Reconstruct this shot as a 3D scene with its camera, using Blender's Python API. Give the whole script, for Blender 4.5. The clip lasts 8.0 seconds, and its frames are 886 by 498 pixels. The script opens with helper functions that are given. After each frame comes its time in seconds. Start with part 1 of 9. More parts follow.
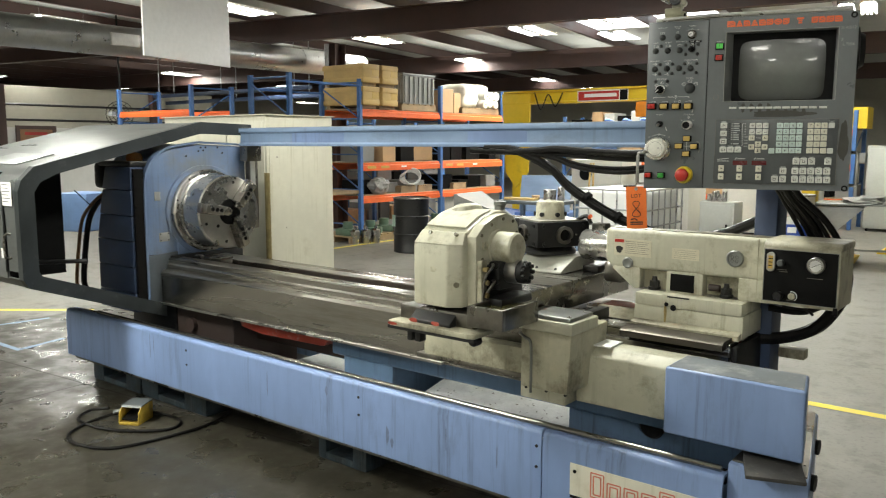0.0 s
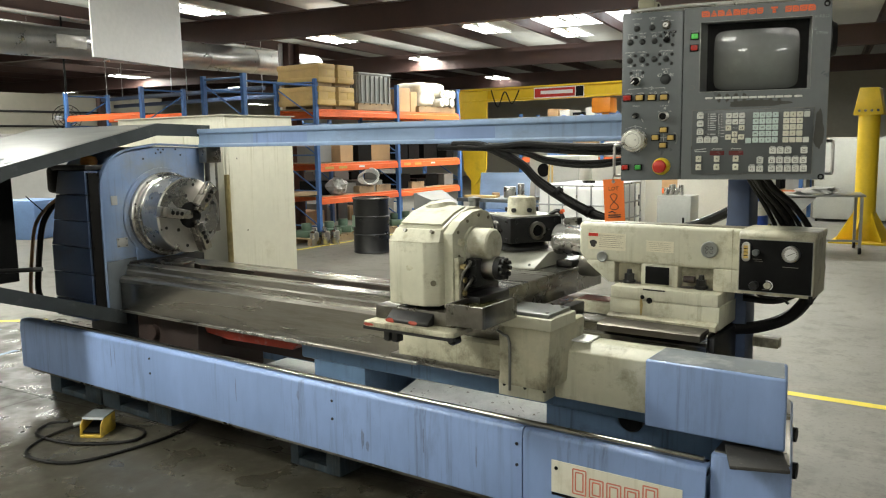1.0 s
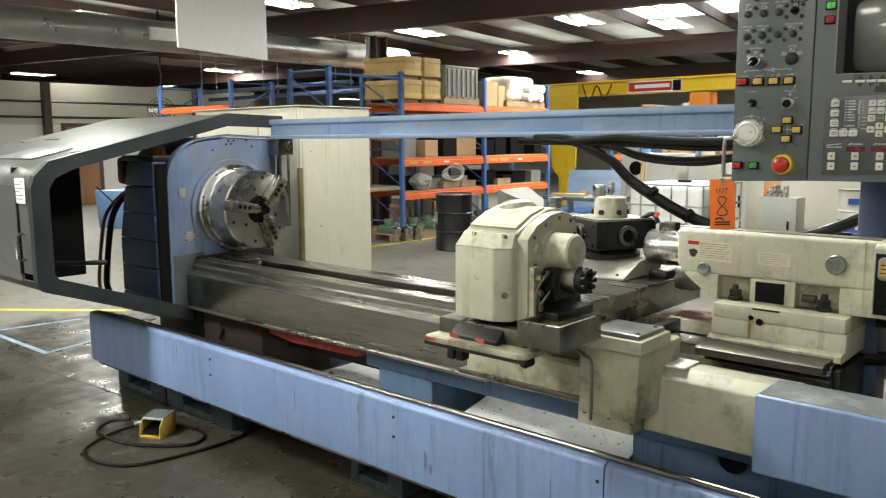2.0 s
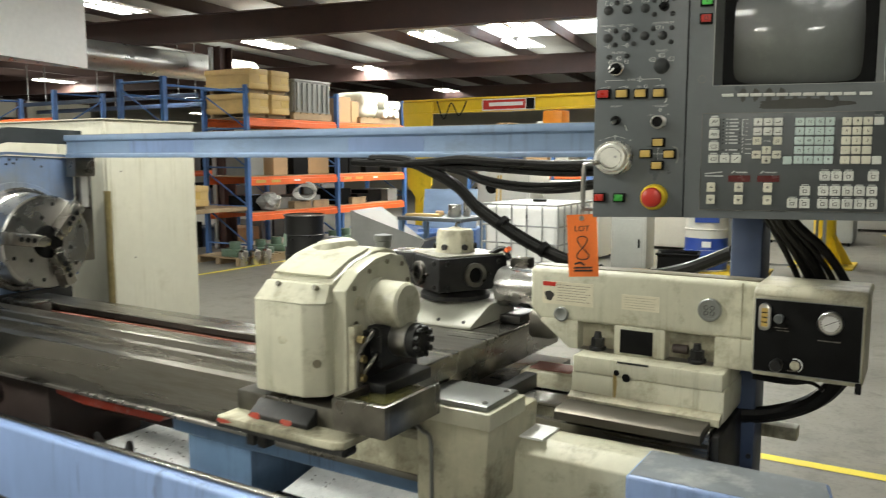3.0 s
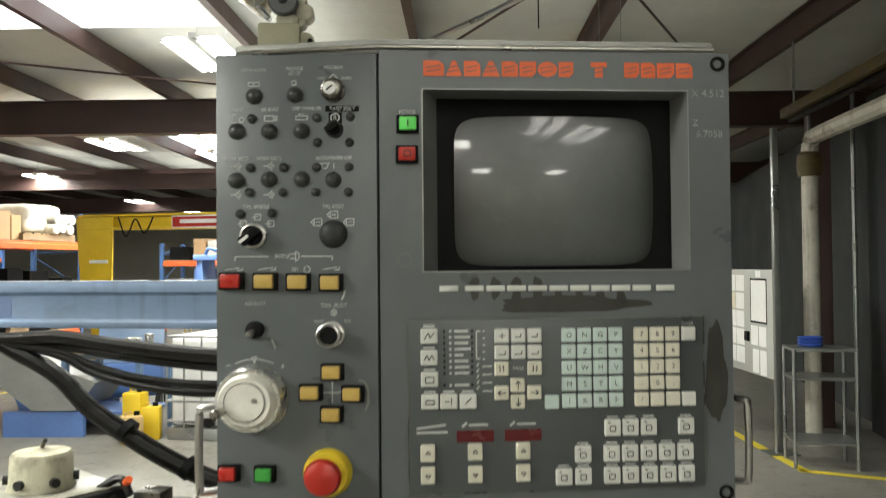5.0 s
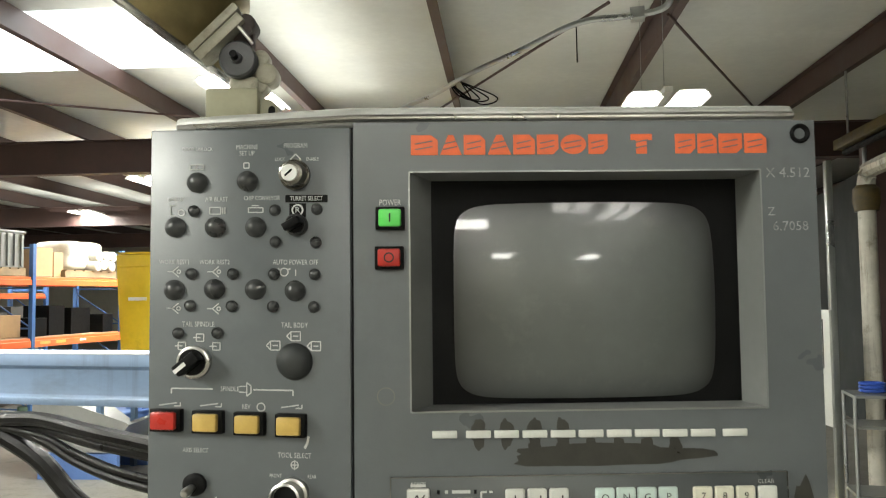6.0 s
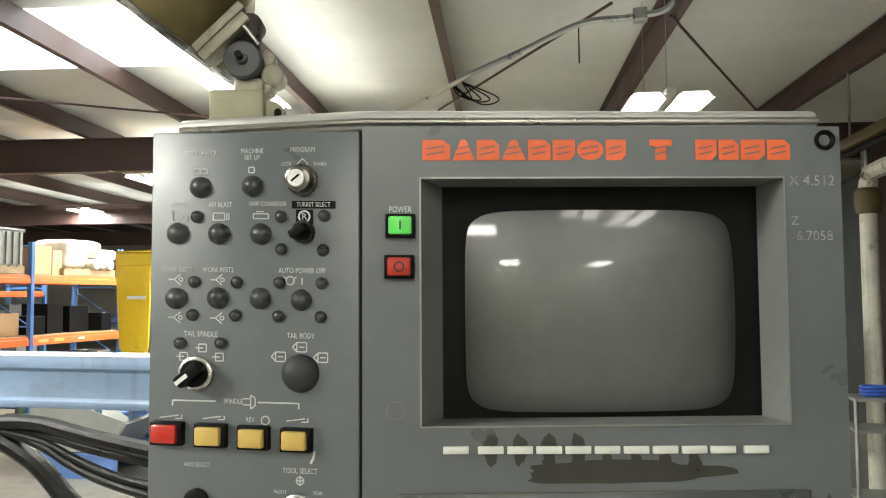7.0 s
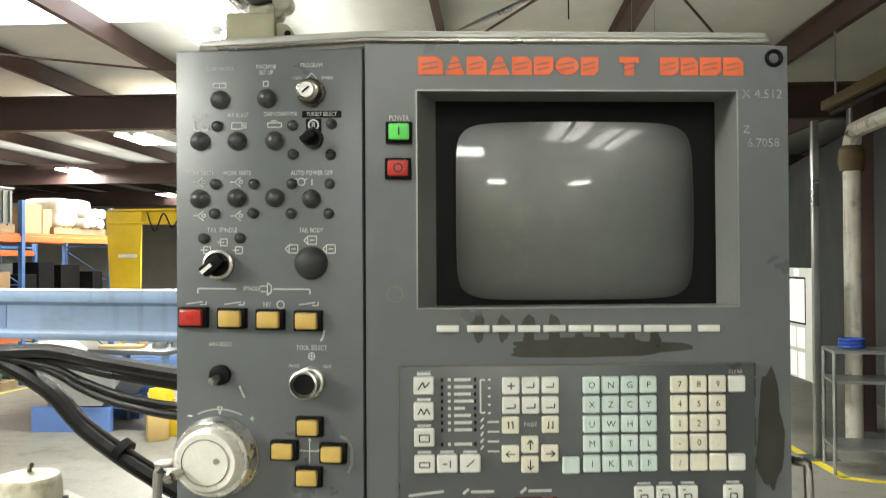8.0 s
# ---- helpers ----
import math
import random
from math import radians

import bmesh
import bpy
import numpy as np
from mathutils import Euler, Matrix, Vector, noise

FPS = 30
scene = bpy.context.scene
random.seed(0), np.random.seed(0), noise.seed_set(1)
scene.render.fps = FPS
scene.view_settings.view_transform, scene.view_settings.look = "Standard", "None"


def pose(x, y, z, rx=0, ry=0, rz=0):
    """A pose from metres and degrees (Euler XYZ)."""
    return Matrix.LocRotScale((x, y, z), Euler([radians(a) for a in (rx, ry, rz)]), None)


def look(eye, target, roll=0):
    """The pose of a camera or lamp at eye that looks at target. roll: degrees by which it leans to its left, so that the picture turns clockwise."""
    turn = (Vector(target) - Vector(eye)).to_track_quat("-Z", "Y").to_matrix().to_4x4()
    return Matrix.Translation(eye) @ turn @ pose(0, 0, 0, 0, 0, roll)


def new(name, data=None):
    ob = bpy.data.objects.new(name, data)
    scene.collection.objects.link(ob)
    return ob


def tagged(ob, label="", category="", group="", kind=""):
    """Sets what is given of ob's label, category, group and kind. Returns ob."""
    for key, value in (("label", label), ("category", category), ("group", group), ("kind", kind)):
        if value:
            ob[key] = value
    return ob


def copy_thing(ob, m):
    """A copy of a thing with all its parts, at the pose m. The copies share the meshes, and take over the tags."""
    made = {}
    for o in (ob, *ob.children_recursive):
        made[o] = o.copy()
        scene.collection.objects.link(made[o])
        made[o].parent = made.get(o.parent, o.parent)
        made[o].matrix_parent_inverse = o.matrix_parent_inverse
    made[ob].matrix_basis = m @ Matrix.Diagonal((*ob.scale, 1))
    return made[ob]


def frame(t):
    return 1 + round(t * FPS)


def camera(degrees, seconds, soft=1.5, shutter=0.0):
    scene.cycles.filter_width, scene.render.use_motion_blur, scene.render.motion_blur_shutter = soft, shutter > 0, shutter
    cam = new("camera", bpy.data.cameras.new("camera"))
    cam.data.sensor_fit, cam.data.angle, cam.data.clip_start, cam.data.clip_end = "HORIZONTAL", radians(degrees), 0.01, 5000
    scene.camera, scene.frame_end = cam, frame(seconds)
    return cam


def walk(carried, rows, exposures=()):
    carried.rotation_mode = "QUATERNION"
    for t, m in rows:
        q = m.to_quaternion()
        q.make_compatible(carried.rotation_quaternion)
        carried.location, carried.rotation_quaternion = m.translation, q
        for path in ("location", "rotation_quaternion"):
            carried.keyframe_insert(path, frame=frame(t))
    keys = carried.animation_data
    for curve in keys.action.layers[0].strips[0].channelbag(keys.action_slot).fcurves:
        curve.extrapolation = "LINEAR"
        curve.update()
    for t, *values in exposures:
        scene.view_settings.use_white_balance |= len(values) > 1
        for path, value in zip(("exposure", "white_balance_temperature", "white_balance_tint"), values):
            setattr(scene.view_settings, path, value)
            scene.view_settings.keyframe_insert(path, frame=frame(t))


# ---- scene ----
cam = camera(58.0, 8.0, soft=1.1, shutter=0.3)
PATH = [
    (0.0, (0.652, -0.7437, 1.7266), (-0.5782, 0.8115, 1.4658), 0.06),
    (0.5, (0.6091, -0.7671, 1.7213), (-0.5592, 0.8348, 1.4584), -0.25),
    (1.0, (0.5595, -0.7455, 1.7127), (-0.5831, 0.8749, 1.45), -0.92),
    (1.2, (0.4451, -0.7227, 1.7151), (-0.6781, 0.9092, 1.4408), -0.5),
    (2.3, (0.3284, -0.2436, 1.6911), (-1.0238, 1.2054, 1.4228), -0.26),
    (2.5, (0.2641, -0.1403, 1.6955), (-1.0206, 1.3723, 1.448), -0.44),
    (3.0, (0.1363, 0.1292, 1.7148), (-0.9049, 1.8211, 1.4843), -0.08),
    (3.5, (0.1129, 0.3945, 1.7084), (-0.8423, 2.14, 1.5062), 1.26),
    (4.0, (0.0688, 0.6503, 1.7455), (-0.7939, 2.4492, 1.6042), 2.38),
    (4.5, (-0.0451, 0.8182, 1.8011), (-0.6272, 2.7313, 1.7661), 0.68),
    (5.0, (-0.0787, 0.9918, 1.8741), (-0.4634, 2.9541, 1.9145), -0.51),
    (5.2, (-0.0713, 1.0531, 1.897), (-0.4728, 3.0103, 1.9882), -0.15),
    (6.3, (-0.0833, 1.2443, 1.9831), (-0.5781, 3.1785, 2.1009), -0.85),
    (6.5, (-0.0876, 1.2439, 1.9799), (-0.5759, 3.1801, 2.0925), -0.87),
    (7.0, (-0.0954, 1.2487, 1.9837), (-0.5787, 3.186, 2.0994), -0.33),
    (7.5, (-0.0879, 1.2159, 1.9605), (-0.554, 3.1589, 2.048), -0.18),
    (8.0, (-0.0763, 1.1537, 1.9181), (-0.5355, 3.1002, 1.9403), -0.33),
]
walk(cam, [(t, look(eye, target, roll)) for t, eye, target, roll in PATH],
     exposures=((0, 0.25), (3.5, 0.25), (4.5, 0.32), (5.2, 0.28), (6.3, 0.88), (8.0, 0.92)))

# ---- light: fluorescent strips over the whole hall, and roof skylights ----
world = bpy.data.worlds.new("world")
scene.world = world
world.use_nodes = True
world.node_tree.nodes["Background"].inputs[0].default_value = (0.5, 0.52, 0.55, 1)
world.node_tree.nodes["Background"].inputs[1].default_value = 0.05
scene.view_settings.exposure = 0.0
TUBE, LAMP = 14.0, 115.0


# ---- materials ----
def mat(name, col, rough=0.5, metal=0.0, var=0.12, scale=5.0, dirt=None, dirt_amount=0.0, dirt_scale=2.0, bump=0.0, bump_scale=60.0,
        streak=None, emit=0.0, random_tone=0.0, coat=0.0, stretch=(1, 1, 1), gloss=0.5):
    """A painted, cast or rolled surface: base colour, fine grain, broad stains, relief."""
    m = bpy.data.materials.new(name)
    m.use_nodes = True
    nt = m.node_tree
    b = nt.nodes["Principled BSDF"]
    co = nt.nodes.new("ShaderNodeTexCoord").outputs["Object"]
    mp = nt.nodes.new("ShaderNodeMapping")
    mp.inputs["Scale"].default_value = stretch
    nt.links.new(co, mp.inputs[0])
    co = mp.outputs[0]

    def noise_at(s, detail=4.0, rough_=0.6):
        n = nt.nodes.new("ShaderNodeTexNoise")
        n.inputs["Scale"].default_value, n.inputs["Detail"].default_value, n.inputs["Roughness"].default_value = s, detail, rough_
        nt.links.new(co, n.inputs["Vector"])
        return n.outputs["Fac"]

    def ramp(f, a, b_, lo, hi):
        r = nt.nodes.new("ShaderNodeMapRange")
        r.inputs[1].default_value, r.inputs[2].default_value, r.inputs[3].default_value, r.inputs[4].default_value = a, b_, lo, hi
        nt.links.new(f, r.inputs[0])
        return r.outputs[0]

    def mix(f, a, c):
        x = nt.nodes.new("ShaderNodeMix")
        x.data_type = "RGBA"
        if isinstance(f, float):
            x.inputs[0].default_value = f
        else:
            nt.links.new(f, x.inputs[0])
        for i, v in ((6, a), (7, c)):
            if isinstance(v, tuple):
                x.inputs[i].default_value = (*v[:3], 1)
            else:
                nt.links.new(v, x.inputs[i])
        return x.outputs[2]

    lo = tuple(c * (1 - var) for c in col)
    hi = tuple(min(1, c * (1 + var)) for c in col)
    fine = noise_at(scale * 9, 3)
    broad = noise_at(scale, 5)
    colour = mix(ramp(broad, 0.35, 0.65, 0, 1), lo, hi)
    colour = mix(ramp(fine, 0.3, 0.7, 0.0, 0.35), colour, tuple(c * 0.82 for c in col))
    if random_tone:
        info = nt.nodes.new("ShaderNodeObjectInfo")
        colour = mix(ramp(info.outputs["Random"], 0, 1, 0, random_tone), colour, tuple(c * 0.5 for c in col))
    if dirt:
        spots = noise_at(dirt_scale, 8, 0.7)
        colour = mix(ramp(spots, 0.62 - 0.3 * dirt_amount, 0.78 - 0.2 * dirt_amount, 0, min(1, 0.45 + dirt_amount)), colour, dirt)
    if streak:
        tint, amount = streak
        m2 = nt.nodes.new("ShaderNodeMapping")
        m2.inputs["Scale"].default_value = (26, 26, 1.3)
        nt.links.new(nt.nodes["Texture Coordinate"].outputs["Object"], m2.inputs[0])
        runs = nt.nodes.new("ShaderNodeTexNoise")
        runs.inputs["Scale"].default_value, runs.inputs["Detail"].default_value, runs.inputs["Roughness"].default_value = 1.0, 5, 0.65
        nt.links.new(m2.outputs[0], runs.inputs["Vector"])
        where = nt.nodes.new("ShaderNodeMath")
        where.operation = "MULTIPLY"
        nt.links.new(ramp(runs.outputs["Fac"], 0.52, 0.74, 0, 1), where.inputs[0])
        nt.links.new(ramp(noise_at(1.6, 4), 0.40, 0.62, 0, amount), where.inputs[1])
        colour = mix(where.outputs[0], colour, tint)
    nt.links.new(colour, b.inputs["Base Color"])
    nt.links.new(ramp(broad, 0.3, 0.7, max(0.03, rough - 0.1), min(1, rough + 0.12)), b.inputs["Roughness"])
    b.inputs["Metallic"].default_value = metal
    b.inputs["Coat Weight"].default_value = coat
    b.inputs["Specular IOR Level"].default_value = gloss
    if emit:
        nt.links.new(colour, b.inputs["Emission Color"])
        b.inputs["Emission Strength"].default_value = emit
    if bump:
        bp = nt.nodes.new("ShaderNodeBump")
        bp.inputs["Strength"].default_value, bp.inputs["Distance"].default_value = bump, 0.004
        nt.links.new(noise_at(bump_scale, 4), bp.inputs["Height"])
        nt.links.new(bp.outputs[0], b.inputs["Normal"])
    return m


BLUE = mat("blue machine paint", (0.19, 0.272, 0.472), 0.42, var=0.12, scale=2.5, dirt=(0.09, 0.11, 0.15), dirt_amount=0.16, dirt_scale=3, bump=0.08, bump_scale=40, stretch=(1, 1, 0.35), streak=((0.06, 0.07, 0.085), 0.75))
BLUE_DARK = mat("dark blue machine paint", (0.035, 0.055, 0.11), 0.45, var=0.2, scale=3, dirt=(0.03, 0.03, 0.03), dirt_amount=0.3, bump=0.1)
BLUE_MID = mat("mid blue machine paint", (0.135, 0.22, 0.35), 0.42, var=0.2, scale=3, dirt=(0.06, 0.06, 0.06), dirt_amount=0.3, bump=0.1, streak=((0.03, 0.03, 0.028), 0.9))
CREAM = mat("cream machine paint", (0.51, 0.50, 0.39), 0.40, var=0.12, scale=4, dirt=(0.17, 0.145, 0.08), dirt_amount=0.31, dirt_scale=8, bump=0.22, bump_scale=30, streak=((0.17, 0.14, 0.08), 0.8))
CREAM_DIRTY = mat("oily cream paint", (0.44, 0.42, 0.31), 0.4, var=0.2, scale=5, dirt=(0.085, 0.07, 0.04), dirt_amount=0.46, dirt_scale=6, bump=0.2, streak=((0.06, 0.045, 0.022), 0.9))
STEEL = mat("ground steel", (0.33, 0.315, 0.285), 0.26, 1.0, var=0.3, scale=2.2, dirt=(0.095, 0.08, 0.055), dirt_amount=0.36, dirt_scale=2.2, bump=0.05, stretch=(0.14, 1.9, 1.9))
STEEL_BRIGHT = mat("bright steel", (0.48, 0.47, 0.45), 0.28, 1.0, var=0.12, scale=5, dirt=(0.2, 0.18, 0.15), dirt_amount=0.15, bump=0.02)
STEEL_OILY = mat("oily dark steel", (0.20, 0.19, 0.17), 0.3, 1.0, var=0.3, scale=5, dirt=(0.05, 0.045, 0.03), dirt_amount=0.35, bump=0.08)
WAY_OIL = mat("oil-dark way steel", (0.075, 0.068, 0.055), 0.42, 0.85, var=0.3, scale=4, dirt=(0.03, 0.026, 0.018), dirt_amount=0.35, dirt_scale=5, stretch=(0.3, 1, 1))
BLACK_IRON = mat("blackened iron", (0.026, 0.026, 0.026), 0.42, 0.5, var=0.35, scale=8, dirt=(0.10, 0.09, 0.07), dirt_amount=0.12, dirt_scale=14, bump=0.12)
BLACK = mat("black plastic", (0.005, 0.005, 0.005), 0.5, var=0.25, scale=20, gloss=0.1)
RUBBER = mat("black rubber hose", (0.0065, 0.006, 0.0055), 0.36, var=0.3, scale=30, bump=0.25, bump_scale=150, gloss=0.2)
RED_PAINT = mat("chipped red paint", (0.34, 0.045, 0.025), 0.5, var=0.2, scale=6, dirt=(0.32, 0.31, 0.28), dirt_amount=0.3, dirt_scale=22, bump=0.2)
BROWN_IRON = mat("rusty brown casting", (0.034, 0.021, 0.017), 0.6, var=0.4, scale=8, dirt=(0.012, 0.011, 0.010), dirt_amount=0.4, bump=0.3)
GREY_SHEET = mat("brushed grey sheet metal", (0.27, 0.28, 0.27), 0.34, 0.75, var=0.1, scale=2, dirt=(0.12, 0.12, 0.11), dirt_amount=0.1, bump=0.03, stretch=(0.4, 1, 1))
GUARD_GREY = mat("scuffed dark grey sheet", (0.135, 0.142, 0.138), 0.30, 0.45, var=0.16, scale=2, dirt=(0.07, 0.07, 0.065), dirt_amount=0.22, dirt_scale=4, bump=0.03, stretch=(0.3, 1, 1))
GUARD_FRAME = mat("scuffed slate guard frame", (0.038, 0.044, 0.046), 0.38, 0.2, var=0.25, scale=3, dirt=(0.12, 0.125, 0.12), dirt_amount=0.16, dirt_scale=7, bump=0.06)
GREY_DARK = mat("dark grey hammered paint", (0.085, 0.092, 0.09), 0.4, var=0.12, scale=3, dirt=(0.04, 0.04, 0.04), dirt_amount=0.15, bump=0.05)
CONSOLE = mat("slate grey console paint", (0.108, 0.120, 0.124), 0.34, var=0.08, scale=5, dirt=(0.065, 0.068, 0.065), dirt_amount=0.10, dirt_scale=5, bump=0.05, bump_scale=220)
CONSOLE_PAD = mat("keypad membrane", (0.072, 0.080, 0.082), 0.36, var=0.06, scale=7, bump=0.04, bump_scale=300)
LID = mat("worn aluminium lid", (0.42, 0.42, 0.40), 0.42, 0.25, var=0.2, scale=6, dirt=(0.16, 0.15, 0.12), dirt_amount=0.3, dirt_scale=9, stretch=(0.4, 1, 1))
CABINET = mat("ivory steel cabinet", (0.58, 0.56, 0.46), 0.4, var=0.06, scale=1.5, dirt=(0.36, 0.33, 0.22), dirt_amount=0.14, dirt_scale=3, bump=0.05, streak=((0.30, 0.26, 0.14), 0.6))
WEDGE_GREY = mat("grey-green slide paint", (0.29, 0.29, 0.245), 0.45, var=0.12, scale=6, dirt=(0.16, 0.15, 0.11), dirt_amount=0.25, dirt_scale=6, bump=0.1)
TURRET_GREY = mat("oily grey turret top", (0.25, 0.245, 0.2), 0.42, 0.2, var=0.25, scale=9, dirt=(0.06, 0.055, 0.045), dirt_amount=0.45, dirt_scale=9, bump=0.15)
RAIL_YELLOW = mat("dark yellow rail", (0.09, 0.062, 0.016), 0.6, var=0.3, scale=6, dirt=(0.04, 0.035, 0.025), dirt_amount=0.45, dirt_scale=5)
GRIME = mat("dark oily grime", (0.13, 0.115, 0.075), 0.4, var=0.3, scale=30)
FLOOR = mat("sealed stained concrete", (0.198, 0.188, 0.166), 0.5, var=0.28, scale=0.6, dirt=(0.085, 0.076, 0.062), dirt_amount=0.26, dirt_scale=1.9, bump=0.2, bump_scale=14, gloss=0.32)


def soak(m, spots, tint):
    """Old oil soaked into a floor round the given (x, y, reach), with ragged rims."""
    nt = m.node_tree
    b = nt.nodes["Principled BSDF"]
    old = b.inputs["Base Color"].links[0].from_socket
    rough_old = b.inputs["Roughness"].links[0].from_socket
    co = nt.nodes.new("ShaderNodeTexCoord").outputs["Object"]
    rag = nt.nodes.new("ShaderNodeTexNoise")
    rag.inputs["Scale"].default_value, rag.inputs["Detail"].default_value, rag.inputs["Roughness"].default_value = 2.2, 10, 0.72
    nt.links.new(co, rag.inputs["Vector"])
    total = None
    for x, y, reach in spots:
        d = nt.nodes.new("ShaderNodeVectorMath")
        d.operation = "DISTANCE"
        d.inputs[1].default_value = (x, y, 0)
        nt.links.new(co, d.inputs[0])
        r = nt.nodes.new("ShaderNodeMapRange")
        r.inputs[1].default_value, r.inputs[2].default_value, r.inputs[3].default_value, r.inputs[4].default_value = 0.25 * reach, reach, 0.62, 0.0
        nt.links.new(d.outputs["Value"], r.inputs[0])
        if total is None:
            total = r.outputs[0]
        else:
            mx = nt.nodes.new("ShaderNodeMath")
            mx.operation = "MAXIMUM"
            nt.links.new(total, mx.inputs[0]), nt.links.new(r.outputs[0], mx.inputs[1])
            total = mx.outputs[0]
    s = nt.nodes.new("ShaderNodeMath")
    s.operation = "ADD"
    nt.links.new(total, s.inputs[0]), nt.links.new(rag.outputs["Fac"], s.inputs[1])
    r = nt.nodes.new("ShaderNodeMapRange")
    r.inputs[1].default_value, r.inputs[2].default_value, r.inputs[3].default_value, r.inputs[4].default_value = 0.60, 0.84, 0.0, 0.93
    nt.links.new(s.outputs[0], r.inputs[0])
    x = nt.nodes.new("ShaderNodeMix")
    x.data_type = "RGBA"
    x.inputs[7].default_value = (*tint, 1)
    nt.links.new(r.outputs[0], x.inputs[0]), nt.links.new(old, x.inputs[6])
    wet, old = r.outputs[0], x.outputs[2]
    for size, lo, hi, amount, tone in ((30.0, 0.52, 0.66, 0.28, tuple(0.4 * c for c in tint)), (14.0, 0.58, 0.70, 0.3, (0.22, 0.2, 0.16)), (4.0, 0.52, 0.66, 0.32, tuple(0.7 * c for c in tint)), (2.3, 0.55, 0.66, 0.24, (0.17, 0.155, 0.12))):
        n = nt.nodes.new("ShaderNodeTexNoise")
        n.inputs["Scale"].default_value, n.inputs["Detail"].default_value, n.inputs["Roughness"].default_value = size, 7, 0.7
        nt.links.new(co, n.inputs["Vector"])
        r = nt.nodes.new("ShaderNodeMapRange")
        r.inputs[1].default_value, r.inputs[2].default_value, r.inputs[3].default_value, r.inputs[4].default_value = lo, hi, 0.0, amount
        nt.links.new(n.outputs["Fac"], r.inputs[0])
        x = nt.nodes.new("ShaderNodeMix")
        x.data_type = "RGBA"
        x.inputs[7].default_value = (*tone, 1)
        nt.links.new(r.outputs[0], x.inputs[0]), nt.links.new(old, x.inputs[6])
        old = x.outputs[2]
    nt.links.new(old, b.inputs["Base Color"])
    film = nt.nodes.new("ShaderNodeTexNoise")
    film.inputs["Scale"].default_value, film.inputs["Detail"].default_value = 5.0, 8
    nt.links.new(co, film.inputs["Vector"])
    sheen = nt.nodes.new("ShaderNodeMapRange")
    sheen.inputs[1].default_value, sheen.inputs[2].default_value, sheen.inputs[3].default_value, sheen.inputs[4].default_value = 0.4, 0.62, 0.25, 0.5
    nt.links.new(film.outputs["Fac"], sheen.inputs[0])
    x = nt.nodes.new("ShaderNodeMix")
    nt.links.new(sheen.outputs[0], x.inputs[3])
    nt.links.new(wet, x.inputs[0]), nt.links.new(rough_old, x.inputs[2])
    nt.links.new(x.outputs[0], b.inputs["Roughness"])


soak(FLOOR, ((-3.2, 1.4, 2.0), (-1.9, 1.3, 1.6), (-4.9, 2.0, 1.5), (-0.9, 1.2, 1.2), (-4.6, 0.6, 1.3), (-5.8, 4.2, 0.9), (-2.6, 0.7, 1.5), (-6.0, 1.6, 1.6), (-6.6, 3.0, 1.4), (-5.0, 0.9, 1.6)), (0.024, 0.021, 0.013))
WALL = mat("cream block wall", (0.50, 0.48, 0.40), 0.7, var=0.08, scale=0.8, bump=0.1, bump_scale=12)
WALL_WHITE = mat("white wall panel", (0.68, 0.68, 0.66), 0.6, var=0.06, scale=0.8)
WALL_DARK = mat("dark steel siding", (0.017, 0.021, 0.021), 0.7, var=0.2, scale=1)
ROOF = mat("white vinyl roof insulation", (0.64, 0.65, 0.62), 0.6, var=0.08, scale=1.2, bump=0.3, bump_scale=3)
RUST_BEAM = mat("red oxide steel beam", (0.075, 0.042, 0.036), 0.55, var=0.18, scale=2, bump=0.05)
RACK_BLUE = mat("rack blue paint", (0.05, 0.13, 0.33), 0.45, var=0.15, scale=4, bump=0.05)
RACK_ORANGE = mat("rack orange paint", (0.72, 0.13, 0.03), 0.45, var=0.12, scale=4, bump=0.05)
YELLOW = mat("yellow crane paint", (0.72, 0.50, 0.02), 0.42, var=0.08, scale=2, dirt=(0.25, 0.16, 0.02), dirt_amount=0.08)
LINE_YELLOW = mat("worn yellow floor line", (0.72, 0.58, 0.04), 0.5, var=0.1, scale=8, dirt=(0.3, 0.27, 0.15), dirt_amount=0.12, dirt_scale=10)
LINE_BLUE = mat("faded blue chalk line", (0.22, 0.32, 0.45), 0.6, var=0.2, scale=12)
CRATE = mat("plywood crate", (0.56, 0.39, 0.15), 0.65, var=0.15, scale=3, bump=0.15, random_tone=0.35)
CARD = mat("brown cardboard", (0.42, 0.27, 0.14), 0.75, var=0.1, scale=4)
PALLET = mat("weathered pallet wood", (0.33, 0.24, 0.14), 0.8, var=0.25, scale=5, bump=0.3, random_tone=0.4)
GREY_BOX = mat("ribbed grey container", (0.22, 0.22, 0.21), 0.5, var=0.12, scale=3)
WHITE_PLASTIC = mat("translucent white plastic", (0.78, 0.78, 0.76), 0.4, var=0.04, scale=2)
WHITE = mat("white sheet", (0.90, 0.90, 0.90), 0.6, var=0.02, scale=2)
PAPER = mat("white paper", (0.76, 0.76, 0.74), 0.7, var=0.05, scale=6)
GALV = mat("galvanised sheet", (0.42, 0.43, 0.43), 0.33, 0.9, var=0.12, scale=3)
BLUE_PLASTIC = mat("blue tub plastic", (0.10, 0.19, 0.45), 0.45, var=0.1, scale=3)
TUBE_GLOW = mat("fluorescent tube", (1.0, 0.98, 0.93), 0.5, emit=TUBE, var=0.0)
SKY_GLOW = mat("skylight panel", (0.95, 0.98, 1.0), 0.5, emit=3.0, var=0.0)
LAMP_BODY = mat("white fixture enamel", (0.75, 0.75, 0.72), 0.4)
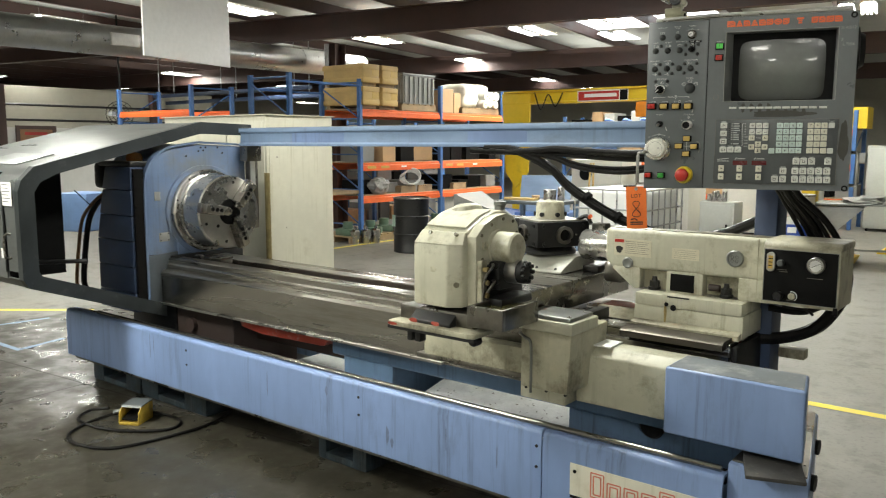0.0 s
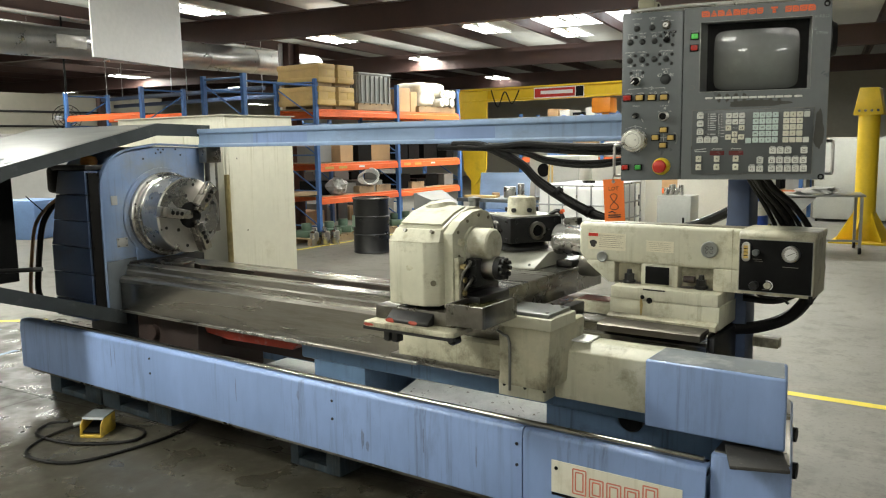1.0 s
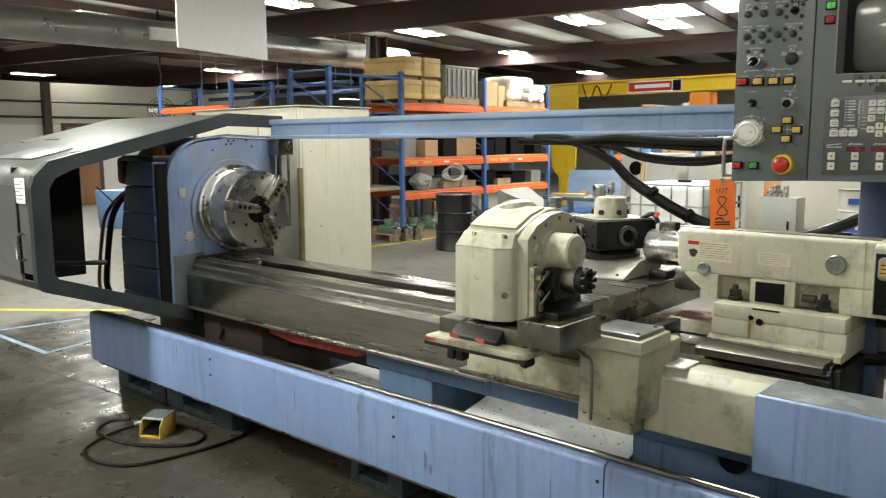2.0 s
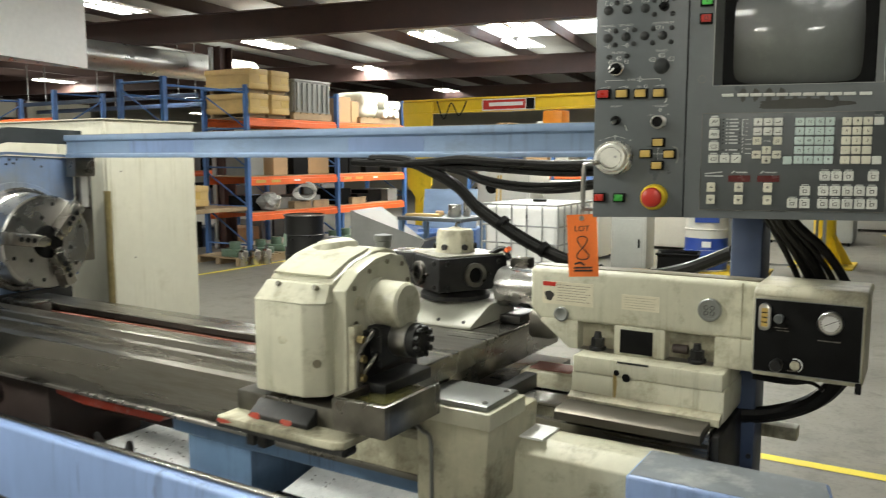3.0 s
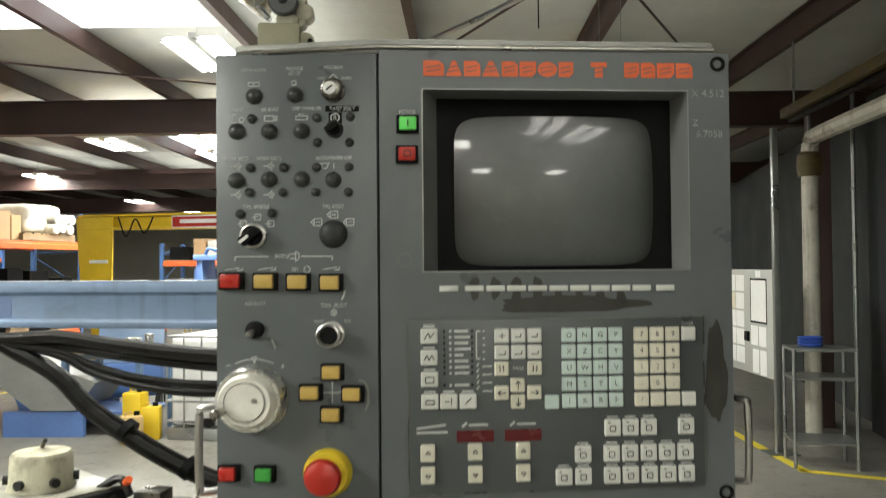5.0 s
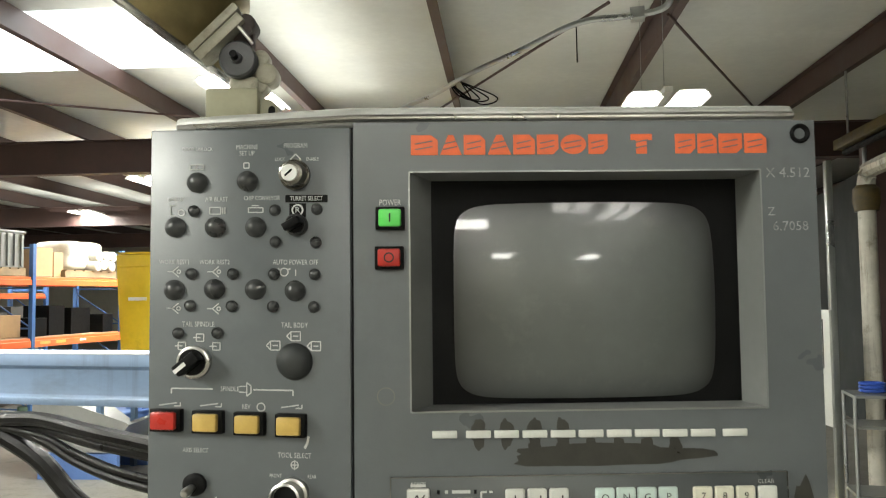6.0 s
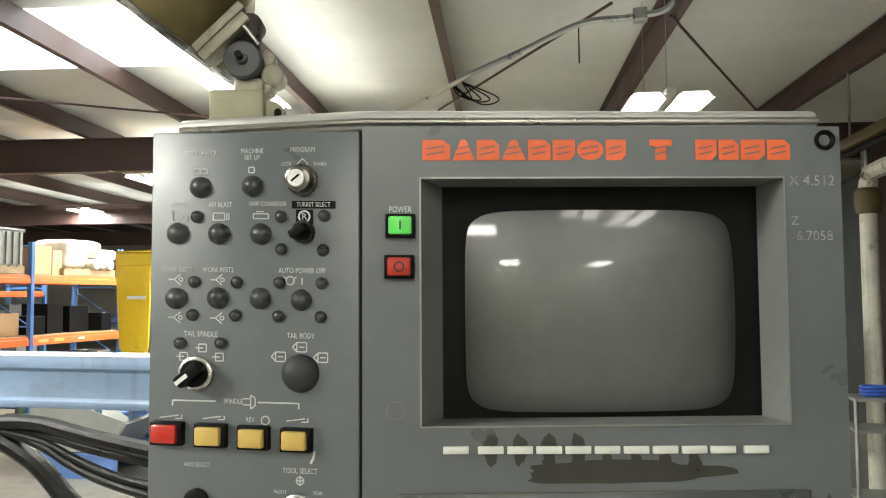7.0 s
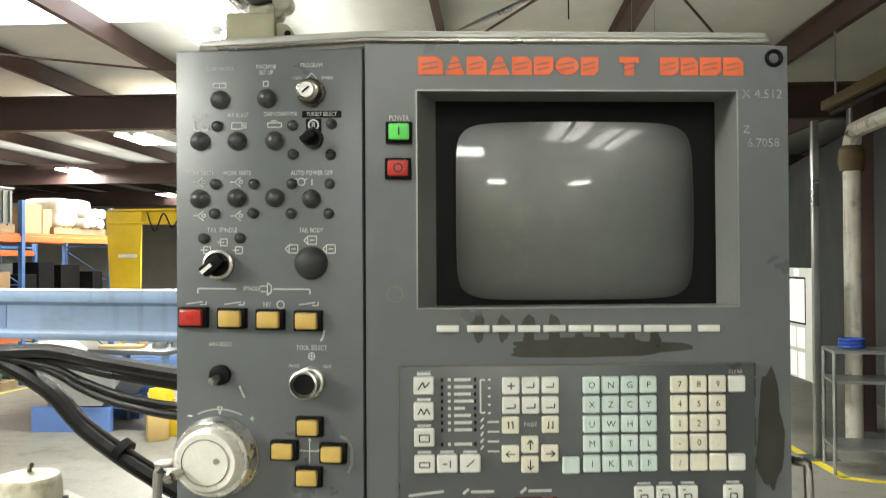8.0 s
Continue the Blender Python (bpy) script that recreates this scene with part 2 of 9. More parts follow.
ORANGE_TAG = mat("orange card tag", (0.90, 0.20, 0.03), 0.6, var=0.04, scale=30)
INK = mat("black ink", (0.02, 0.016, 0.014), 0.6)
PRINT = mat("white silk-screen print", (0.50, 0.51, 0.49), 0.5, var=0.1, scale=80)
KEY_WHITE = mat("white keycap", (0.66, 0.67, 0.62), 0.42, var=0.06, scale=30, random_tone=0.12)
KEY_GREEN = mat("pale green keycap", (0.55, 0.66, 0.62), 0.42, var=0.06, scale=30, random_tone=0.12)
KEY_CREAM = mat("pale cream keycap", (0.68, 0.66, 0.54), 0.42, var=0.06, scale=30, random_tone=0.12)
BTN_RED = mat("red push button", (0.44, 0.022, 0.012), 0.35, var=0.06, scale=40)
BTN_YELLOW = mat("amber push button", (0.50, 0.34, 0.085), 0.38, var=0.08, scale=40)
BTN_GREEN = mat("green push button", (0.045, 0.33, 0.05), 0.35, var=0.06, scale=40)
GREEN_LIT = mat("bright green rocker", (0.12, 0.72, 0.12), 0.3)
LOGO_ORANGE = mat("orange lettering shapes", (0.78, 0.13, 0.03), 0.5, var=0.08, scale=60)
LOGO_RED = mat("red outline shapes", (0.55, 0.16, 0.11), 0.5, var=0.1, scale=60)
DARK_RED = mat("dark red display window", (0.10, 0.006, 0.008), 0.25)
YELLOW_RING = mat("yellow guard ring", (0.75, 0.55, 0.03), 0.45)
BRASS = mat("dirty brass", (0.30, 0.24, 0.11), 0.45, 0.7, var=0.3, scale=12, dirt=(0.08, 0.07, 0.04), dirt_amount=0.3)
SMUDGE = mat("oily finger stain", (0.030, 0.029, 0.023), 0.36, var=0.25, scale=25)
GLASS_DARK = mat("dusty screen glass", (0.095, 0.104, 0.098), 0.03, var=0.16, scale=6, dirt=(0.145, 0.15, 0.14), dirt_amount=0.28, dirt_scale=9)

SCRAPE = mat("scraped bare patch", (0.13, 0.17, 0.27), 0.5, var=0.2, scale=30)
TRAY = mat("dull galvanised tray", (0.78, 0.79, 0.78), 0.5, 0.05, var=0.14, scale=10, dirt=(0.12, 0.12, 0.11), dirt_amount=0.12, dirt_scale=34)
GRIT = mat("gritty black rubber", (0.035, 0.033, 0.03), 0.8, var=0.3, scale=20, dirt=(0.35, 0.33, 0.28), dirt_amount=0.05, dirt_scale=60, bump=0.5)
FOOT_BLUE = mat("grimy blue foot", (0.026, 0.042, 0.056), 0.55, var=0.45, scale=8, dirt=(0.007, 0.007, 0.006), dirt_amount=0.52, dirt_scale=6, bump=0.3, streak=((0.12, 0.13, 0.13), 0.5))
RED_DULL = mat("dull red primer", (0.22, 0.075, 0.05), 0.55, var=0.2, scale=8, dirt=(0.4, 0.38, 0.33), dirt_amount=0.2, dirt_scale=12)
HEAD_BLUE = mat("greyed headstock blue", (0.125, 0.18, 0.30), 0.40, var=0.2, scale=2.2, dirt=(0.15, 0.16, 0.165), dirt_amount=0.42, dirt_scale=2.0, bump=0.08, streak=((0.07, 0.07, 0.07), 0.6))
GREY_BLUE = mat("grey blue sheet", (0.10, 0.115, 0.13), 0.4, 0.3, var=0.15, scale=5, dirt=(0.08, 0.08, 0.08), dirt_amount=0.2)
BEAM_BLUE = mat("pale beam blue", (0.20, 0.285, 0.43), 0.45, var=0.2, scale=2.5, dirt=(0.13, 0.16, 0.19), dirt_amount=0.3, dirt_scale=4, stretch=(0.4, 1, 1), streak=((0.09, 0.09, 0.09), 0.5))
PLATE_GREY = mat("stamped metal plate", (0.32, 0.32, 0.30), 0.4, 0.5, var=0.1, scale=20)
AMBER = mat("dusty amber lens", (0.50, 0.22, 0.05), 0.45, var=0.2, scale=20)
HOSE_BROWN = mat("brown oil hose", (0.16, 0.08, 0.03), 0.45, var=0.2, scale=20)
OIL = mat("oil film", (0.075, 0.07, 0.025), 0.08, var=0.2, scale=12)
LABEL_CREAM = mat("aged label", (0.62, 0.58, 0.44), 0.5, var=0.06, scale=20)
RUST = mat("rust run", (0.30, 0.22, 0.08), 0.6, var=0.2, scale=30)
WORN_BLUE = mat("rubbed blue top", (0.15, 0.165, 0.18), 0.55, var=0.25, scale=6, dirt=(0.34, 0.35, 0.34), dirt_amount=0.3, dirt_scale=7)

JOINT = mat("dirt-filled joint", (0.06, 0.055, 0.05), 0.8)
YELLOW_DIRTY = mat("grimy yellow paint", (0.40, 0.27, 0.03), 0.5, var=0.2, scale=10, dirt=(0.06, 0.05, 0.03), dirt_amount=0.35, dirt_scale=9, bump=0.2)
WRAP = mat("milky plastic wrap", (0.30, 0.30, 0.28), 0.35, var=0.12, scale=9, bump=0.4, bump_scale=25)
BUNDLE = mat("milky film wrap", (0.62, 0.60, 0.54), 0.4, var=0.14, scale=7, bump=0.5, bump_scale=18)
GREEN_CAST = mat("green machine paint", (0.10, 0.16, 0.11), 0.5, var=0.25, scale=8, random_tone=0.4)
BLACK_ENAMEL = mat("black drum enamel", (0.014, 0.014, 0.014), 0.33, var=0.2, scale=5, dirt=(0.06, 0.055, 0.05), dirt_amount=0.15)
WHITE_ENAMEL = mat("white enamel", (0.60, 0.59, 0.54), 0.4, var=0.04, scale=3, dirt=(0.42, 0.41, 0.38), dirt_amount=0.08)
BLUE_ENAMEL = mat("deep blue enamel", (0.02, 0.06, 0.30), 0.35, var=0.1, scale=4)
BLUE_ENAMEL_PALE = mat("pale blue plastic", (0.20, 0.33, 0.60), 0.45, var=0.08, scale=3)
LABEL_GREEN = mat("pale green label", (0.42, 0.58, 0.48), 0.6, var=0.1, scale=12)
CABINET_GREY = mat("pale grey steel", (0.40, 0.41, 0.38), 0.42, var=0.06, scale=3)
ORANGE_HOIST = mat("orange hoist enamel", (0.75, 0.25, 0.02), 0.4)
DOOR_WOOD = mat("brown door veneer", (0.26, 0.13, 0.06), 0.5, var=0.15, scale=4, stretch=(1, 1, 0.2))


# ---- mesh helpers ----
OFF = {}


def thing(name, base, label, category, group="", kind="", local=False, turn=0.0):
    """A top-level thing: an empty at its base. local: its parts are built round the base, else in the hall's own metres."""
    ob = new(name)
    ob.empty_display_size = 0.1
    ob.matrix_basis = pose(*base, 0, 0, turn)
    OFF[ob.name] = Vector((0, 0, 0)) if local else Vector(base)
    return tagged(ob, label, category, group, kind)


def smooth(me, angle=0.6):
    for p in me.polygons:
        p.use_smooth = True
    me.set_sharp_from_angle(angle=angle)


def part(name, bm, material, parent=None, label="", flat=False):
    me = bpy.data.meshes.new(name)
    if parent is not None:
        bmesh.ops.translate(bm, verts=bm.verts, vec=-OFF[parent.name])
    bm.to_mesh(me)
    bm.free()
    me.materials.append(material)
    if not flat:
        smooth(me)
    ob = new(name, me)
    if parent is not None:
        ob.parent = parent
        OFF[ob.name] = OFF[parent.name]
    return tagged(ob, label)


def share(name, source, parent, m):
    """One more piece on the mesh of source, moved by m."""
    ob = new(name, source.data)
    ob.parent = parent
    ob.matrix_basis = m
    OFF[ob.name] = OFF[parent.name]
    return ob


def B(*boxes, bevel=0.0, seg=2):
    """Boxes (x0, x1, y0, y1, z0, z1) in one bmesh."""
    bm = bmesh.new()
    for x0, x1, y0, y1, z0, z1 in boxes:
        b2 = bmesh.new()
        bmesh.ops.create_cube(b2, size=1)
        bmesh.ops.transform(b2, matrix=Matrix.Translation(((x0 + x1) / 2, (y0 + y1) / 2, (z0 + z1) / 2)) @ Matrix.Diagonal((abs(x1 - x0), abs(y1 - y0), abs(z1 - z0), 1)), verts=b2.verts)
        if bevel:
            bmesh.ops.bevel(b2, geom=b2.edges, offset=min(bevel, 0.45 * min(abs(x1 - x0), abs(y1 - y0), abs(z1 - z0))), segments=seg, affect="EDGES", profile=0.5)
        add(bm, b2)
    return bm


def add(bm, other):
    me = bpy.data.meshes.new("t")
    other.to_mesh(me)
    other.free()
    bm.from_mesh(me)
    bpy.data.meshes.remove(me)
    return bm


def join(*bms):
    out = bms[0]
    for b in bms[1:]:
        add(out, b)
    return out


def C(p0, p1, r, r1=None, seg=24, bevel=0.0):
    """A round bar or cone from p0 to p1."""
    p0, p1 = Vector(p0), Vector(p1)
    bm = bmesh.new()
    d = p1 - p0
    bmesh.ops.create_cone(bm, cap_ends=True, segments=seg, radius1=r, radius2=r if r1 is None else r1, depth=d.length)
    if bevel:
        caps = [e for e in bm.edges if len([f for f in e.link_faces if len(f.verts) > 4]) == 1]
        bmesh.ops.bevel(bm, geom=caps, offset=bevel, segments=2, affect="EDGES", profile=0.5)
    bmesh.ops.transform(bm, matrix=Matrix.Translation((p0 + p1) / 2) @ d.to_track_quat("Z", "Y").to_matrix().to_4x4(), verts=bm.verts)
    return bm


def P(pts, axis, a, b, bevel=0.0, seg=2):
    """A prism: the outline pts, in the two other axes in order, drawn out along axis from a to b."""
    bm = bmesh.new()

    def at(u, v, w):
        return {"x": (w, u, v), "y": (u, w, v), "z": (u, v, w)}[axis]
    lo = [bm.verts.new(at(u, v, a)) for u, v in pts]
    hi = [bm.verts.new(at(u, v, b)) for u, v in pts]
    n = len(pts)
    bm.faces.new(lo), bm.faces.new(hi)
    for i in range(n):
        bm.faces.new((lo[i], lo[(i + 1) % n], hi[(i + 1) % n], hi[i]))
    bmesh.ops.recalc_face_normals(bm, faces=bm.faces)
    if bevel:
        bmesh.ops.bevel(bm, geom=bm.edges, offset=bevel, segments=seg, affect="EDGES", profile=0.5)
    return bm


def T(pts, r, seg=10, rounds=6, closed=False):
    """A bent tube through pts."""
    pts = [Vector(p) for p in pts]
    if rounds > 1:
        line = []
        n = len(pts)
        for i in range(n if closed else n - 1):
            a, b, c, d = [pts[k % n] if closed else pts[min(max(k, 0), n - 1)] for k in (i - 1, i, i + 1, i + 2)]
            for s in range(rounds):
                t = s / rounds
                line.append(0.5 * (2 * b + (c - a) * t + (2 * a - 5 * b + 4 * c - d) * t * t + (3 * b - a - 3 * c + d) * t ** 3))
        if not closed:
            line.append(pts[-1])
    else:
        line = pts
    bm = bmesh.new()
    rings = []
    up = Vector((0.13, 0.21, 0.97))
    m = len(line)
    for i, p in enumerate(line):
        d = (line[(i + 1) % m] - line[i - 1]) if closed else (line[min(i + 1, m - 1)] - line[max(i - 1, 0)])
        d.normalize()
        s = d.cross(up)
        if s.length < 0.05:
            s = d.cross(Vector((1, 0, 0)))
        s.normalize()
        w = s.cross(d)
        rings.append([bm.verts.new(p + r * (math.cos(2 * math.pi * k / seg) * s + math.sin(2 * math.pi * k / seg) * w)) for k in range(seg)])
    for i in range(m if closed else m - 1):
        a, b = rings[i], rings[(i + 1) % m]
        for k in range(seg):
            bm.faces.new((a[k], a[(k + 1) % seg], b[(k + 1) % seg], b[k]))
    if not closed:
        bm.faces.new(rings[0]), bm.faces.new(rings[-1])
    bmesh.ops.recalc_face_normals(bm, faces=bm.faces)
    return bm


def L(profile, centre, axis, seg=32):
    """A turned shape: profile of (along, radius) about axis through centre."""
    bm = bmesh.new()
    d = Vector(axis).normalized()
    s = d.orthogonal().normalized()
    w = d.cross(s)
    c = Vector(centre)
    rings = []
    for a, r in profile:
        rings.append([bm.verts.new(c + d * a + max(r, 1e-4) * (math.cos(2 * math.pi * k / seg) * s + math.sin(2 * math.pi * k / seg) * w)) for k in range(seg)])
    for a, b in zip(rings, rings[1:]):
        for k in range(seg):
            bm.faces.new((a[k], a[(k + 1) % seg], b[(k + 1) % seg], b[k]))
    bm.faces.new(rings[0]), bm.faces.new(rings[-1])
    bmesh.ops.recalc_face_normals(bm, faces=bm.faces)
    return bm


def arc(cx, cy, r, a0, a1, n=8):
    return [(cx + r * math.cos(radians(a0 + (a1 - a0) * i / n)), cy + r * math.sin(radians(a0 + (a1 - a0) * i / n))) for i in range(n + 1)]


def moved(bm, m):
    bmesh.ops.transform(bm, matrix=m, verts=bm.verts)
    return bm


def words(s, size, x=0.0, y=0.0, z=0.0, align="CENTER", narrow=1.0):
    """Flat lettering that stands upright, facing -y, in a bmesh."""
    cu = bpy.data.curves.new("words", "FONT")
    cu.body, cu.size, cu.align_x, cu.align_y, cu.resolution_u = s, size, align, "CENTER", 2
    ob = bpy.data.objects.new("words", cu)
    me = bpy.data.meshes.new_from_object(ob)
    bm = bmesh.new()
    bm.from_mesh(me)
    bpy.data.objects.remove(ob)
    bpy.data.curves.remove(cu)
    bpy.data.meshes.remove(me)
    return moved(bm, Matrix.Translation((x, y, z)) @ Matrix.Rotation(radians(90), 4, "X") @ Matrix.Diagonal((narrow, 1, 1, 1)))


def strokes(lines, w=0.0012, y=-0.0007):
    """Thin printed lines: (x0, z0, x1, z1)."""
    bm = bmesh.new()
    for x0, z0, x1, z1 in lines:
        d = Vector((x1 - x0, z1 - z0))
        if d.length < 1e-6:
            continue
        n = Vector((-d.y, d.x)).normalized() * w / 2
        vs = [bm.verts.new((px, y, pz)) for px, pz in ((x0 - n.x, z0 - n.y), (x1 - n.x, z1 - n.y), (x1 + n.x, z1 + n.y), (x0 + n.x, z0 + n.y))]
        bm.faces.new(vs)
    return bm


def ring(x, z, r, n=14):
    p = arc(x, z, r, 0, 360, n)
    return [(*a, *b) for a, b in zip(p, p[1:])]


def rect(x0, x1, z0, z1):
    return [(x0, z0, x1, z0), (x1, z0, x1, z1), (x1, z1, x0, z1), (x0, z1, x0, z0)]


def blot(x, z, rx, rz, y=-0.0005, seed=1, n=30):
    """A stain with an uneven rim."""
    rnd = random.Random(seed)
    ph = [rnd.uniform(0, 6.28) for _ in range(4)]
    bm = bmesh.new()
    vs = []
    for k in range(n):
        a = 2 * math.pi * k / n
        w = 1 + 0.10 * math.sin(3 * a + ph[0]) + 0.07 * math.sin(5 * a + ph[1]) + 0.05 * math.sin(9 * a + ph[2])
        vs.append(bm.verts.new((x + rx * w * math.cos(a), y, z + rz * w * math.sin(a))))
    bm.faces.new(vs)
    return bm


# ---- the hall ----
def structure(name, bm, material, label, category):
    return tagged(part(name, bm, material), label, category, "", "structure")


X0, X1, Y0, Y1, ROOF_Z = -36.0, 9.0, -8.0, 34.0, 4.45
structure("floor", B((X0, X1, Y0, Y1, -0.2, 0)), FLOOR, "stained sealed concrete workshop floor with oil marks", "floor")
structure("wall_west", B((X0 - 0.2, X0, Y0, Y1, 0, ROOF_Z)), WALL, "cream painted block wall at the far end", "wall")
structure("wall_east", B((X1, X1 + 0.2, Y0, Y1, 0, ROOF_Z)), WALL_DARK, "dark steel siding wall of the hall", "wall")
structure("wall_north", B((X0, X1, Y1, Y1 + 0.2, 0, ROOF_Z)), WALL, "cream far wall of the hall", "wall")
structure("wall_south", B((X0, X1, Y0 - 0.2, Y0, 0, ROOF_Z)), WALL, "cream wall behind the aisle", "wall")
structure("ceiling", B((X0, X1, Y0, Y1, ROOF_Z, ROOF_Z + 0.12)), ROOF, "white vinyl-faced insulated roof underside", "ceiling")


# the roof frame stands turned against the lathe: rafters across, purlins along
ROOF_TURN = 9.8
ROOF_AT = Matrix.Translation((-7.2, 10.78, 0)) @ Matrix.Rotation(radians(ROOF_TURN), 4, "Z")


def rafter(v, z0=3.72, z1=4.16):
    w = 0.09
    bm = P([(v - w, z0), (v - w, z0 - 0.012), (v + w, z0 - 0.012), (v + w, z0), (v + 0.01, z0), (v + 0.01, z1), (v + w, z1), (v + w, z1 + 0.012), (v - w, z1 + 0.012), (v - w, z1), (v - 0.01, z1), (v - 0.01, z0)], "x", max(-28.2, (-18.4 - v * math.cos(radians(ROOF_TURN))) / math.sin(radians(ROOF_TURN))), 15.9)
    return structure("rafter", moved(bm, ROOF_AT), RUST_BEAM, "red oxide steel rafter under the roof", "beam")


for v in (-15.2, -7.6, 0.0, 7.6, 15.2):
    rafter(v)


def purlin(u):
    """A Z-section purlin, as long as the side walls allow."""
    z0, z1 = 4.19, 4.42
    lean = math.tan(radians(ROOF_TURN))
    low = max(-17.0, (-18.4 - u * math.sin(radians(ROOF_TURN))) / math.cos(radians(ROOF_TURN)))
    ends = sorted(min(max((u - lim) / lean, low), 22.0) for lim in (-28.2, 15.6))
    bm = P([(u - 0.07, z1), (u - 0.07, z1 + 0.008), (u + 0.004, z1 + 0.008), (u + 0.004, z0), (u + 0.07, z0), (u + 0.07, z0 - 0.008), (u - 0.004, z0 - 0.008), (u - 0.004, z1)], "y", *ends)
    return structure("purlin", moved(bm, ROOF_AT), RUST_BEAM, "red oxide steel roof purlin", "beam")


for u in (-26.6, -24.85, -23.1, -21.35, -19.6, -17.85, -16.1, -14.35, -12.6, -10.85, -9.1, -7.35, -5.6, -3.85, -2.1, -0.35, 1.35, 3.1, 4.86, 6.76, 8.84, 10.9, 13.0):
    purlin(u)


def strip_light(x, y, z=3.98, half=0.62):
    """An open fluorescent high-bay fixture, two trays of four tubes side by side, along y, on two wires."""
    ob = thing("strip_light", (x, y, z), "white fluorescent high-bay fixture, lit, hung from the roof", "ceiling light", "hall lights", local=True)
    for c in (-0.165, 0.165):
        t_ = part("tray", P([(c - 0.14, -0.005), (c - 0.09, 0.05), (c + 0.09, 0.05), (c + 0.14, -0.005), (c + 0.132, -0.005), (c + 0.086, 0.043), (c - 0.086, 0.043), (c - 0.132, -0.005)], "y", -half, half), LAMP_BODY, ob)
        for k in (-0.1, -0.034, 0.034, 0.1):
            part("tube", C((c + k, -half + 0.02, 0.018), (c + k, half - 0.02, 0.018), 0.0145, seg=8), TUBE_GLOW, t_)
    part("spine", B((-0.03, 0.03, -half, half, 0.03, 0.075)), LAMP_BODY, ob)
    for sy in (-0.75, 0.75):
        part("hanger", C((0, sy * half, 0.07), (0, sy * half, ROOF_Z - z + 0.05), 0.0025, seg=6), GALV, ob)
    return ob


# up: added fill that lightens the roof, wider than the fixture itself
def lamp_at(x, y, z, watts, up=False):
    d = bpy.data.lights.new("strip_lamp", "AREA")
    d.shape, d.size, d.size_y, d.energy, d.color = "RECTANGLE", 2.2 if up else 0.6, 3.4 if up else 1.2, watts, (0.97, 0.98, 0.885)
    ob = new("strip_lamp", d)
    ob.matrix_basis = pose(x, y, z, 180 if up else 0, 0, ROOF_TURN)
    return ob


first, LOW = None, 3.36
LIGHTS = [(-8.25, 13.45), (-11.7, 12.6), (-12.7, 17.5), (-9.45, 19.1), (-15.78, 13.05), (-21.6, 9.45), (-14.5, 6.9), (-3.88, 8.4), (-6.45, 13.15), (0.02, 7.631), (-2.5, 14.6), (-5.6, 20.5),
          (-2.0, 3.0), (2.5, -1.6), (-4.2, -0.9), (-7.6, 2.6), (0.3, -3.25), (4.5, -6.7), (-8.5, -3.5), (1.6, -1.4), (1.62, -7.05), (-10.78, 8.14), (-13, 1.5), (-14.6, 24.4), (-11.0, 27.0), (0, 26), (1.0, 20.0),
          (-7.2, 15.2), (-22.8, 15.0), (-30.5, 17.0), (-28.5, 11.2), (-31.9, 23.2), (-24.6, 21.3), (-33.5, 30.2), (-15.3, 29.0)]
for i, (x, y) in enumerate(LIGHTS):
    if first is None:
        first = strip_light(x, y)
        first.matrix_basis = pose(x, y, 3.98, 0, 0, ROOF_TURN)
    elif i == 9:
        strip_light(x, y, LOW).matrix_basis = pose(x, y, LOW, 0, 0, ROOF_TURN)
    else:
        copy_thing(first, pose(x, y, 3.98, 0, 0, ROOF_TURN))
    if y < 22 and x > -24 and i not in (21, 27) and not (x > -0.5 and -3 < y < 0):
        lit = 0.22 if x > -0.5 and y > 4 else 0.7 if x > -0.5 and y < 0 else 2.2 if y < 0 else 1.5 if i in (15, 5, 28) else 1.15 if y < 8 else 1.3
        lamp_at(x, y, 3.965 if i != 9 else LOW - 0.015, LAMP * lit)
        lamp_at(x, y, 4.07 if i != 9 else LOW + 0.09, LAMP * lit * 0.14, True)

# skylight strips between purlins
for x, y, w, l in ((-5.5, 7.7, 3.3, 1.7), (-7.2, 16.4, 3.3, 1.7)):
    structure("skylight", moved(B((-w / 2, w / 2, -l / 2, l / 2, ROOF_Z - 0.012, ROOF_Z - 0.004)), pose(x, y, 0, 0, 0, ROOF_TURN)), SKY_GLOW, "translucent daylight roof panel", "skylight")


# ---- the lathe ----
AX_Y, AX_Z = 2.66, 1.26
lathe = thing("cnc_lathe", (-2.4, 2.5, 0), "large blue and cream CNC lathe with a long steel bed", "lathe")


def bolt(p, axis, r, h, material, parent, name="bolt", seg=10):
    return part(name, L([(0.0, r), (-h, r), (-h, r * 0.55), (-h * 0.4, r * 0.5), (-h * 0.4, 0.0)], p, axis, seg), material, parent)


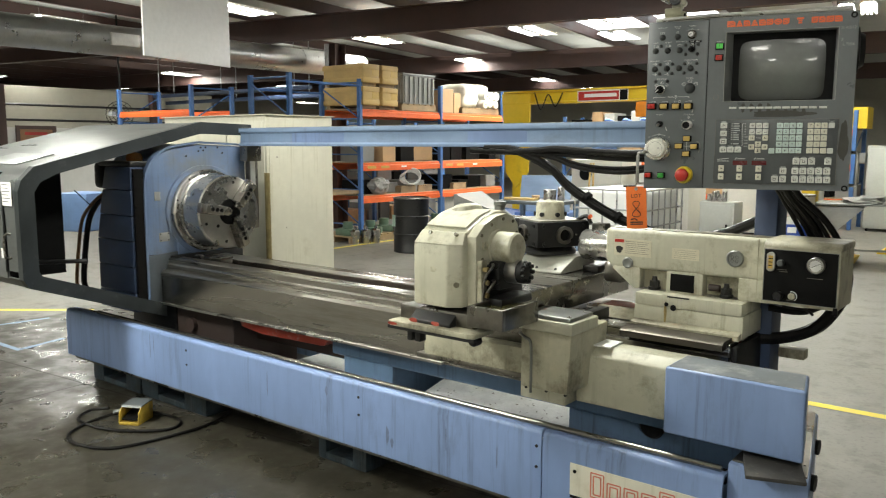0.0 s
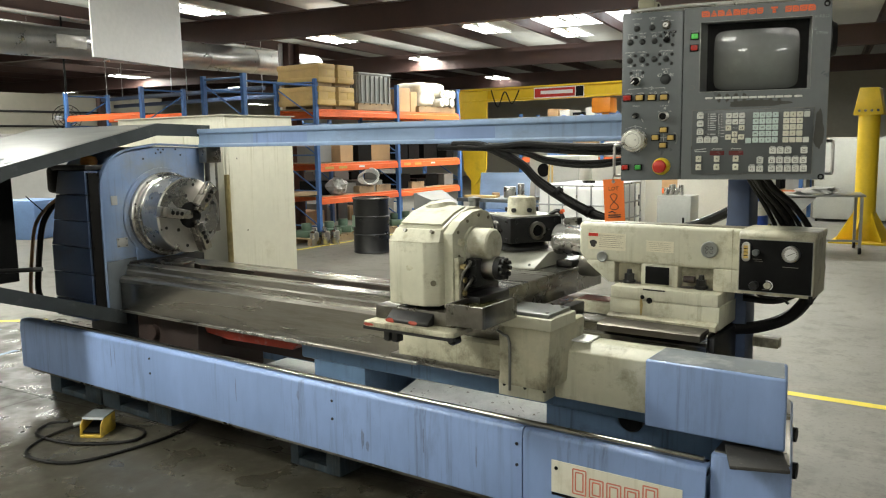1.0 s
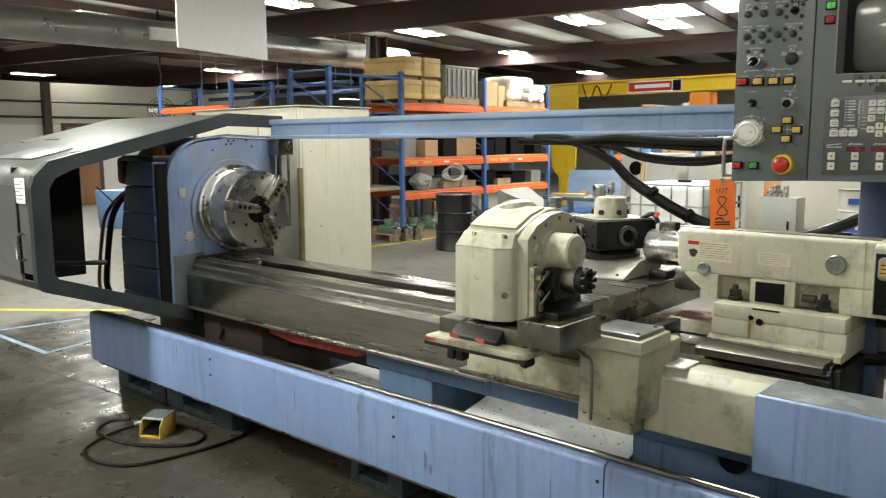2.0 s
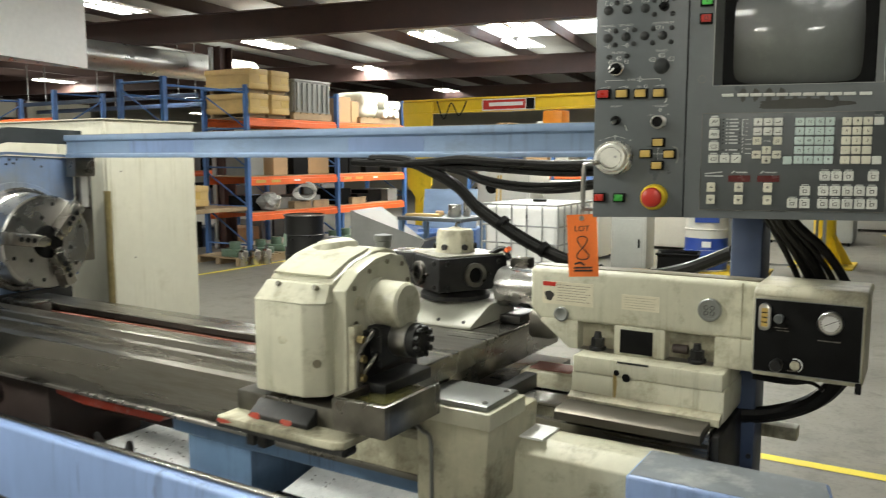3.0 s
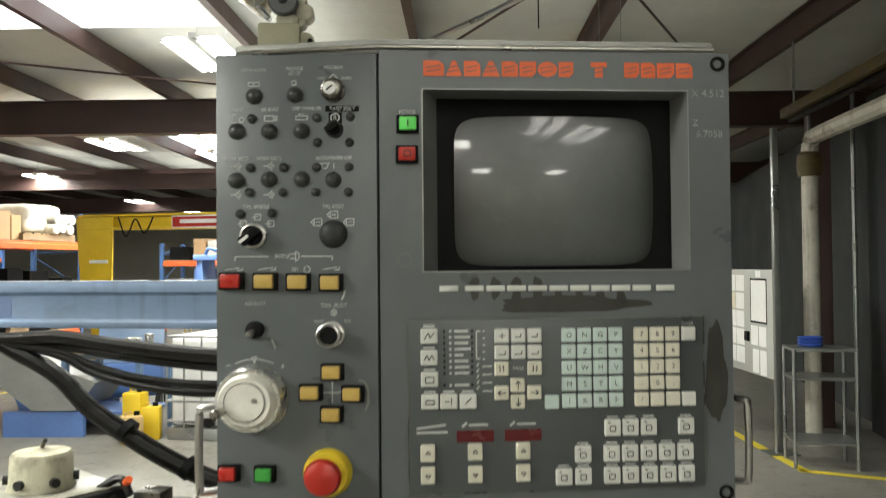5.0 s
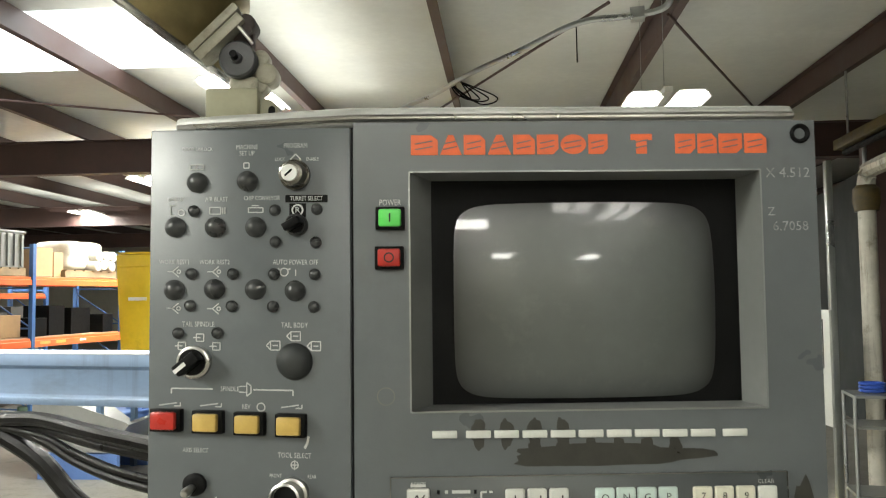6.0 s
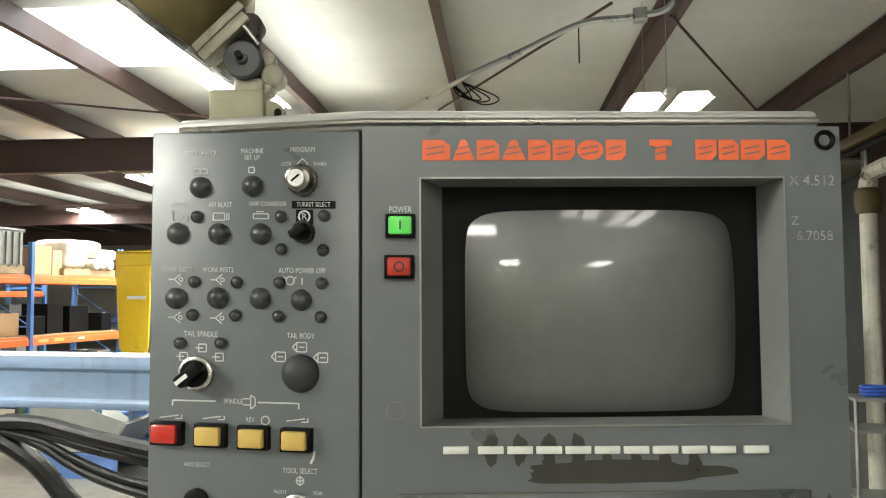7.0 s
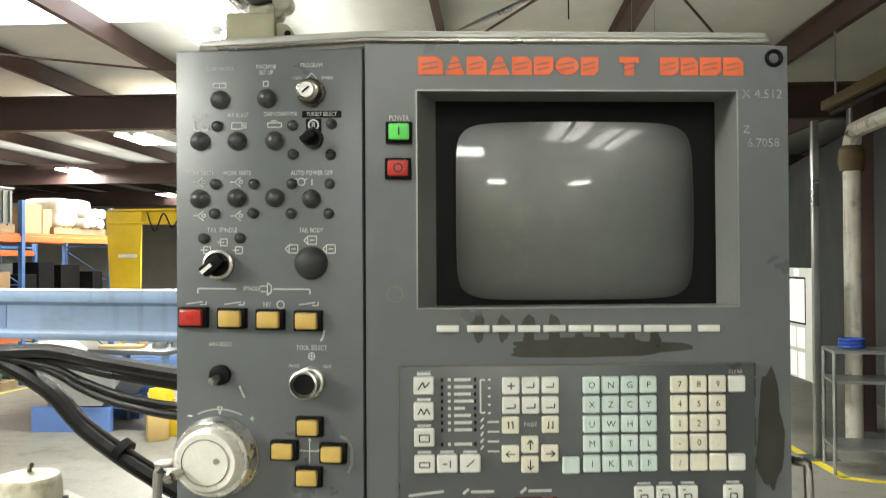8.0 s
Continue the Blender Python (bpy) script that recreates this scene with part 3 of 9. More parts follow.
# skirt: two bent panels, round-edged top, rail, bolts and name plate
for x0, x1 in ((-4.98, -0.998), (-0.992, -0.25)):
    prof = [(2.003, 0.217), (2.0, 0.235), (2.0, 0.50), (2.004, 0.525)] + arc(2.024, 0.531, 0.02, 180, 90, 4) + [(2.075, 0.551), (2.075, 0.543), (2.026, 0.541), (2.012, 0.52), (2.012, 0.217)]
    sk = part("front_skirt", P(prof, "x", x0, x1), BLUE, lathe, "scuffed light blue front skirt panel with streaks")
    if x0 < -2:
        for x in (-3.505, -2.05, -1.02):
            for z in (0.482, 0.392):
                bolt((x, 2.0, z), (0, 1, 0), 0.007, 0.004, BLACK_IRON, sk)
        for k, (x, z, h) in enumerate(((-2.28, 0.47, 0.05), (-1.86, 0.33, 0.09), (-1.83, 0.30, 0.05), (-1.5, 0.40, 0.12), (-2.75, 0.42, 0.14), (-3.9, 0.45, 0.16), (-3.86, 0.46, 0.12), (-1.22, 0.38, 0.1))):
            part("scrape", blot(x, z, 0.010 if k < 3 else 0.004, h / 2, 1.9994, seed=20 + k), SCRAPE, sk)
    else:
        plate = part("name_plate", B((-0.86, -0.33, 1.9955, 2.0, 0.318, 0.452), bevel=0.002), CABINET, sk, "cream name plate with red outlined shapes")
        for k in range(5):
            xx = -0.765 + 0.072 * k
            tall = 0.1 if k in (0, 4) else 0.075
            part("logo_shape", strokes(rect(xx, xx + 0.056, 0.335, 0.335 + tall) + rect(xx + 0.012, xx + 0.044, 0.347, 0.323 + tall), 0.006, 1.9945), LOGO_RED, plate)
        bolt((-0.838, 1.9955, 0.42), (0, 1, 0), 0.008, 0.002, BLACK, plate)
        part("plate_shadow_line", strokes([(-0.86, 0.31, -0.33, 0.31)], 0.012, 1.9993), BLACK, sk)
part("skirt_rail", C((-4.62, 2.050, 0.562), (-0.27, 2.050, 0.562), 0.0125, seg=12), STEEL, lathe, "worn round steel rail on the skirt's edge")
part("rail_seat", B((-4.9, -0.26, 2.062, 2.085, 0.50, 0.552)), STEEL_OILY, lathe)
part("tray_floor", B((-4.9, -0.2, 2.012, 3.02, 0.20, 0.225)), STEEL_OILY, lathe)
part("tray_back", B((-4.9, -0.2, 3.02, 3.04, 0.20, 0.52)), BLUE_MID, lathe)
part("chip_tray", join(P([(2.14, 0.322), (2.80, 0.452), (2.80, 0.464), (2.14, 0.334)], "x", -2.02, -1.14, bevel=0.003)), TRAY, lathe, "pale galvanised chip tray scattered with chips")
part("chip_tray", B((-3.35, -2.72, 2.15, 2.95, 0.28, 0.292), bevel=0.003), TRAY, lathe, "pale galvanised chip tray scattered with chips")
chip_rnd = random.Random(5)
chips = bmesh.new()
for k in range(240):
    x = chip_rnd.choice((chip_rnd.uniform(-2.0, -1.2), chip_rnd.uniform(-3.3, -2.75)))
    y = chip_rnd.uniform(2.15, 2.78)
    z = (0.3345 + 0.197 * (y - 2.14)) if x > -2.2 else 0.2925
    s = chip_rnd.uniform(0.003, 0.010)
    a = chip_rnd.uniform(0, 6.28)
    vs = [chips.verts.new((x + s * math.cos(a + q), y + s * math.sin(a + q), z + (0.004 if q == 0 else 0.0005))) for q in (0, 2.2, 4.1)]
    chips.faces.new(vs)
tagged(part("metal_chips", chips, STEEL_OILY, lathe, "loose dark metal chips"), kind="stuff")
part("tray_hose", T([(-3.3, 2.2, 0.3), (-3.0, 2.35, 0.33), (-2.82, 2.3, 0.46), (-2.7, 2.2, 0.33), (-2.66, 2.12, 0.24)], 0.012), RUBBER, lathe)
part("tray_strut", T([(-3.35, 2.5, 0.34), (-2.7, 2.16, 0.40)], 0.016, rounds=1), BLACK_IRON, lathe)
part("tray_strut", B((-1.98, -1.72, 2.3, 2.34, 0.36, 0.42)), STEEL_OILY, lathe)
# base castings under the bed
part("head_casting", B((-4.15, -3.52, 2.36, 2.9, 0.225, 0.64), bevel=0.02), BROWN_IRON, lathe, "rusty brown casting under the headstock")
# added block: keeps the gap below the headstock dark
part("head_base", B((-4.7, -4.16, 2.36, 2.95, 0.225, 0.965), bevel=0.01), BLACK_IRON, lathe, "dark block filling the gap under the headstock")
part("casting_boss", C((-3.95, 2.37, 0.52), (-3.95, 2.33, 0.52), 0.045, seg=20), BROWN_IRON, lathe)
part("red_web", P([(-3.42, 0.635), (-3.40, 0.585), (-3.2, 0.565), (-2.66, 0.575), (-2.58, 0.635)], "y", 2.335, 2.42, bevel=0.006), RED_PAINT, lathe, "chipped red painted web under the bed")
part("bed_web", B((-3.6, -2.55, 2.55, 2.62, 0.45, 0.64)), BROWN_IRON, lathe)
part("base_pillar", B((-2.54, -2.165, 2.38, 2.9, 0.225, 0.60), bevel=0.012), BLUE_MID, lathe, "blue casting pillar with oil runs")
part("base_rail", P([(2.37, 0.64), (2.37, 0.54), (2.385, 0.53), (2.46, 0.53), (2.46, 0.64)], "x", -2.62, -0.3, bevel=0.006), BLUE_MID, lathe)
part("base_wall", B((-1.12, -0.3, 2.44, 2.9, 0.225, 0.56), bevel=0.012), BLUE_MID, lathe)
part("base_back", B((-2.165, -1.12, 2.86, 2.9, 0.225, 0.46)), BLUE_DARK, lathe)
part("coolant_pump", L([(0.0, 0.055), (-0.05, 0.055), (-0.06, 0.045), (-0.06, 0.0)], (-0.69, 2.44, 0.535), (0, 1, 0.2), 24), BLACK_IRON, lathe)
part("end_base", P([(-0.245, 2.03), (0.03, 2.03), (-0.125, 2.80), (-0.245, 2.80)], "z", 0.15, 0.60, bevel=0.012), BLUE, lathe, "blue base block with a grimy top")
part("base_top_plate", P([(-0.235, 2.05), (0.018, 2.05), (-0.132, 2.78), (-0.235, 2.78)], "z", 0.6, 0.608, bevel=0.002), STEEL_OILY, lathe)
for x, y in ((0.0, 2.18), (-0.075, 2.55)):
    part("hinge_knob", C((x - 0.01, y, 0.54), (x + 0.016, y, 0.54), 0.03, seg=12), BLACK, lathe)
part("rubber_pad", moved(B((-0.095, 0.095, -0.105, 0.105, 0.0, 0.014), bevel=0.003), pose(-0.088, 2.03, 0.609, 0, 0, 20)), GRIT, lathe, "gritty black rubber pad on the base")


def foot(x0, x1, h=0.2, pocket=0.2):
    """A hollow welded foot with one fork pocket in its front."""
    c = (x0 + x1) / 2 - 0.02
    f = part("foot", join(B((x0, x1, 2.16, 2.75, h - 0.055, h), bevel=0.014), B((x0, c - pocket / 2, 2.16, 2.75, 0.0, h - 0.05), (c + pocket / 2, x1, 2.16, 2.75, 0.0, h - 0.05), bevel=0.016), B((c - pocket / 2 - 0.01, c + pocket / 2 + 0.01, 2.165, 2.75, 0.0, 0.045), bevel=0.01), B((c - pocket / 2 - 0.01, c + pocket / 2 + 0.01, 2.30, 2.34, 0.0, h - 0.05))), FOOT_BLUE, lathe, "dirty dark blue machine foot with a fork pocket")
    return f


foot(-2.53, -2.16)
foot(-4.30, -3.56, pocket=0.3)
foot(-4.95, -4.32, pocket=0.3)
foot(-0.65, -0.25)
# bed
bedp = [(2.29, 0.64), (2.285, 0.648), (2.285, 0.858), (2.30, 0.872), (2.335, 0.88), (2.335, 0.905), (2.345, 0.915), (2.345, 0.945), (2.352, 0.95), (2.445, 0.95), (2.45, 0.945), (2.45, 0.92), (2.43, 0.91), (2.43, 0.79), (2.64, 0.79), (2.64, 0.90), (2.625, 0.91), (2.625, 0.935), (2.63, 0.94), (2.79, 0.94), (2.79, 0.64)]
part("bed", P(bedp, "x", HEAD_X := -4.2, -0.36), STEEL, lathe, "worn ground steel bed ways", flat=True)
part("bed_lip", B((-4.2, -1.74, 2.270, 2.285, 0.640, 0.652)), STEEL_BRIGHT, lathe)
part("bed_channel", B((-4.1, -0.4, 2.46, 2.62, 0.791, 0.80)), BROWN_IRON, lathe, "rust brown channel between the ways")
part("channel_side", B((-4.1, -0.4, 2.612, 2.624, 0.80, 0.90)), RED_DULL, lathe)
part("way_cover", B((-4.12, -3.82, 2.50, 2.60, 0.80, 0.96), bevel=0.008), STEEL_OILY, lathe)
part("way_wiper", moved(B((-0.06, 0.06, -0.05, 0.05, 0, 0.012), bevel=0.003), pose(-3.84, 2.52, 0.958, 0, 0, 8)), STEEL, lathe)
# headstock: face casting with a raised rim, round boss, small plates
hp = [(2.2, 0.98), (2.2, 1.44)] + arc(2.46, 1.44, 0.26, 180, 96, 10) + [(2.62, 1.722), (3.02, 1.705), (3.02, 1.02), (2.62, 0.965), (2.50, 0.965)]
head = part("headstock", P(hp, "x", HEAD_X - 0.5, HEAD_X, bevel=0.006), HEAD_BLUE, lathe, "blue headstock casting with a raised rim")
rim = [(p[0] - 0.012, p[1] + 0.0) for p in [(2.2, 0.62), (2.2, 1.44)]] + arc(2.46, 1.44, 0.272, 180, 96, 10) + [(2.62, 1.736), (3.03, 1.717)]
part("rim_flange", join(*[moved(B((HEAD_X - 0.02, HEAD_X + 0.014, -0.007, 0.007, -0.002, math.dist(a, b) + 0.002)), Matrix.Translation((0, a[0], a[1])) @ Matrix.Rotation(-math.atan2(b[0] - a[0], b[1] - a[1]), 4, "X")) for a, b in zip(rim, rim[1:])]), HEAD_BLUE, head)
part("lower_cover", P([(2.2, 0.62), (2.2, 0.975), (2.47, 0.99), (2.52, 0.95), (2.36, 0.93), (2.36, 0.70), (2.30, 0.60)], "x", HEAD_X - 0.3, HEAD_X + 0.008, bevel=0.003), GREY_BLUE, head, "grey blue lower cover plate")
part("boss_ring", join(L([(0.0, 0.318), (0.012, 0.318), (0.018, 0.312), (0.018, 0.2)], (HEAD_X, AX_Y, AX_Z), (1, 0, 0), 64)), HEAD_BLUE, head)
part("boss_foot", B((HEAD_X - 0.01, HEAD_X + 0.016, 2.42, 2.62, 0.955, 1.08), bevel=0.004), HEAD_BLUE, head)
for y, z, w, h in ((2.285, 1.375, 0.035, 0.06), (2.325, 1.095, 0.062, 0.062)):
    pl = part("rating_plate", B((HEAD_X, HEAD_X + 0.004, y - w / 2 * 1.3, y + w / 2 * 1.3, z - h / 2, z + h / 2), bevel=0.0012), PLATE_GREY, head, "small blank metal plate")
    if w > 0.05:
        for sy in (-1, 1):
            for sz in (-1, 1):
                bolt((HEAD_X + 0.004, y + sy * 0.030, z + sz * 0.022), (-1, 0, 0), 0.005, 0.003, BLACK_IRON, pl)
for y, z in ((2.52, 1.64), (2.64, 1.70), (2.66, 1.68), (2.68, 1.70), (2.82, 1.66), (2.62, 1.675), (2.78, 1.70)):
    bolt((HEAD_X, y, z), (-1, 0, 0), 0.007, 0.003, BLACK_IRON, head)
part("back_bracket", B((HEAD_X + 0.0, HEAD_X + 0.05, 3.02, 3.10, 1.10, 1.70), bevel=0.006), STEEL_OILY, head)
part("paper_note", P([(3.028, 1.42), (3.028, 1.60)] + arc(3.05, 1.60, 0.022, 180, 0, 6) + [(3.072, 1.42)], "x", HEAD_X + 0.051, HEAD_X + 0.053), PAPER, head)
# dark segmented belt cover on the operator's side
seg_z = [0.60, 0.73, 0.905, 1.08, 1.25, 1.42, 1.575]
for k, (z0, z1) in enumerate(zip(seg_z, seg_z[1:])):
    inset = 0.0 if k < 4 else 0.05 * (k - 3)
    part("belt_cover", P([(-4.66 + inset * 0.9, z0 + 0.003), (-4.215, z0 + 0.003), (-4.215, z1 - 0.003), (-4.66 + inset * 0.9 + (0.05 if k >= 3 else 0), z1 - 0.003)], "y", 2.10, 2.195, bevel=0.004), BLUE_DARK, lathe, "dark blue segmented belt cover panel")
part("cover_gasket", B((-4.218, -4.196, 2.115, 2.19, 0.62, 1.56)), RUBBER, lathe)
part("cover_top", B((-4.62, -4.22, 2.11, 2.4, 1.575, 1.61), bevel=0.008), BLACK_IRON, lathe)
part("signal_cap", L([(0.0, 0.05), (0.02, 0.055), (0.05, 0.045), (0.062, 0.0)], (-4.35, 2.22, 1.61), (0, 0, 1), 20), AMBER, lathe, "dusty amber cap")
part("loose_rag", B((-4.72, -4.58, 2.12, 2.3, 1.42, 1.60), bevel=0.03), RUBBER, lathe)
for dy, m, r in ((0.0, RUBBER, 0.02), (-0.05, HOSE_BROWN, 0.012)):
    part("drip_hose", T([(-4.68, 2.24 + dy * 0.4, 1.40), (-4.74, 2.18 + dy * 0.6, 1.34), (-4.75, 2.10 + dy, 1.22), (-4.75, 2.06 + dy, 1.04), (-4.75, 2.03 + dy, 0.80), (-4.75, 2.04 + dy, 0.72)], r), m, lathe)
part("whip_wire", T([(-4.74, 2.1, 1.30), (-4.85, 2.05, 1.40)], 0.004, rounds=1), BLACK, lathe)
# chuck
chuck = part("chuck", L([(0.018, 0.285), (0.05, 0.288), (0.06, 0.278), (0.062, 0.262), (0.095, 0.262), (0.10, 0.252), (0.27, 0.252), (0.282, 0.243), (0.282, 0.06), (0.2, 0.058), (0.2, 0.0)], (HEAD_X, AX_Y, AX_Z), (1, 0, 0), 72), STEEL_BRIGHT, lathe, "three-jaw power chuck of bright turned steel")
CF = HEAD_X + 0.282
part("chuck_bore", L([(0.001, 0.088), (0.002, 0.085), (0.002, 0.0)], (CF, AX_Y, AX_Z), (1, 0, 0), 28), BLACK, chuck)


def polar(a, r, x=0.0):
    return (x, AX_Y + r * math.cos(radians(a)), AX_Z + r * math.sin(radians(a)))


for a in (170, 50, 290):
    turn = Matrix.Translation((0, AX_Y, AX_Z)) @ Matrix.Rotation(radians(a - 90), 4, "X")
    part("jaw_slot", moved(B((CF, CF + 0.003, -0.036, 0.036, 0.085, 0.247)), turn), STEEL_OILY, chuck)
    jaw = part("jaw", moved(join(B((CF - 0.002, CF + 0.045, -0.033, 0.033, 0.075, 0.262), bevel=0.004), B((CF + 0.04, CF + 0.078, -0.030, 0.030, 0.055, 0.245), bevel=0.005), B((CF + 0.02, CF + 0.07, -0.020, 0.020, 0.03, 0.075), bevel=0.004)), turn), STEEL, chuck, "stepped steel chuck jaw with bolts")
    for r in (0.125, 0.16, 0.195):
        bolt(polar(a, r, CF + 0.078), (-1, 0, 0), 0.014, 0.002, BLACK, jaw, seg=14)
for k in range(6):
    a = 20 + 60 * k
    bolt(polar(a, 0.205, CF), (-1, 0, 0), 0.011, 0.002, BLACK_IRON, chuck, seg=12)
    bolt(polar(a + 22, 0.135, CF), (-1, 0, 0), 0.012, 0.002, BLACK_IRON, chuck, seg=12)
    bolt(polar(a + 10, 0.252, CF - 0.10), tuple(-c for c in (Vector(polar(a + 10, 1)) - Vector(polar(0, 0))).normalized()), 0.009, 0.001, BLACK_IRON, chuck, seg=10)
for k in range(10):
    bolt(polar(18 + 36 * k, 0.274, HEAD_X + 0.061), (-1, 0, 0), 0.007, 0.002, BLACK_IRON, chuck, seg=10)
# sheet-metal chuck guard round the headstock: open-ended hood
guard = part("chuck_guard", P([(3.05, 1.852), (2.62, 1.862), (1.475, 1.575), (1.40, 1.50), (1.378, 1.44), (1.378, 0.965), (1.372, 0.965), (1.366, 1.45), (1.388, 1.51), (1.465, 1.588), (2.62, 1.872), (3.05, 1.862)], "x", -5.75, HEAD_X + 0.03), GUARD_GREY, lathe, "brushed dark grey sheet-metal chuck guard hood")
inner = [(3.06, 1.785), (2.62, 1.795), (1.60, 1.545), (1.50, 1.50), (1.46, 1.44), (1.46, 0.965), (1.48, 0.935), (2.30, 0.64)]
outer = [(3.06, 1.866), (2.62, 1.876), (1.465, 1.592), (1.388, 1.514), (1.364, 1.45), (1.364, 0.925), (1.40, 0.87), (2.30, 0.55)]
gf = bmesh.new()
for xa in (HEAD_X - 0.02, HEAD_X + 0.035):
    for (o0, o1, i0, i1) in zip(outer, outer[1:], inner, inner[1:]):
        gf.faces.new([gf.verts.new((xa, *q)) for q in (o0, o1, i1, i0)])
for loop in (outer, inner):
    for a, b in zip(loop, loop[1:]):
        gf.faces.new([gf.verts.new((xa, *q)) for xa, q in ((HEAD_X - 0.02, a), (HEAD_X - 0.02, b), (HEAD_X + 0.035, b), (HEAD_X + 0.035, a))])
bmesh.ops.remove_doubles(gf, verts=gf.verts, dist=0.0005)
bmesh.ops.recalc_face_normals(gf, faces=gf.faces)
part("end_frame", gf, GUARD_FRAME, guard, "dark grey end frame of the guard", flat=True)
part("guard_bottom", P([(1.372, 0.93), (1.41, 0.88), (2.30, 0.56), (2.30, 0.552), (1.405, 0.872), (1.366, 0.925)], "x", -5.75, HEAD_X - 0.02), GUARD_GREY, guard)
part("guard_front", B((-5.75, -4.36, 1.360, 1.374, 0.92, 1.46)), GUARD_GREY, guard)
part("window_edge", B((-4.375, -4.36, 1.352, 1.40, 0.96, 1.44)), GREY_DARK, guard)
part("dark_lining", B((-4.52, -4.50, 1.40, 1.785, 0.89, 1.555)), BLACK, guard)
part("notice", B((-4.365, -4.235, 1.3575, 1.360, 1.36, 1.50), bevel=0.0005), PAPER, guard, "white printed notice sheet")
for k in range(6):
    part("notice_line", strokes([(-4.355, 1.485 - 0.02 * k, -4.25 - 0.02 * (k % 2), 1.485 - 0.02 * k)], 0.004, 1.3568), INK, guard)
part("guard_handle", T([(-4.29, 1.36, 1.19), (-4.29, 1.325, 1.185), (-4.29, 1.325, 1.055), (-4.29, 1.36, 1.05)], 0.008, rounds=2), STEEL, guard, "bent steel pull handle")
part("guard_sticker", B((-4.42, -4.37, 1.358, 1.36, 1.04, 1.10)), PAPER, guard)
part("roof_hatch", moved(B((-5.0, -4.45, 1.50, 1.75, 0, 0.006), bevel=0.002), Matrix.Translation((0, 1.47, 1.592)) @ Matrix.Rotation(radians(14), 4, "X") @ Matrix.Translation((0, -1.48, 0.0))), GUARD_GREY, guard, "flush hatch in the guard's roof")
part("stop_bar", C((-4.45, 1.5, 0.99), (-4.15, 1.75, 1.0), 0.014, seg=12), BLACK_IRON, guard)
# overhead beam
bp_ = [(2.945, 1.808), (2.945, 1.838), (3.10, 1.838), (3.10, 1.71), (2.95, 1.71), (2.95, 1.728), (2.962, 1.735), (2.962, 1.800)]
beam = part("overhead_beam", P(bp_, "x", -4.17, -0.25, bevel=0.002), BEAM_BLUE, lathe, "pale blue overhead cable beam with worn paint")
part("beam_top_edge", B((-4.17, -0.25, 2.944, 2.96, 1.838, 1.8395)), LID, beam)
part("beam_bracket", B((-4.17, -4.08, 2.95, 3.08, 1.60, 1.71), bevel=0.006), STEEL_OILY, beam)
for x, w in ((-3.35, 0.5), (-1.9, 0.4)):
    part("paint_patch", B((x - w / 2, x + w / 2, 2.9605, 2.962, 1.737, 1.798)), BLUE, beam)
# carriage
apron = part("apron", join(B((-1.70, -1.08, 2.085, 2.30, 0.745, 0.86), bevel=0.008)), CREAM_DIRTY, lathe, "oil-stained cream carriage apron")
part("apron_lip", B((-1.74, -1.08, 2.078, 2.29, 0.728, 0.748), bevel=0.003), STEEL_OILY, apron)
part("lower_block", B((-1.15, -0.93, 2.07, 2.2, 0.652, 0.735), bevel=0.006), CREAM, apron)
for x in (-1.12, -1.02, -0.93):
    bolt((x, 2.07, 0.70), (0, 1, 0), 0.007, 0.003, BLACK_IRON, apron)
gb = part("gear_box", join(P([(-1.085, 0.735), (-0.865, 0.735), (-0.848, 0.99), (-1.085, 0.99)], "y", 1.965, 2.28, bevel=0.012)), CREAM_DIRTY, lathe, "cream gear box with a lipped lid")
part("box_collar", B((-1.09, -0.832, 1.94, 2.16, 0.985, 1.034), bevel=0.008), CREAM, gb)
part("box_lid", B((-1.07, -0.848, 1.952, 2.14, 1.034, 1.05), bevel=0.004), GREY_SHEET, gb, "scuffed grey lid plate")
for x, y in ((-0.87, 1.98), (-0.87, 2.11)):
    bolt((x, y, 1.05), (0, 0, -1), 0.009, 0.004, STEEL_BRIGHT, gb)
part("saddle", P([(2.15, 0.86), (2.15, 0.955), (2.9, 0.955), (2.9, 0.86)], "x", -1.62, -1.0, bevel=0.006), STEEL_OILY, lathe)
part("way_wiper", B((-1.0, -0.955, 2.27, 2.5, 0.95, 1.0), bevel=0.004), BLACK_IRON, lathe)
part("drain_pipe", T([(-1.10, 1.98, 0.955), (-1.05, 1.945, 0.95), (-1.02, 1.94, 0.93), (-1.02, 1.945, 0.80), (-1.03, 1.96, 0.72)], 0.006), GREY_SHEET, lathe)
slide = part("cross_slide", P([(-1.47, 1.0), (-1.47, 1.13), (-1.062, 1.13), (-1.058, 1.126), (-1.058, 1.065), (-1.075, 1.06), (-1.075, 1.0)], "y", 1.85, 2.95, bevel=0.004), STEEL, lathe, "ground steel cross slide, oily on top")
part("slide_front", B((-1.455, -1.08, 1.64, 1.90, 1.03, 1.086), bevel=0.006), STEEL_OILY, slide)
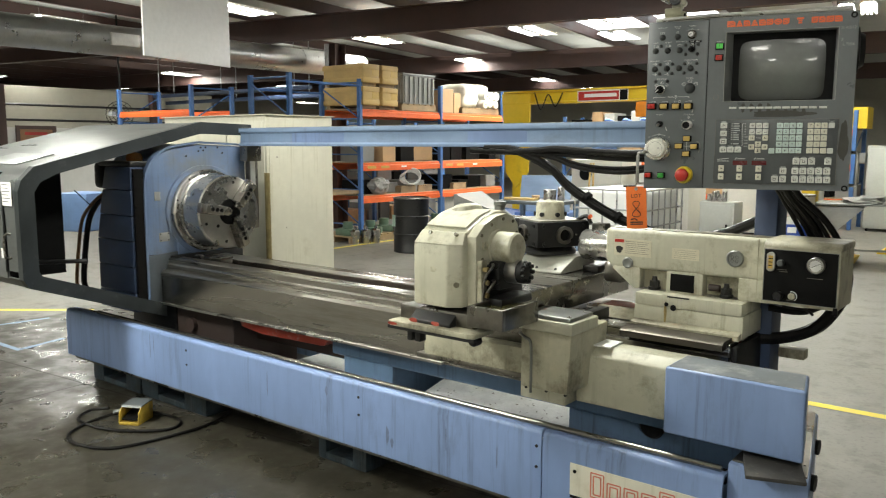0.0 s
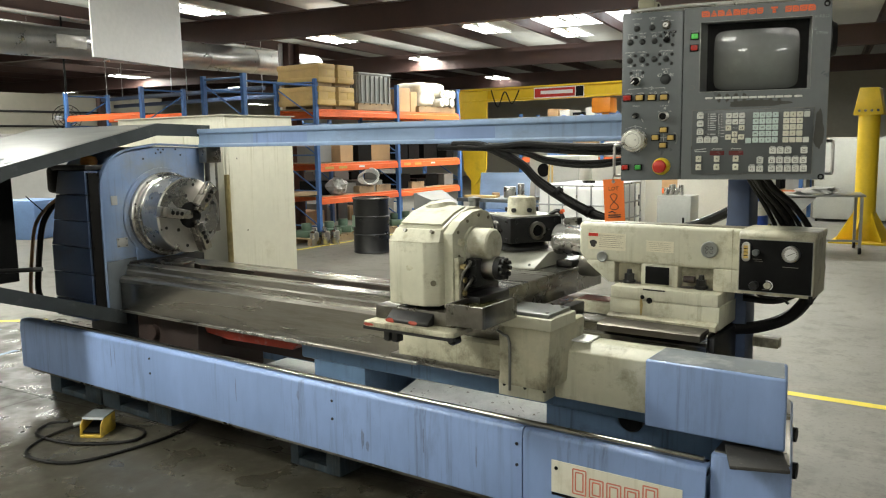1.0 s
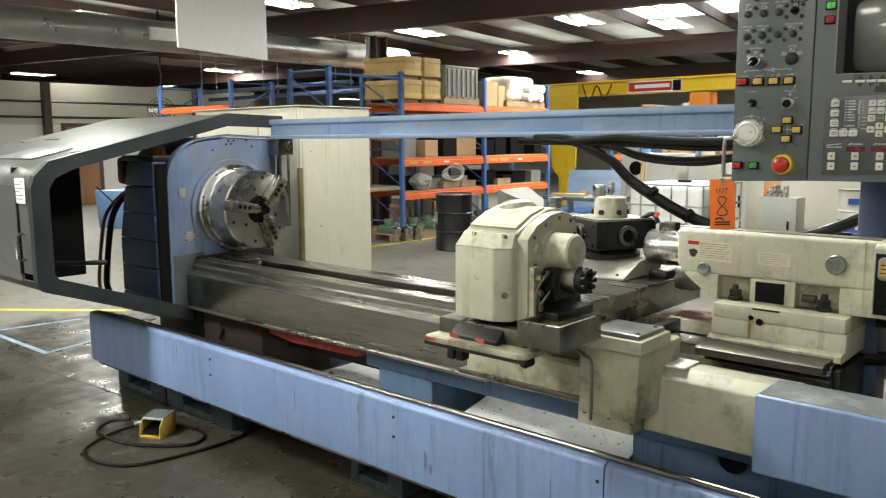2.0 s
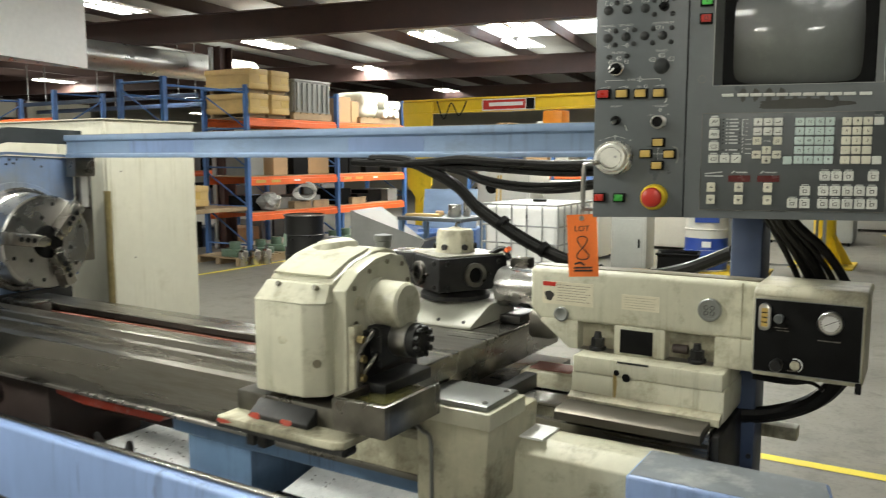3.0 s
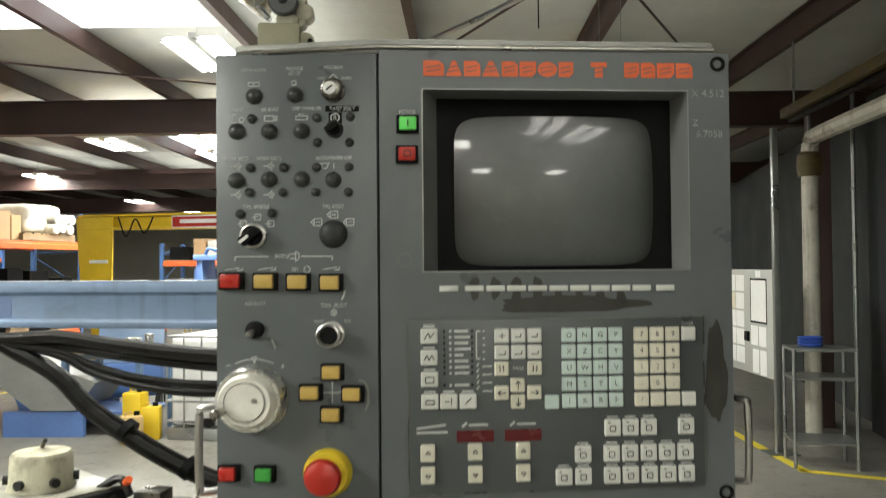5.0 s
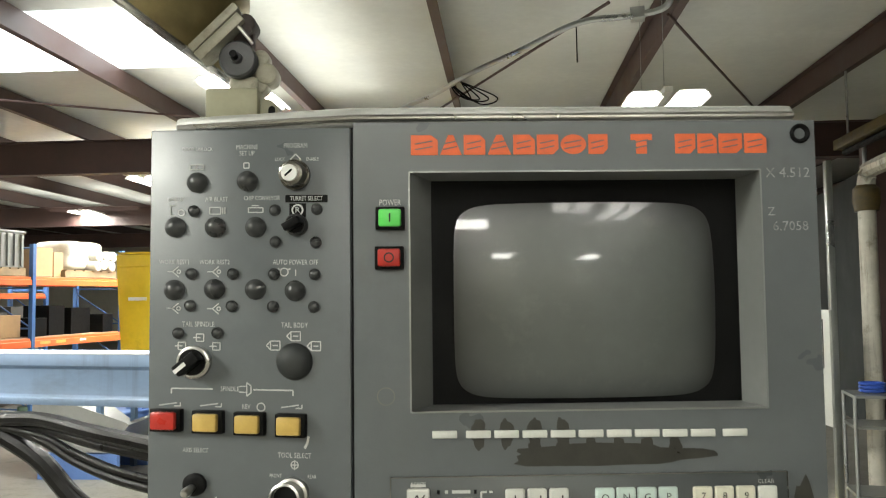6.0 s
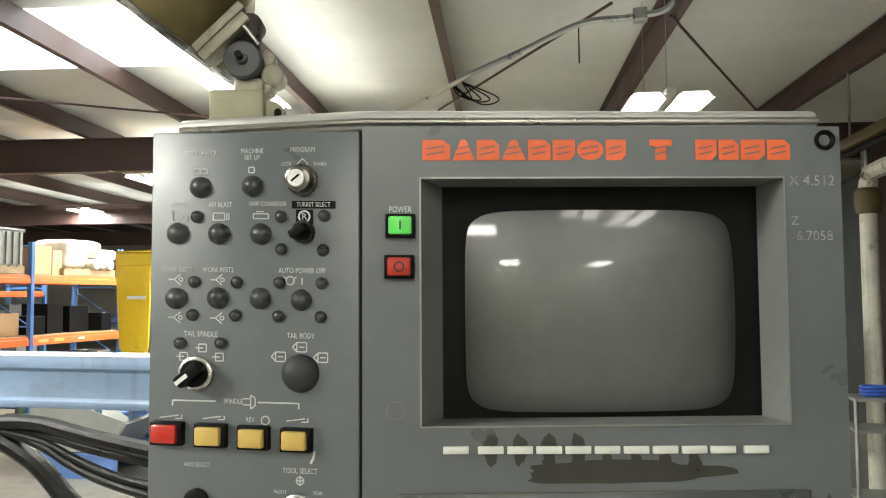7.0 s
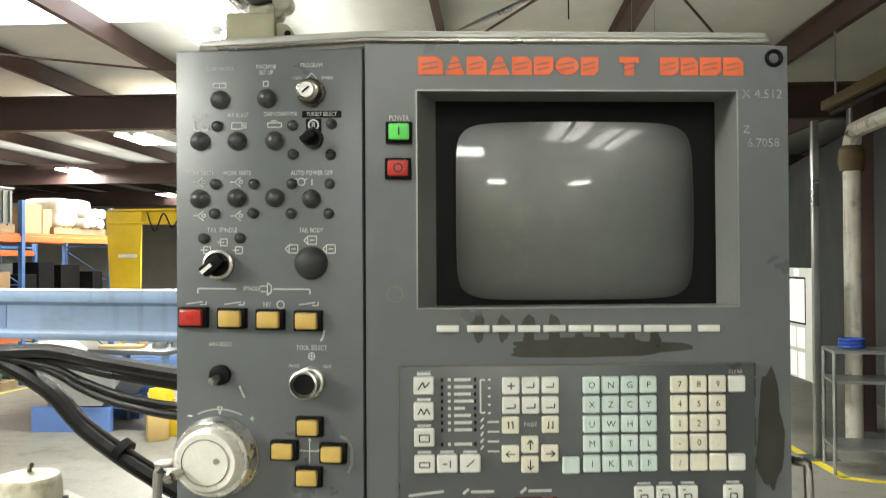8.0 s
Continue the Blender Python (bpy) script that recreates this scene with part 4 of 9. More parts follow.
# oil pan at the slide's end: open box
part("oil_pan", join(B((-1.085, -0.925, 1.595, 1.615, 1.052, 1.132), (-1.085, -1.07, 1.612, 1.84, 1.052, 1.132), (-0.94, -0.925, 1.612, 1.84, 1.052, 1.132), (-1.072, -0.938, 1.612, 1.84, 1.052, 1.112), bevel=0.003)), STEEL_OILY, slide, "steel pan with a film of oil")
part("oil_film", B((-1.068, -0.942, 1.618, 1.838, 1.1125, 1.114)), OIL, slide, "greenish oil film")
ledge = part("front_ledge", P([(-1.46, 1.575), (-1.44, 1.565), (-1.06, 1.565), (-1.035, 1.58), (-1.035, 1.70), (-1.46, 1.70)], "z", 1.012, 1.032, bevel=0.004), CREAM_DIRTY, slide, "cream ledge with chipped red edges")
part("wedge_block", P([(1.60, 1.032), (1.60, 1.045), (1.645, 1.08), (1.70, 1.08), (1.70, 1.032)], "x", -1.37, -1.17, bevel=0.003), BLACK_IRON, slide)
for x in (-1.35, -1.24):
    part("paint_chip", blot(x, 1.040, 0.02, 0.009, 1.5995, seed=int(-x * 100)), RED_PAINT, slide)
part("paint_chip", blot(-1.43, 1.022, 0.025, 0.006, 1.5645, seed=3), RED_PAINT, slide)
part("ledge_rail", B((-1.46, -1.035, 1.57, 1.59, 1.0, 1.013)), BLACK_IRON, slide)
for x in (-1.37, -1.33):
    part("bracket", B((x - 0.014, x + 0.014, 1.60, 1.64, 0.955, 1.0), bevel=0.004), BLACK_IRON, slide)
part("oil_knob", L([(0, 0.02), (-0.03, 0.022), (-0.04, 0.015), (-0.04, 0)], (-1.075, 1.66, 0.992), (0.3, 1, 0.1), 16), BLACK_IRON, slide)
# front tool housing: chamfered box, domed body, round cap, hydraulic motor
foot_line = ((-1.390, 1.66), (-1.372, 1.632), (-1.21, 1.632), (-1.160, 1.668), (-1.160, 1.78), (-1.390, 1.78))
fb = P(list(foot_line), "z", 1.10, 1.345, bevel=0.008)
top = bmesh.new()
lo = [top.verts.new((x, y, 1.345)) for x, y in foot_line]
hi = [top.verts.new((x, y, 1.388)) for x, y in ((-1.378, 1.69), (-1.368, 1.68), (-1.212, 1.68), (-1.172, 1.70), (-1.172, 1.78), (-1.378, 1.78))]
top.faces.new(hi)
for k in range(6):
    top.faces.new((lo[k], lo[(k + 1) % 6], hi[(k + 1) % 6], hi[k]))
bmesh.ops.recalc_face_normals(top, faces=top.faces)
tool = part("tool_housing", join(fb, top), CREAM, lathe, "cream cast tool turret housing with chipped paint")
for x, y, z in ((-1.195, 1.672, 1.373), (-1.172, 1.735, 1.373), (-1.32, 1.672, 1.373)):
    part("screw_pocket", C((x, y + 0.008, z + 0.006), (x, y - 0.006, z + 0.012), 0.007, seg=14), GRIME, tool)
part("cast_mark", blot(-1.275, 1.245, 0.016, 0.011, 1.6312, seed=4), CREAM_DIRTY, tool)
part("screw_pocket", C((-1.185, 1.665, 1.19), (-1.178, 1.652, 1.19), 0.011, seg=16), GRIME, tool)
part("sling_band", B((-1.393, -1.157, 1.782, 1.79, 1.10, 1.392)), BLACK_IRON, tool)
part("dome_body", P([(1.79, 1.09), (1.70, 1.392), (1.72, 1.402), (1.80, 1.440), (1.88, 1.460), (1.94, 1.462), (1.985, 1.45), (2.015, 1.41), (2.025, 1.36), (2.025, 1.09)], "x", -1.386, -1.163, bevel=0.012), CREAM, tool)
part("top_slab", P([(1.715, 1.402), (1.80, 1.4415), (1.875, 1.461), (1.875, 1.466), (1.795, 1.447), (1.71, 1.408)], "x", -1.372, -1.178), CREAM, tool)
part("side_plate", P([(1.70, 1.09), (1.70, 1.375), (1.755, 1.418), (1.83, 1.446), (1.90, 1.453), (1.955, 1.441), (1.988, 1.405), (2.0, 1.36), (2.0, 1.09)], "x", -1.165, -1.120, bevel=0.004), CREAM, tool)
part("back_dome", L([(0, 0.07), (0.018, 0.066), (0.032, 0.048), (0.038, 0.0)], (-1.315, 1.90, 1.445), (-0.25, 0.1, 1), 24), CREAM, tool)
part("rear_motor", join(C((-1.46, 2.06, 1.42), (-1.36, 1.96, 1.43), 0.05, seg=20, bevel=0.01), T([(-1.44, 2.05, 1.42), (-1.50, 1.98, 1.40), (-1.48, 1.90, 1.30)], 0.02)), BLACK_IRON, tool)
part("filler_cap", L([(0, 0.022), (0.018, 0.022), (0.022, 0.026), (0.036, 0.026), (0.04, 0.0)], (-1.19, 1.96, 1.458), (0, 0, 1), 16), GREY_SHEET, tool)
part("round_cap", L([(0, 0.068), (0.012, 0.068), (0.014, 0.062), (0.090, 0.061), (0.098, 0.055), (0.098, 0)], (-1.120, 1.840, 1.326), (1, 0, 0), 36), CREAM, tool, "round cream bearing cap")
bolt((-1.12, 1.752, 1.338), (-1, 0, 0), 0.017, 0.010, CREAM_DIRTY, tool, seg=16)
for y, z in ((1.735, 1.378), (1.80, 1.415), (1.88, 1.432), (1.95, 1.418), (1.74, 1.285), (1.978, 1.37)):
    bolt((-1.12, y, z), (-1, 0, 0), 0.007, 0.003, GRIME, tool, seg=10)
part("motor_seat", B((-1.125, -1.10, 1.71, 2.0, 1.10, 1.262), bevel=0.006), BLACK_IRON, tool)
motor = part("hydraulic_motor", join(B((-1.112, -1.06, 1.77, 1.90, 1.165, 1.275), bevel=0.008), C((-1.06, 1.845, 1.235), (-0.985, 1.845, 1.235), 0.045, seg=24, bevel=0.004)), BLACK_IRON, tool, "oily black hydraulic motor")
part("motor_band", C((-1.066, 1.845, 1.235), (-1.010, 1.845, 1.235), 0.0475, seg=24, bevel=0.003), STEEL_BRIGHT, motor)
for k in range(9):
    a = 2 * math.pi * k / 9
    bolt((-0.985, 1.845 + 0.034 * math.cos(a), 1.235 + 0.034 * math.sin(a)), (-1, 0, 0), 0.009, 0.012, BLACK_IRON, motor, seg=8)
for z, dy in ((1.262, 0.0), (1.20, 0.01)):
    part("oil_pipe", T([(-1.10, 1.78, z), (-1.07, 1.74 + dy, z), (-1.09, 1.715 + dy, z - 0.05), (-1.095, 1.71 + dy, 1.10)], 0.006), STEEL_OILY, motor)
    part("pipe_union", C((-1.075, 1.765, z), (-1.075, 1.80, z), 0.015, seg=6), BLACK_IRON, motor)
part("swarf_block", B((-1.12, -1.02, 1.73, 1.95, 1.105, 1.140), bevel=0.008), BLACK_IRON, tool)
part("clamp_plate", B((-1.12, -1.098, 1.705, 1.745, 1.10, 1.285), bevel=0.005), CREAM_DIRTY, tool, "oily cream clamp plate")
for z in (1.15, 1.20, 1.25):
    part("pipe_union", C((-1.098, 1.722, z), (-1.078, 1.722, z), 0.011, seg=6), BRASS, tool)
# rear turret: square tool block turned on a cream wedge base
TX, TY, TA, TH = -1.3616, 2.6487, -31.0, 0.14
tm = Matrix.Translation((TX, TY, 0)) @ Matrix.Rotation(radians(TA), 4, "Z")
tw = part("turret_base", P([(2.43, 1.131), (2.432, 1.142), (2.565, 1.197), (2.59, 1.20), (2.76, 1.20), (2.76, 1.131)], "x", -1.440, -1.172, bevel=0.004), WEDGE_GREY, lathe, "grey-green wedge base of the rear turret")
for x in (-1.42, -1.31, -1.21):
    bolt((x, 2.45, 1.150), (0, 0.7, -0.7), 0.007, 0.003, BLACK_IRON, tw)
part("slide_gib", B((-1.15, -1.07, 2.60, 2.95, 1.131, 1.16), bevel=0.005), BLACK_IRON, tw)
tur = part("rear_turret", moved(join(B((-TH, TH, -TH, TH, 1.240, 1.360), bevel=0.006)), tm), BLACK_IRON, lathe, "blackened square tool turret with clamp bores")
part("turret_collar", moved(L([(1.20, 0.13), (1.215, 0.13), (1.236, 0.105), (1.237, 0.0)], (0, 0, 0), (0, 0, 1), 32), tm), BLACK_IRON, tur)
# paler than the block: the top's reflection is put into its grey
part("turret_top", moved(B((-TH + 0.01, TH - 0.01, -TH + 0.01, TH - 0.01, 1.3605, 1.366), bevel=0.002), tm), TURRET_GREY, tur)
part("index_cap", moved(L([(1.367, 0.075), (1.378, 0.070), (1.440, 0.067), (1.449, 0.061), (1.451, 0.03), (1.458, 0.012), (1.46, 0.0)], (0.0, 0.0, 0), (0, 0, 1), 36), tm), CREAM_DIRTY, tur, "dull cream round indexing cap")
for k in range(6):
    a = 2 * math.pi * k / 6
    part("cap_screw", moved(C((0.066 * math.cos(a), 0.066 * math.sin(a), 1.388), (0.080 * math.cos(a), 0.080 * math.sin(a), 1.388), 0.011, seg=10), tm), BLACK_IRON, tur)
part("cap_handle", moved(T([(0, 0, 1.45), (0.01, 0, 1.47), (0.02, 0.0, 1.475)], 0.005, rounds=2), tm), STEEL_OILY, tur)
for a, rr in ((0, 0.043), (-90, 0.043), (90, 0.043), (180, 0.043)):
    fm = tm @ Matrix.Rotation(radians(a), 4, "Z")
    part("clamp_ring", moved(L([(TH, rr), (TH + 0.016, rr), (TH + 0.018, rr - 0.003), (TH + 0.018, 0.028), (TH - 0.012, 0.026)], (0, 0, 1.297), (1, 0, 0), 28), fm), STEEL_OILY, tur)
    part("bore", moved(C((TH + 0.0005, 0, 1.297), (TH + 0.0045, 0, 1.297), 0.0275, seg=24), fm), BLACK, tur)
    for sy in (-1, 1):
        for sz in (-1, 1):
            bolt(tuple(fm @ Vector((TH, sy * 0.105, 1.298 + sz * 0.043))), tuple(-(fm.to_3x3() @ Vector((1, 0, 0)))), 0.010, 0.006, BLACK_IRON, tur, seg=10)
    part("set_screw", moved(C((TH + 0.006, 0.055, 1.297), (TH + 0.006, 0.065, 1.297), 0.006, seg=8), fm), STEEL, tur)
part("tool_holder", join(B((-1.61, -1.47, 2.56, 2.68, 1.30, 1.362), bevel=0.004), B((-1.50, -1.44, 2.58, 2.66, 1.26, 1.35), bevel=0.004)), BLACK_IRON, tur, "black tool holder with a bright top")
part("holder_top", B((-1.605, -1.49, 2.565, 2.675, 1.362, 1.366), bevel=0.001), STEEL_BRIGHT, tur)
for k in range(4):
    part("holder_screw", C((-1.59 + 0.035 * k, 2.59, 1.30), (-1.59 + 0.035 * k, 2.59, 1.278), 0.009, seg=8), BLACK_IRON, tur)
part("stop_block", B((-1.16, -1.09, 2.70, 2.76, 1.31, 1.350), bevel=0.005), STEEL_OILY, tur)
part("stop_arm", B((-1.19, -1.06, 2.72, 2.80, 1.26, 1.315), bevel=0.005), BLACK_IRON, tur)
part("coolant_nozzle", moved(T([(0.10, 0.09, 1.36), (0.14, 0.12, 1.385), (0.17, 0.13, 1.35)], 0.01), tm), BLACK_IRON, tur)
part("orange_plug", moved(C((0.16, 0.125, 1.378), (0.175, 0.125, 1.388), 0.009, seg=10), tm), LOGO_ORANGE, tur)
# tailstock: cast body with two clamp pockets, base, quill, plates, gauge panel
FY = 2.5
tail = part("tailstock", join(P([(-0.985, 1.215), (-0.95, 1.178), (-0.845, 1.098), (-0.27, 1.098), (-0.27, 1.232), (-0.985, 1.232)], "y", FY + 0.05, 2.84, bevel=0.012),
                              P([(FY + 0.04, 1.22), (FY + 0.04, 1.356), (2.60, 1.354), (2.65, 1.342), (2.72, 1.30), (2.80, 1.24), (2.83, 1.22)], "x", -0.985, -0.27, bevel=0.008),
                              P([(-0.985, 1.356), (-0.985, 1.215), (-0.95, 1.178), (-0.82, 1.185), (-0.27, 1.185), (-0.27, 1.356)], "y", FY, FY + 0.055, bevel=0.018, seg=4),
                              P([(-0.95, 1.18), (-0.845, 1.098), (-0.815, 1.098), (-0.815, 1.19), (-0.94, 1.19)], "y", FY, FY + 0.055, bevel=0.004),
                              B((-0.695, -0.535, FY, FY + 0.055, 1.098, 1.19), (-0.39, -0.27, FY, FY + 0.055, 1.098, 1.19), bevel=0.005)), CREAM, lathe, "cream tailstock casting with clamp pockets")
for x0, x1 in ((-0.815, -0.695), (-0.535, -0.39)):
    part("pocket_back", B((x0, x1, FY + 0.048, FY + 0.0495, 1.10, 1.186)), CREAM_DIRTY, tail)
    xc = x0 + (0.06 if x0 < -0.7 else 0.092)
    nut = part("clamp_nut", join(C((xc, FY + 0.022, 1.098), (xc, FY + 0.022, 1.112), 0.027, seg=20, bevel=0.003), C((xc, FY + 0.022, 1.112), (xc, FY + 0.022, 1.138), 0.021, seg=6), C((xc, FY + 0.022, 1.138), (xc, FY + 0.022, 1.157), 0.013, 0.010, seg=14)), BLACK_IRON, tail, "black clamp nut")
part("pipe_plug", C((-0.515, FY + 0.02, 1.135), (-0.47, FY + 0.02, 1.135), 0.014, seg=14), BROWN_IRON, tail)
part("blank_plate", B((-0.674, -0.571, FY - 0.004, FY, 1.106, 1.18), bevel=0.001), BLACK, tail, "small black rating plate")
w = part("warning_label", B((-0.94, -0.766, FY - 0.0015, FY, 1.238, 1.312)), LABEL_CREAM, tail, "cream warning label with a red corner")
part("red_corner", B((-0.938, -0.893, FY - 0.0022, FY - 0.0014, 1.296, 1.310)), BTN_RED, w)
part("warning_picture", blot(-0.915, 1.265, 0.016, 0.016, FY - 0.0022, seed=31), INK, w)
part("label_text", strokes([(-0.888, 1.302 - 0.0085 * k, -0.775 - 0.008 * (k % 3), 1.302 - 0.0085 * k) for k in range(7)], 0.0015, FY - 0.0021), STEEL_OILY, w)
w = part("notice_label", B((-0.672, -0.555, FY - 0.0015, FY, 1.243, 1.290)), LABEL_CREAM, tail, "faded cream printed notice label")
part("label_text", strokes([(-0.662, 1.282 - 0.008 * k, -0.566 - 0.006 * (k % 2), 1.282 - 0.008 * k) for k in range(5)], 0.0014, FY - 0.0021), CREAM_DIRTY, w)
sg = part("sight_plug", L([(0, 0.034), (-0.012, 0.034), (-0.016, 0.031), (-0.016, 0.026), (-0.012, 0.025), (-0.012, 0.0)], (-0.405, FY, 1.268), (0, 1, 0), 28), GREY_SHEET, tail)
for dx, dz in ((-0.009, 0.007), (0.009, 0.007), (-0.009, -0.009), (0.009, -0.009)):
    part("plug_mark", strokes(ring(-0.405 + dx, 1.268 + dz, 0.006, 10), 0.0016, FY - 0.0135), BLACK_IRON, sg)
part("sight_glass", L([(0, 0.024), (-0.008, 0.024), (-0.010, 0.02), (-0.008, 0.017), (-0.008, 0)], (-0.872, FY, 1.208), (0, 1, 0), 24), GREY_SHEET, tail)
part("body_seam", B((-0.318, -0.314, FY - 0.001, FY, 1.10, 1.354)), CREAM_DIRTY, tail)
base = part("tail_base", join(B((-0.80, -0.345, 2.425, 2.92, 1.045, 1.098), bevel=0.006), P([(2.425, 0.952), (2.432, 1.046), (2.92, 1.046), (2.92, 0.952)], "x", -0.805, -0.34, bevel=0.006)), CREAM, lathe, "cream tailstock base with rust runs")
part("base_gib", P([(2.395, 0.952), (2.395, 0.972), (2.43, 0.985), (2.43, 0.952)], "x", -0.805, -0.345), CREAM_DIRTY, base)
for x, z, r in ((-0.627, 1.018, 0.013), (-0.657, 1.03, 0.009)):
    bolt((x, 2.424, z + 0.03), (0, 1, 0), r, 0.002, BLACK, base, seg=14)
part("rust_run", blot(-0.662, 1.02, 0.006, 0.045, 2.4240, seed=8), RUST, base)
part("pocket_slot", B((-0.655, -0.56, 2.4225, 2.426, 1.090, 1.096)), BLACK_IRON, base)
part("quill", L([(0.0, 0.072), (-0.155, 0.072), (-0.163, 0.067), (-0.163, 0.03), (-0.14, 0.03), (-0.14, 0.0)], (-1.01, AX_Y, AX_Z - 0.008), (1, 0, 0), 40), STEEL_BRIGHT, lathe, "polished steel tailstock quill")
part("quill_seal", L([(0.0, 0.083), (-0.022, 0.083), (-0.026, 0.074)], (-0.985, AX_Y, AX_Z - 0.008), (1, 0, 0), 36), STEEL_OILY, lathe)
part("tail_nose", B((-1.02, -0.92, 2.55, 2.8, 1.10, 1.20), bevel=0.02), STEEL_OILY, lathe)
part("oily_edge", B((-0.98, -0.275, FY + 0.03, FY + 0.098, 1.3562, 1.3585), bevel=0.001), GRIME, tail, "dark oily film along the top edge")
for x0, x1 in ((-0.815, -0.695), (-0.535, -0.39)):
    part("pocket_grime", B((x0 + 0.002, x1 - 0.002, FY + 0.002, FY + 0.047, 1.0985, 1.1005)), STEEL_OILY, tail)
PY = 2.40
panel_box = part("gauge_box", join(B((-0.27, 0.005, PY + 0.004, 2.62, 1.118, 1.341), bevel=0.006), P([(2.402, 1.335), (2.409, 1.352), (2.432, 1.365), (2.62, 1.365), (2.62, 1.335)], "x", -0.27, 0.008, bevel=0.008, seg=3)), CREAM_DIRTY, lathe, "cream gauge box with a black front panel")
gpn = part("gauge_panel", B((-0.262, -0.001, PY - 0.003, PY + 0.004, 1.132, 1.331), bevel=0.0015), BLACK, panel_box, "black front panel with white edge")
part("panel_edge", strokes([(-0.262, 1.132, -0.001, 1.132), (-0.001, 1.132, -0.001, 1.331), (-0.001, 1.331, -0.262, 1.331), (-0.262, 1.331, -0.262, 1.132)], 0.002, PY - 0.0036), GREY_SHEET, gpn)
part("panel_foot", B((-0.012, 0.003, PY, PY + 0.02, 1.10, 1.13), bevel=0.002), BLACK, gpn)
gau = part("pressure_gauge", L([(0, 0.031), (-0.018, 0.031), (-0.021, 0.0285), (-0.018, 0.027), (-0.016, 0.0)], (-0.075, PY - 0.003, 1.283), (0, 1, 0), 36), STEEL_BRIGHT, gpn, "round steel-rimmed pressure gauge")
part("dial", L([(-0.0175, 0.0265), (-0.0178, 0.0)], (-0.075, PY - 0.003, 1.283), (0, 1, 0), 32), PAPER, gau)
part("scale", strokes([(-0.075 + r0 * math.cos(radians(a)), 1.283 + r0 * math.sin(radians(a)), -0.075 + 0.024 * math.cos(radians(a)), 1.283 + 0.024 * math.sin(radians(a))) for a in range(-45, 226, 18) for r0 in (0.0195,)], 0.0013, PY - 0.0212), INK, gau)
part("needle", strokes([(-0.088, 1.277, -0.060, 1.291)], 0.0016, PY - 0.0214), INK, gau)
flow = part("flow_sight", P(arc(-0.236, 1.305, 0.016, 0, 180, 8) + arc(-0.236, 1.262, 0.016, 180, 360, 8), "y", PY - 0.014, PY - 0.003, bevel=0.002), STEEL_BRIGHT, gpn, "yellow-lit oil sight tube")
part("sight_core", B((-0.244, -0.228, PY - 0.0155, PY - 0.0142, 1.258, 1.308)), BTN_YELLOW, flow)
part("sight_marks", strokes([(-0.244, 1.27 + 0.013 * k, -0.228, 1.27 + 0.013 * k) for k in range(3)], 0.003, PY - 0.0161), BLACK, flow)
part("valve_knob", L([(0, 0.011), (-0.02, 0.013), (-0.026, 0.011), (-0.026, 0)], (-0.199, PY - 0.003, 1.283), (0, 1, 0), 20), GREY_DARK, gpn)
part("valve_knob", L([(0, 0.014), (-0.03, 0.017), (-0.036, 0.014), (-0.036, 0)], (-0.200, PY - 0.003, 1.158), (0, 1, 0), 20), BLACK_IRON, gpn)
part("small_dial", L([(0, 0.013), (-0.006, 0.013), (-0.008, 0.010), (-0.008, 0)], (-0.156, PY - 0.003, 1.158), (0, 1, 0), 20), CREAM_DIRTY, gpn)
part("dial_arc", strokes([(*a, *b) for a, b in zip(arc(-0.156, 1.158, 0.018, -60, 110, 8), arc(-0.156, 1.158, 0.018, -60, 110, 8)[1:])], 0.003, PY - 0.0036), PAPER, gpn)
part("panel_print", strokes([(-0.105, 1.233, -0.05, 1.233), (-0.212, 1.256, -0.18, 1.256), (-0.205, 1.249, -0.175, 1.249), (-0.175, 1.142, -0.148, 1.142)], 0.0024, PY - 0.0036), STEEL_OILY, gpn)
# right-hand way cover, end cover, steel ways in front of the tailstock
part("way_guard", P([(2.14, 0.66), (2.14, 0.865), (2.19, 0.90), (2.285, 0.90), (2.285, 0.66)], "x", -0.92, -0.42, bevel=0.006), CREAM, lathe, "cream way guard")
# steel cap in a pale coat: its white reflection is put into the colour
part("guard_cap", B((-0.915, -0.78, 2.16, 2.28, 0.902, 0.908)), TRAY, lathe)
part("way_plate", P([(2.285, 0.930), (2.285, 0.955), (2.30, 0.964), (2.418, 0.964), (2.423, 0.958), (2.423, 0.951), (2.345, 0.949), (2.335, 0.930)], "x", -0.80, -0.37), WAY_OIL, lathe, "dark oily way in front of the tailstock")
part("way_strip", B((-0.95, -0.81, 2.335, 2.45, 0.951, 0.957)), STEEL_BRIGHT, lathe, "bright steel strip on the way")
part("lead_screw", C((-1.0, 2.54, 0.90), (-0.45, 2.54, 0.90), 0.024, seg=20), STEEL_BRIGHT, lathe)
part("screw_cover", join(P([(2.50, 0.95), (2.53, 0.995), (2.66, 1.0), (2.68, 0.95)], "x", -1.03, -0.83, bevel=0.005)), CREAM_DIRTY, lathe)
part("screw_label", moved(B((-1.01, -0.86, -0.045, 0.045, 0, 0.002)), Matrix.Translation((0, 2.595, 0.9985)) @ Matrix.Rotation(radians(2), 4, "X")), RED_DULL, lathe)
ec = part("end_cover", P([(-0.5, 2.052), (0.0, 2.052), (-0.045, 2.265), (-0.5, 2.265)], "z", 0.645, 0.902, bevel=0.010, seg=3), BLUE, lathe, "light blue end cover box, worn on top")
part("cover_wear", P([(-0.49, 2.063), (-0.012, 2.063), (-0.054, 2.256), (-0.49, 2.256)], "z", 0.902, 0.9035), WORN_BLUE, ec, "dusty grey worn top")
part("bed_end", B((-0.36, -0.335, 2.36, 2.80, 0.60, 0.935), bevel=0.006), BLACK_IRON, lathe)
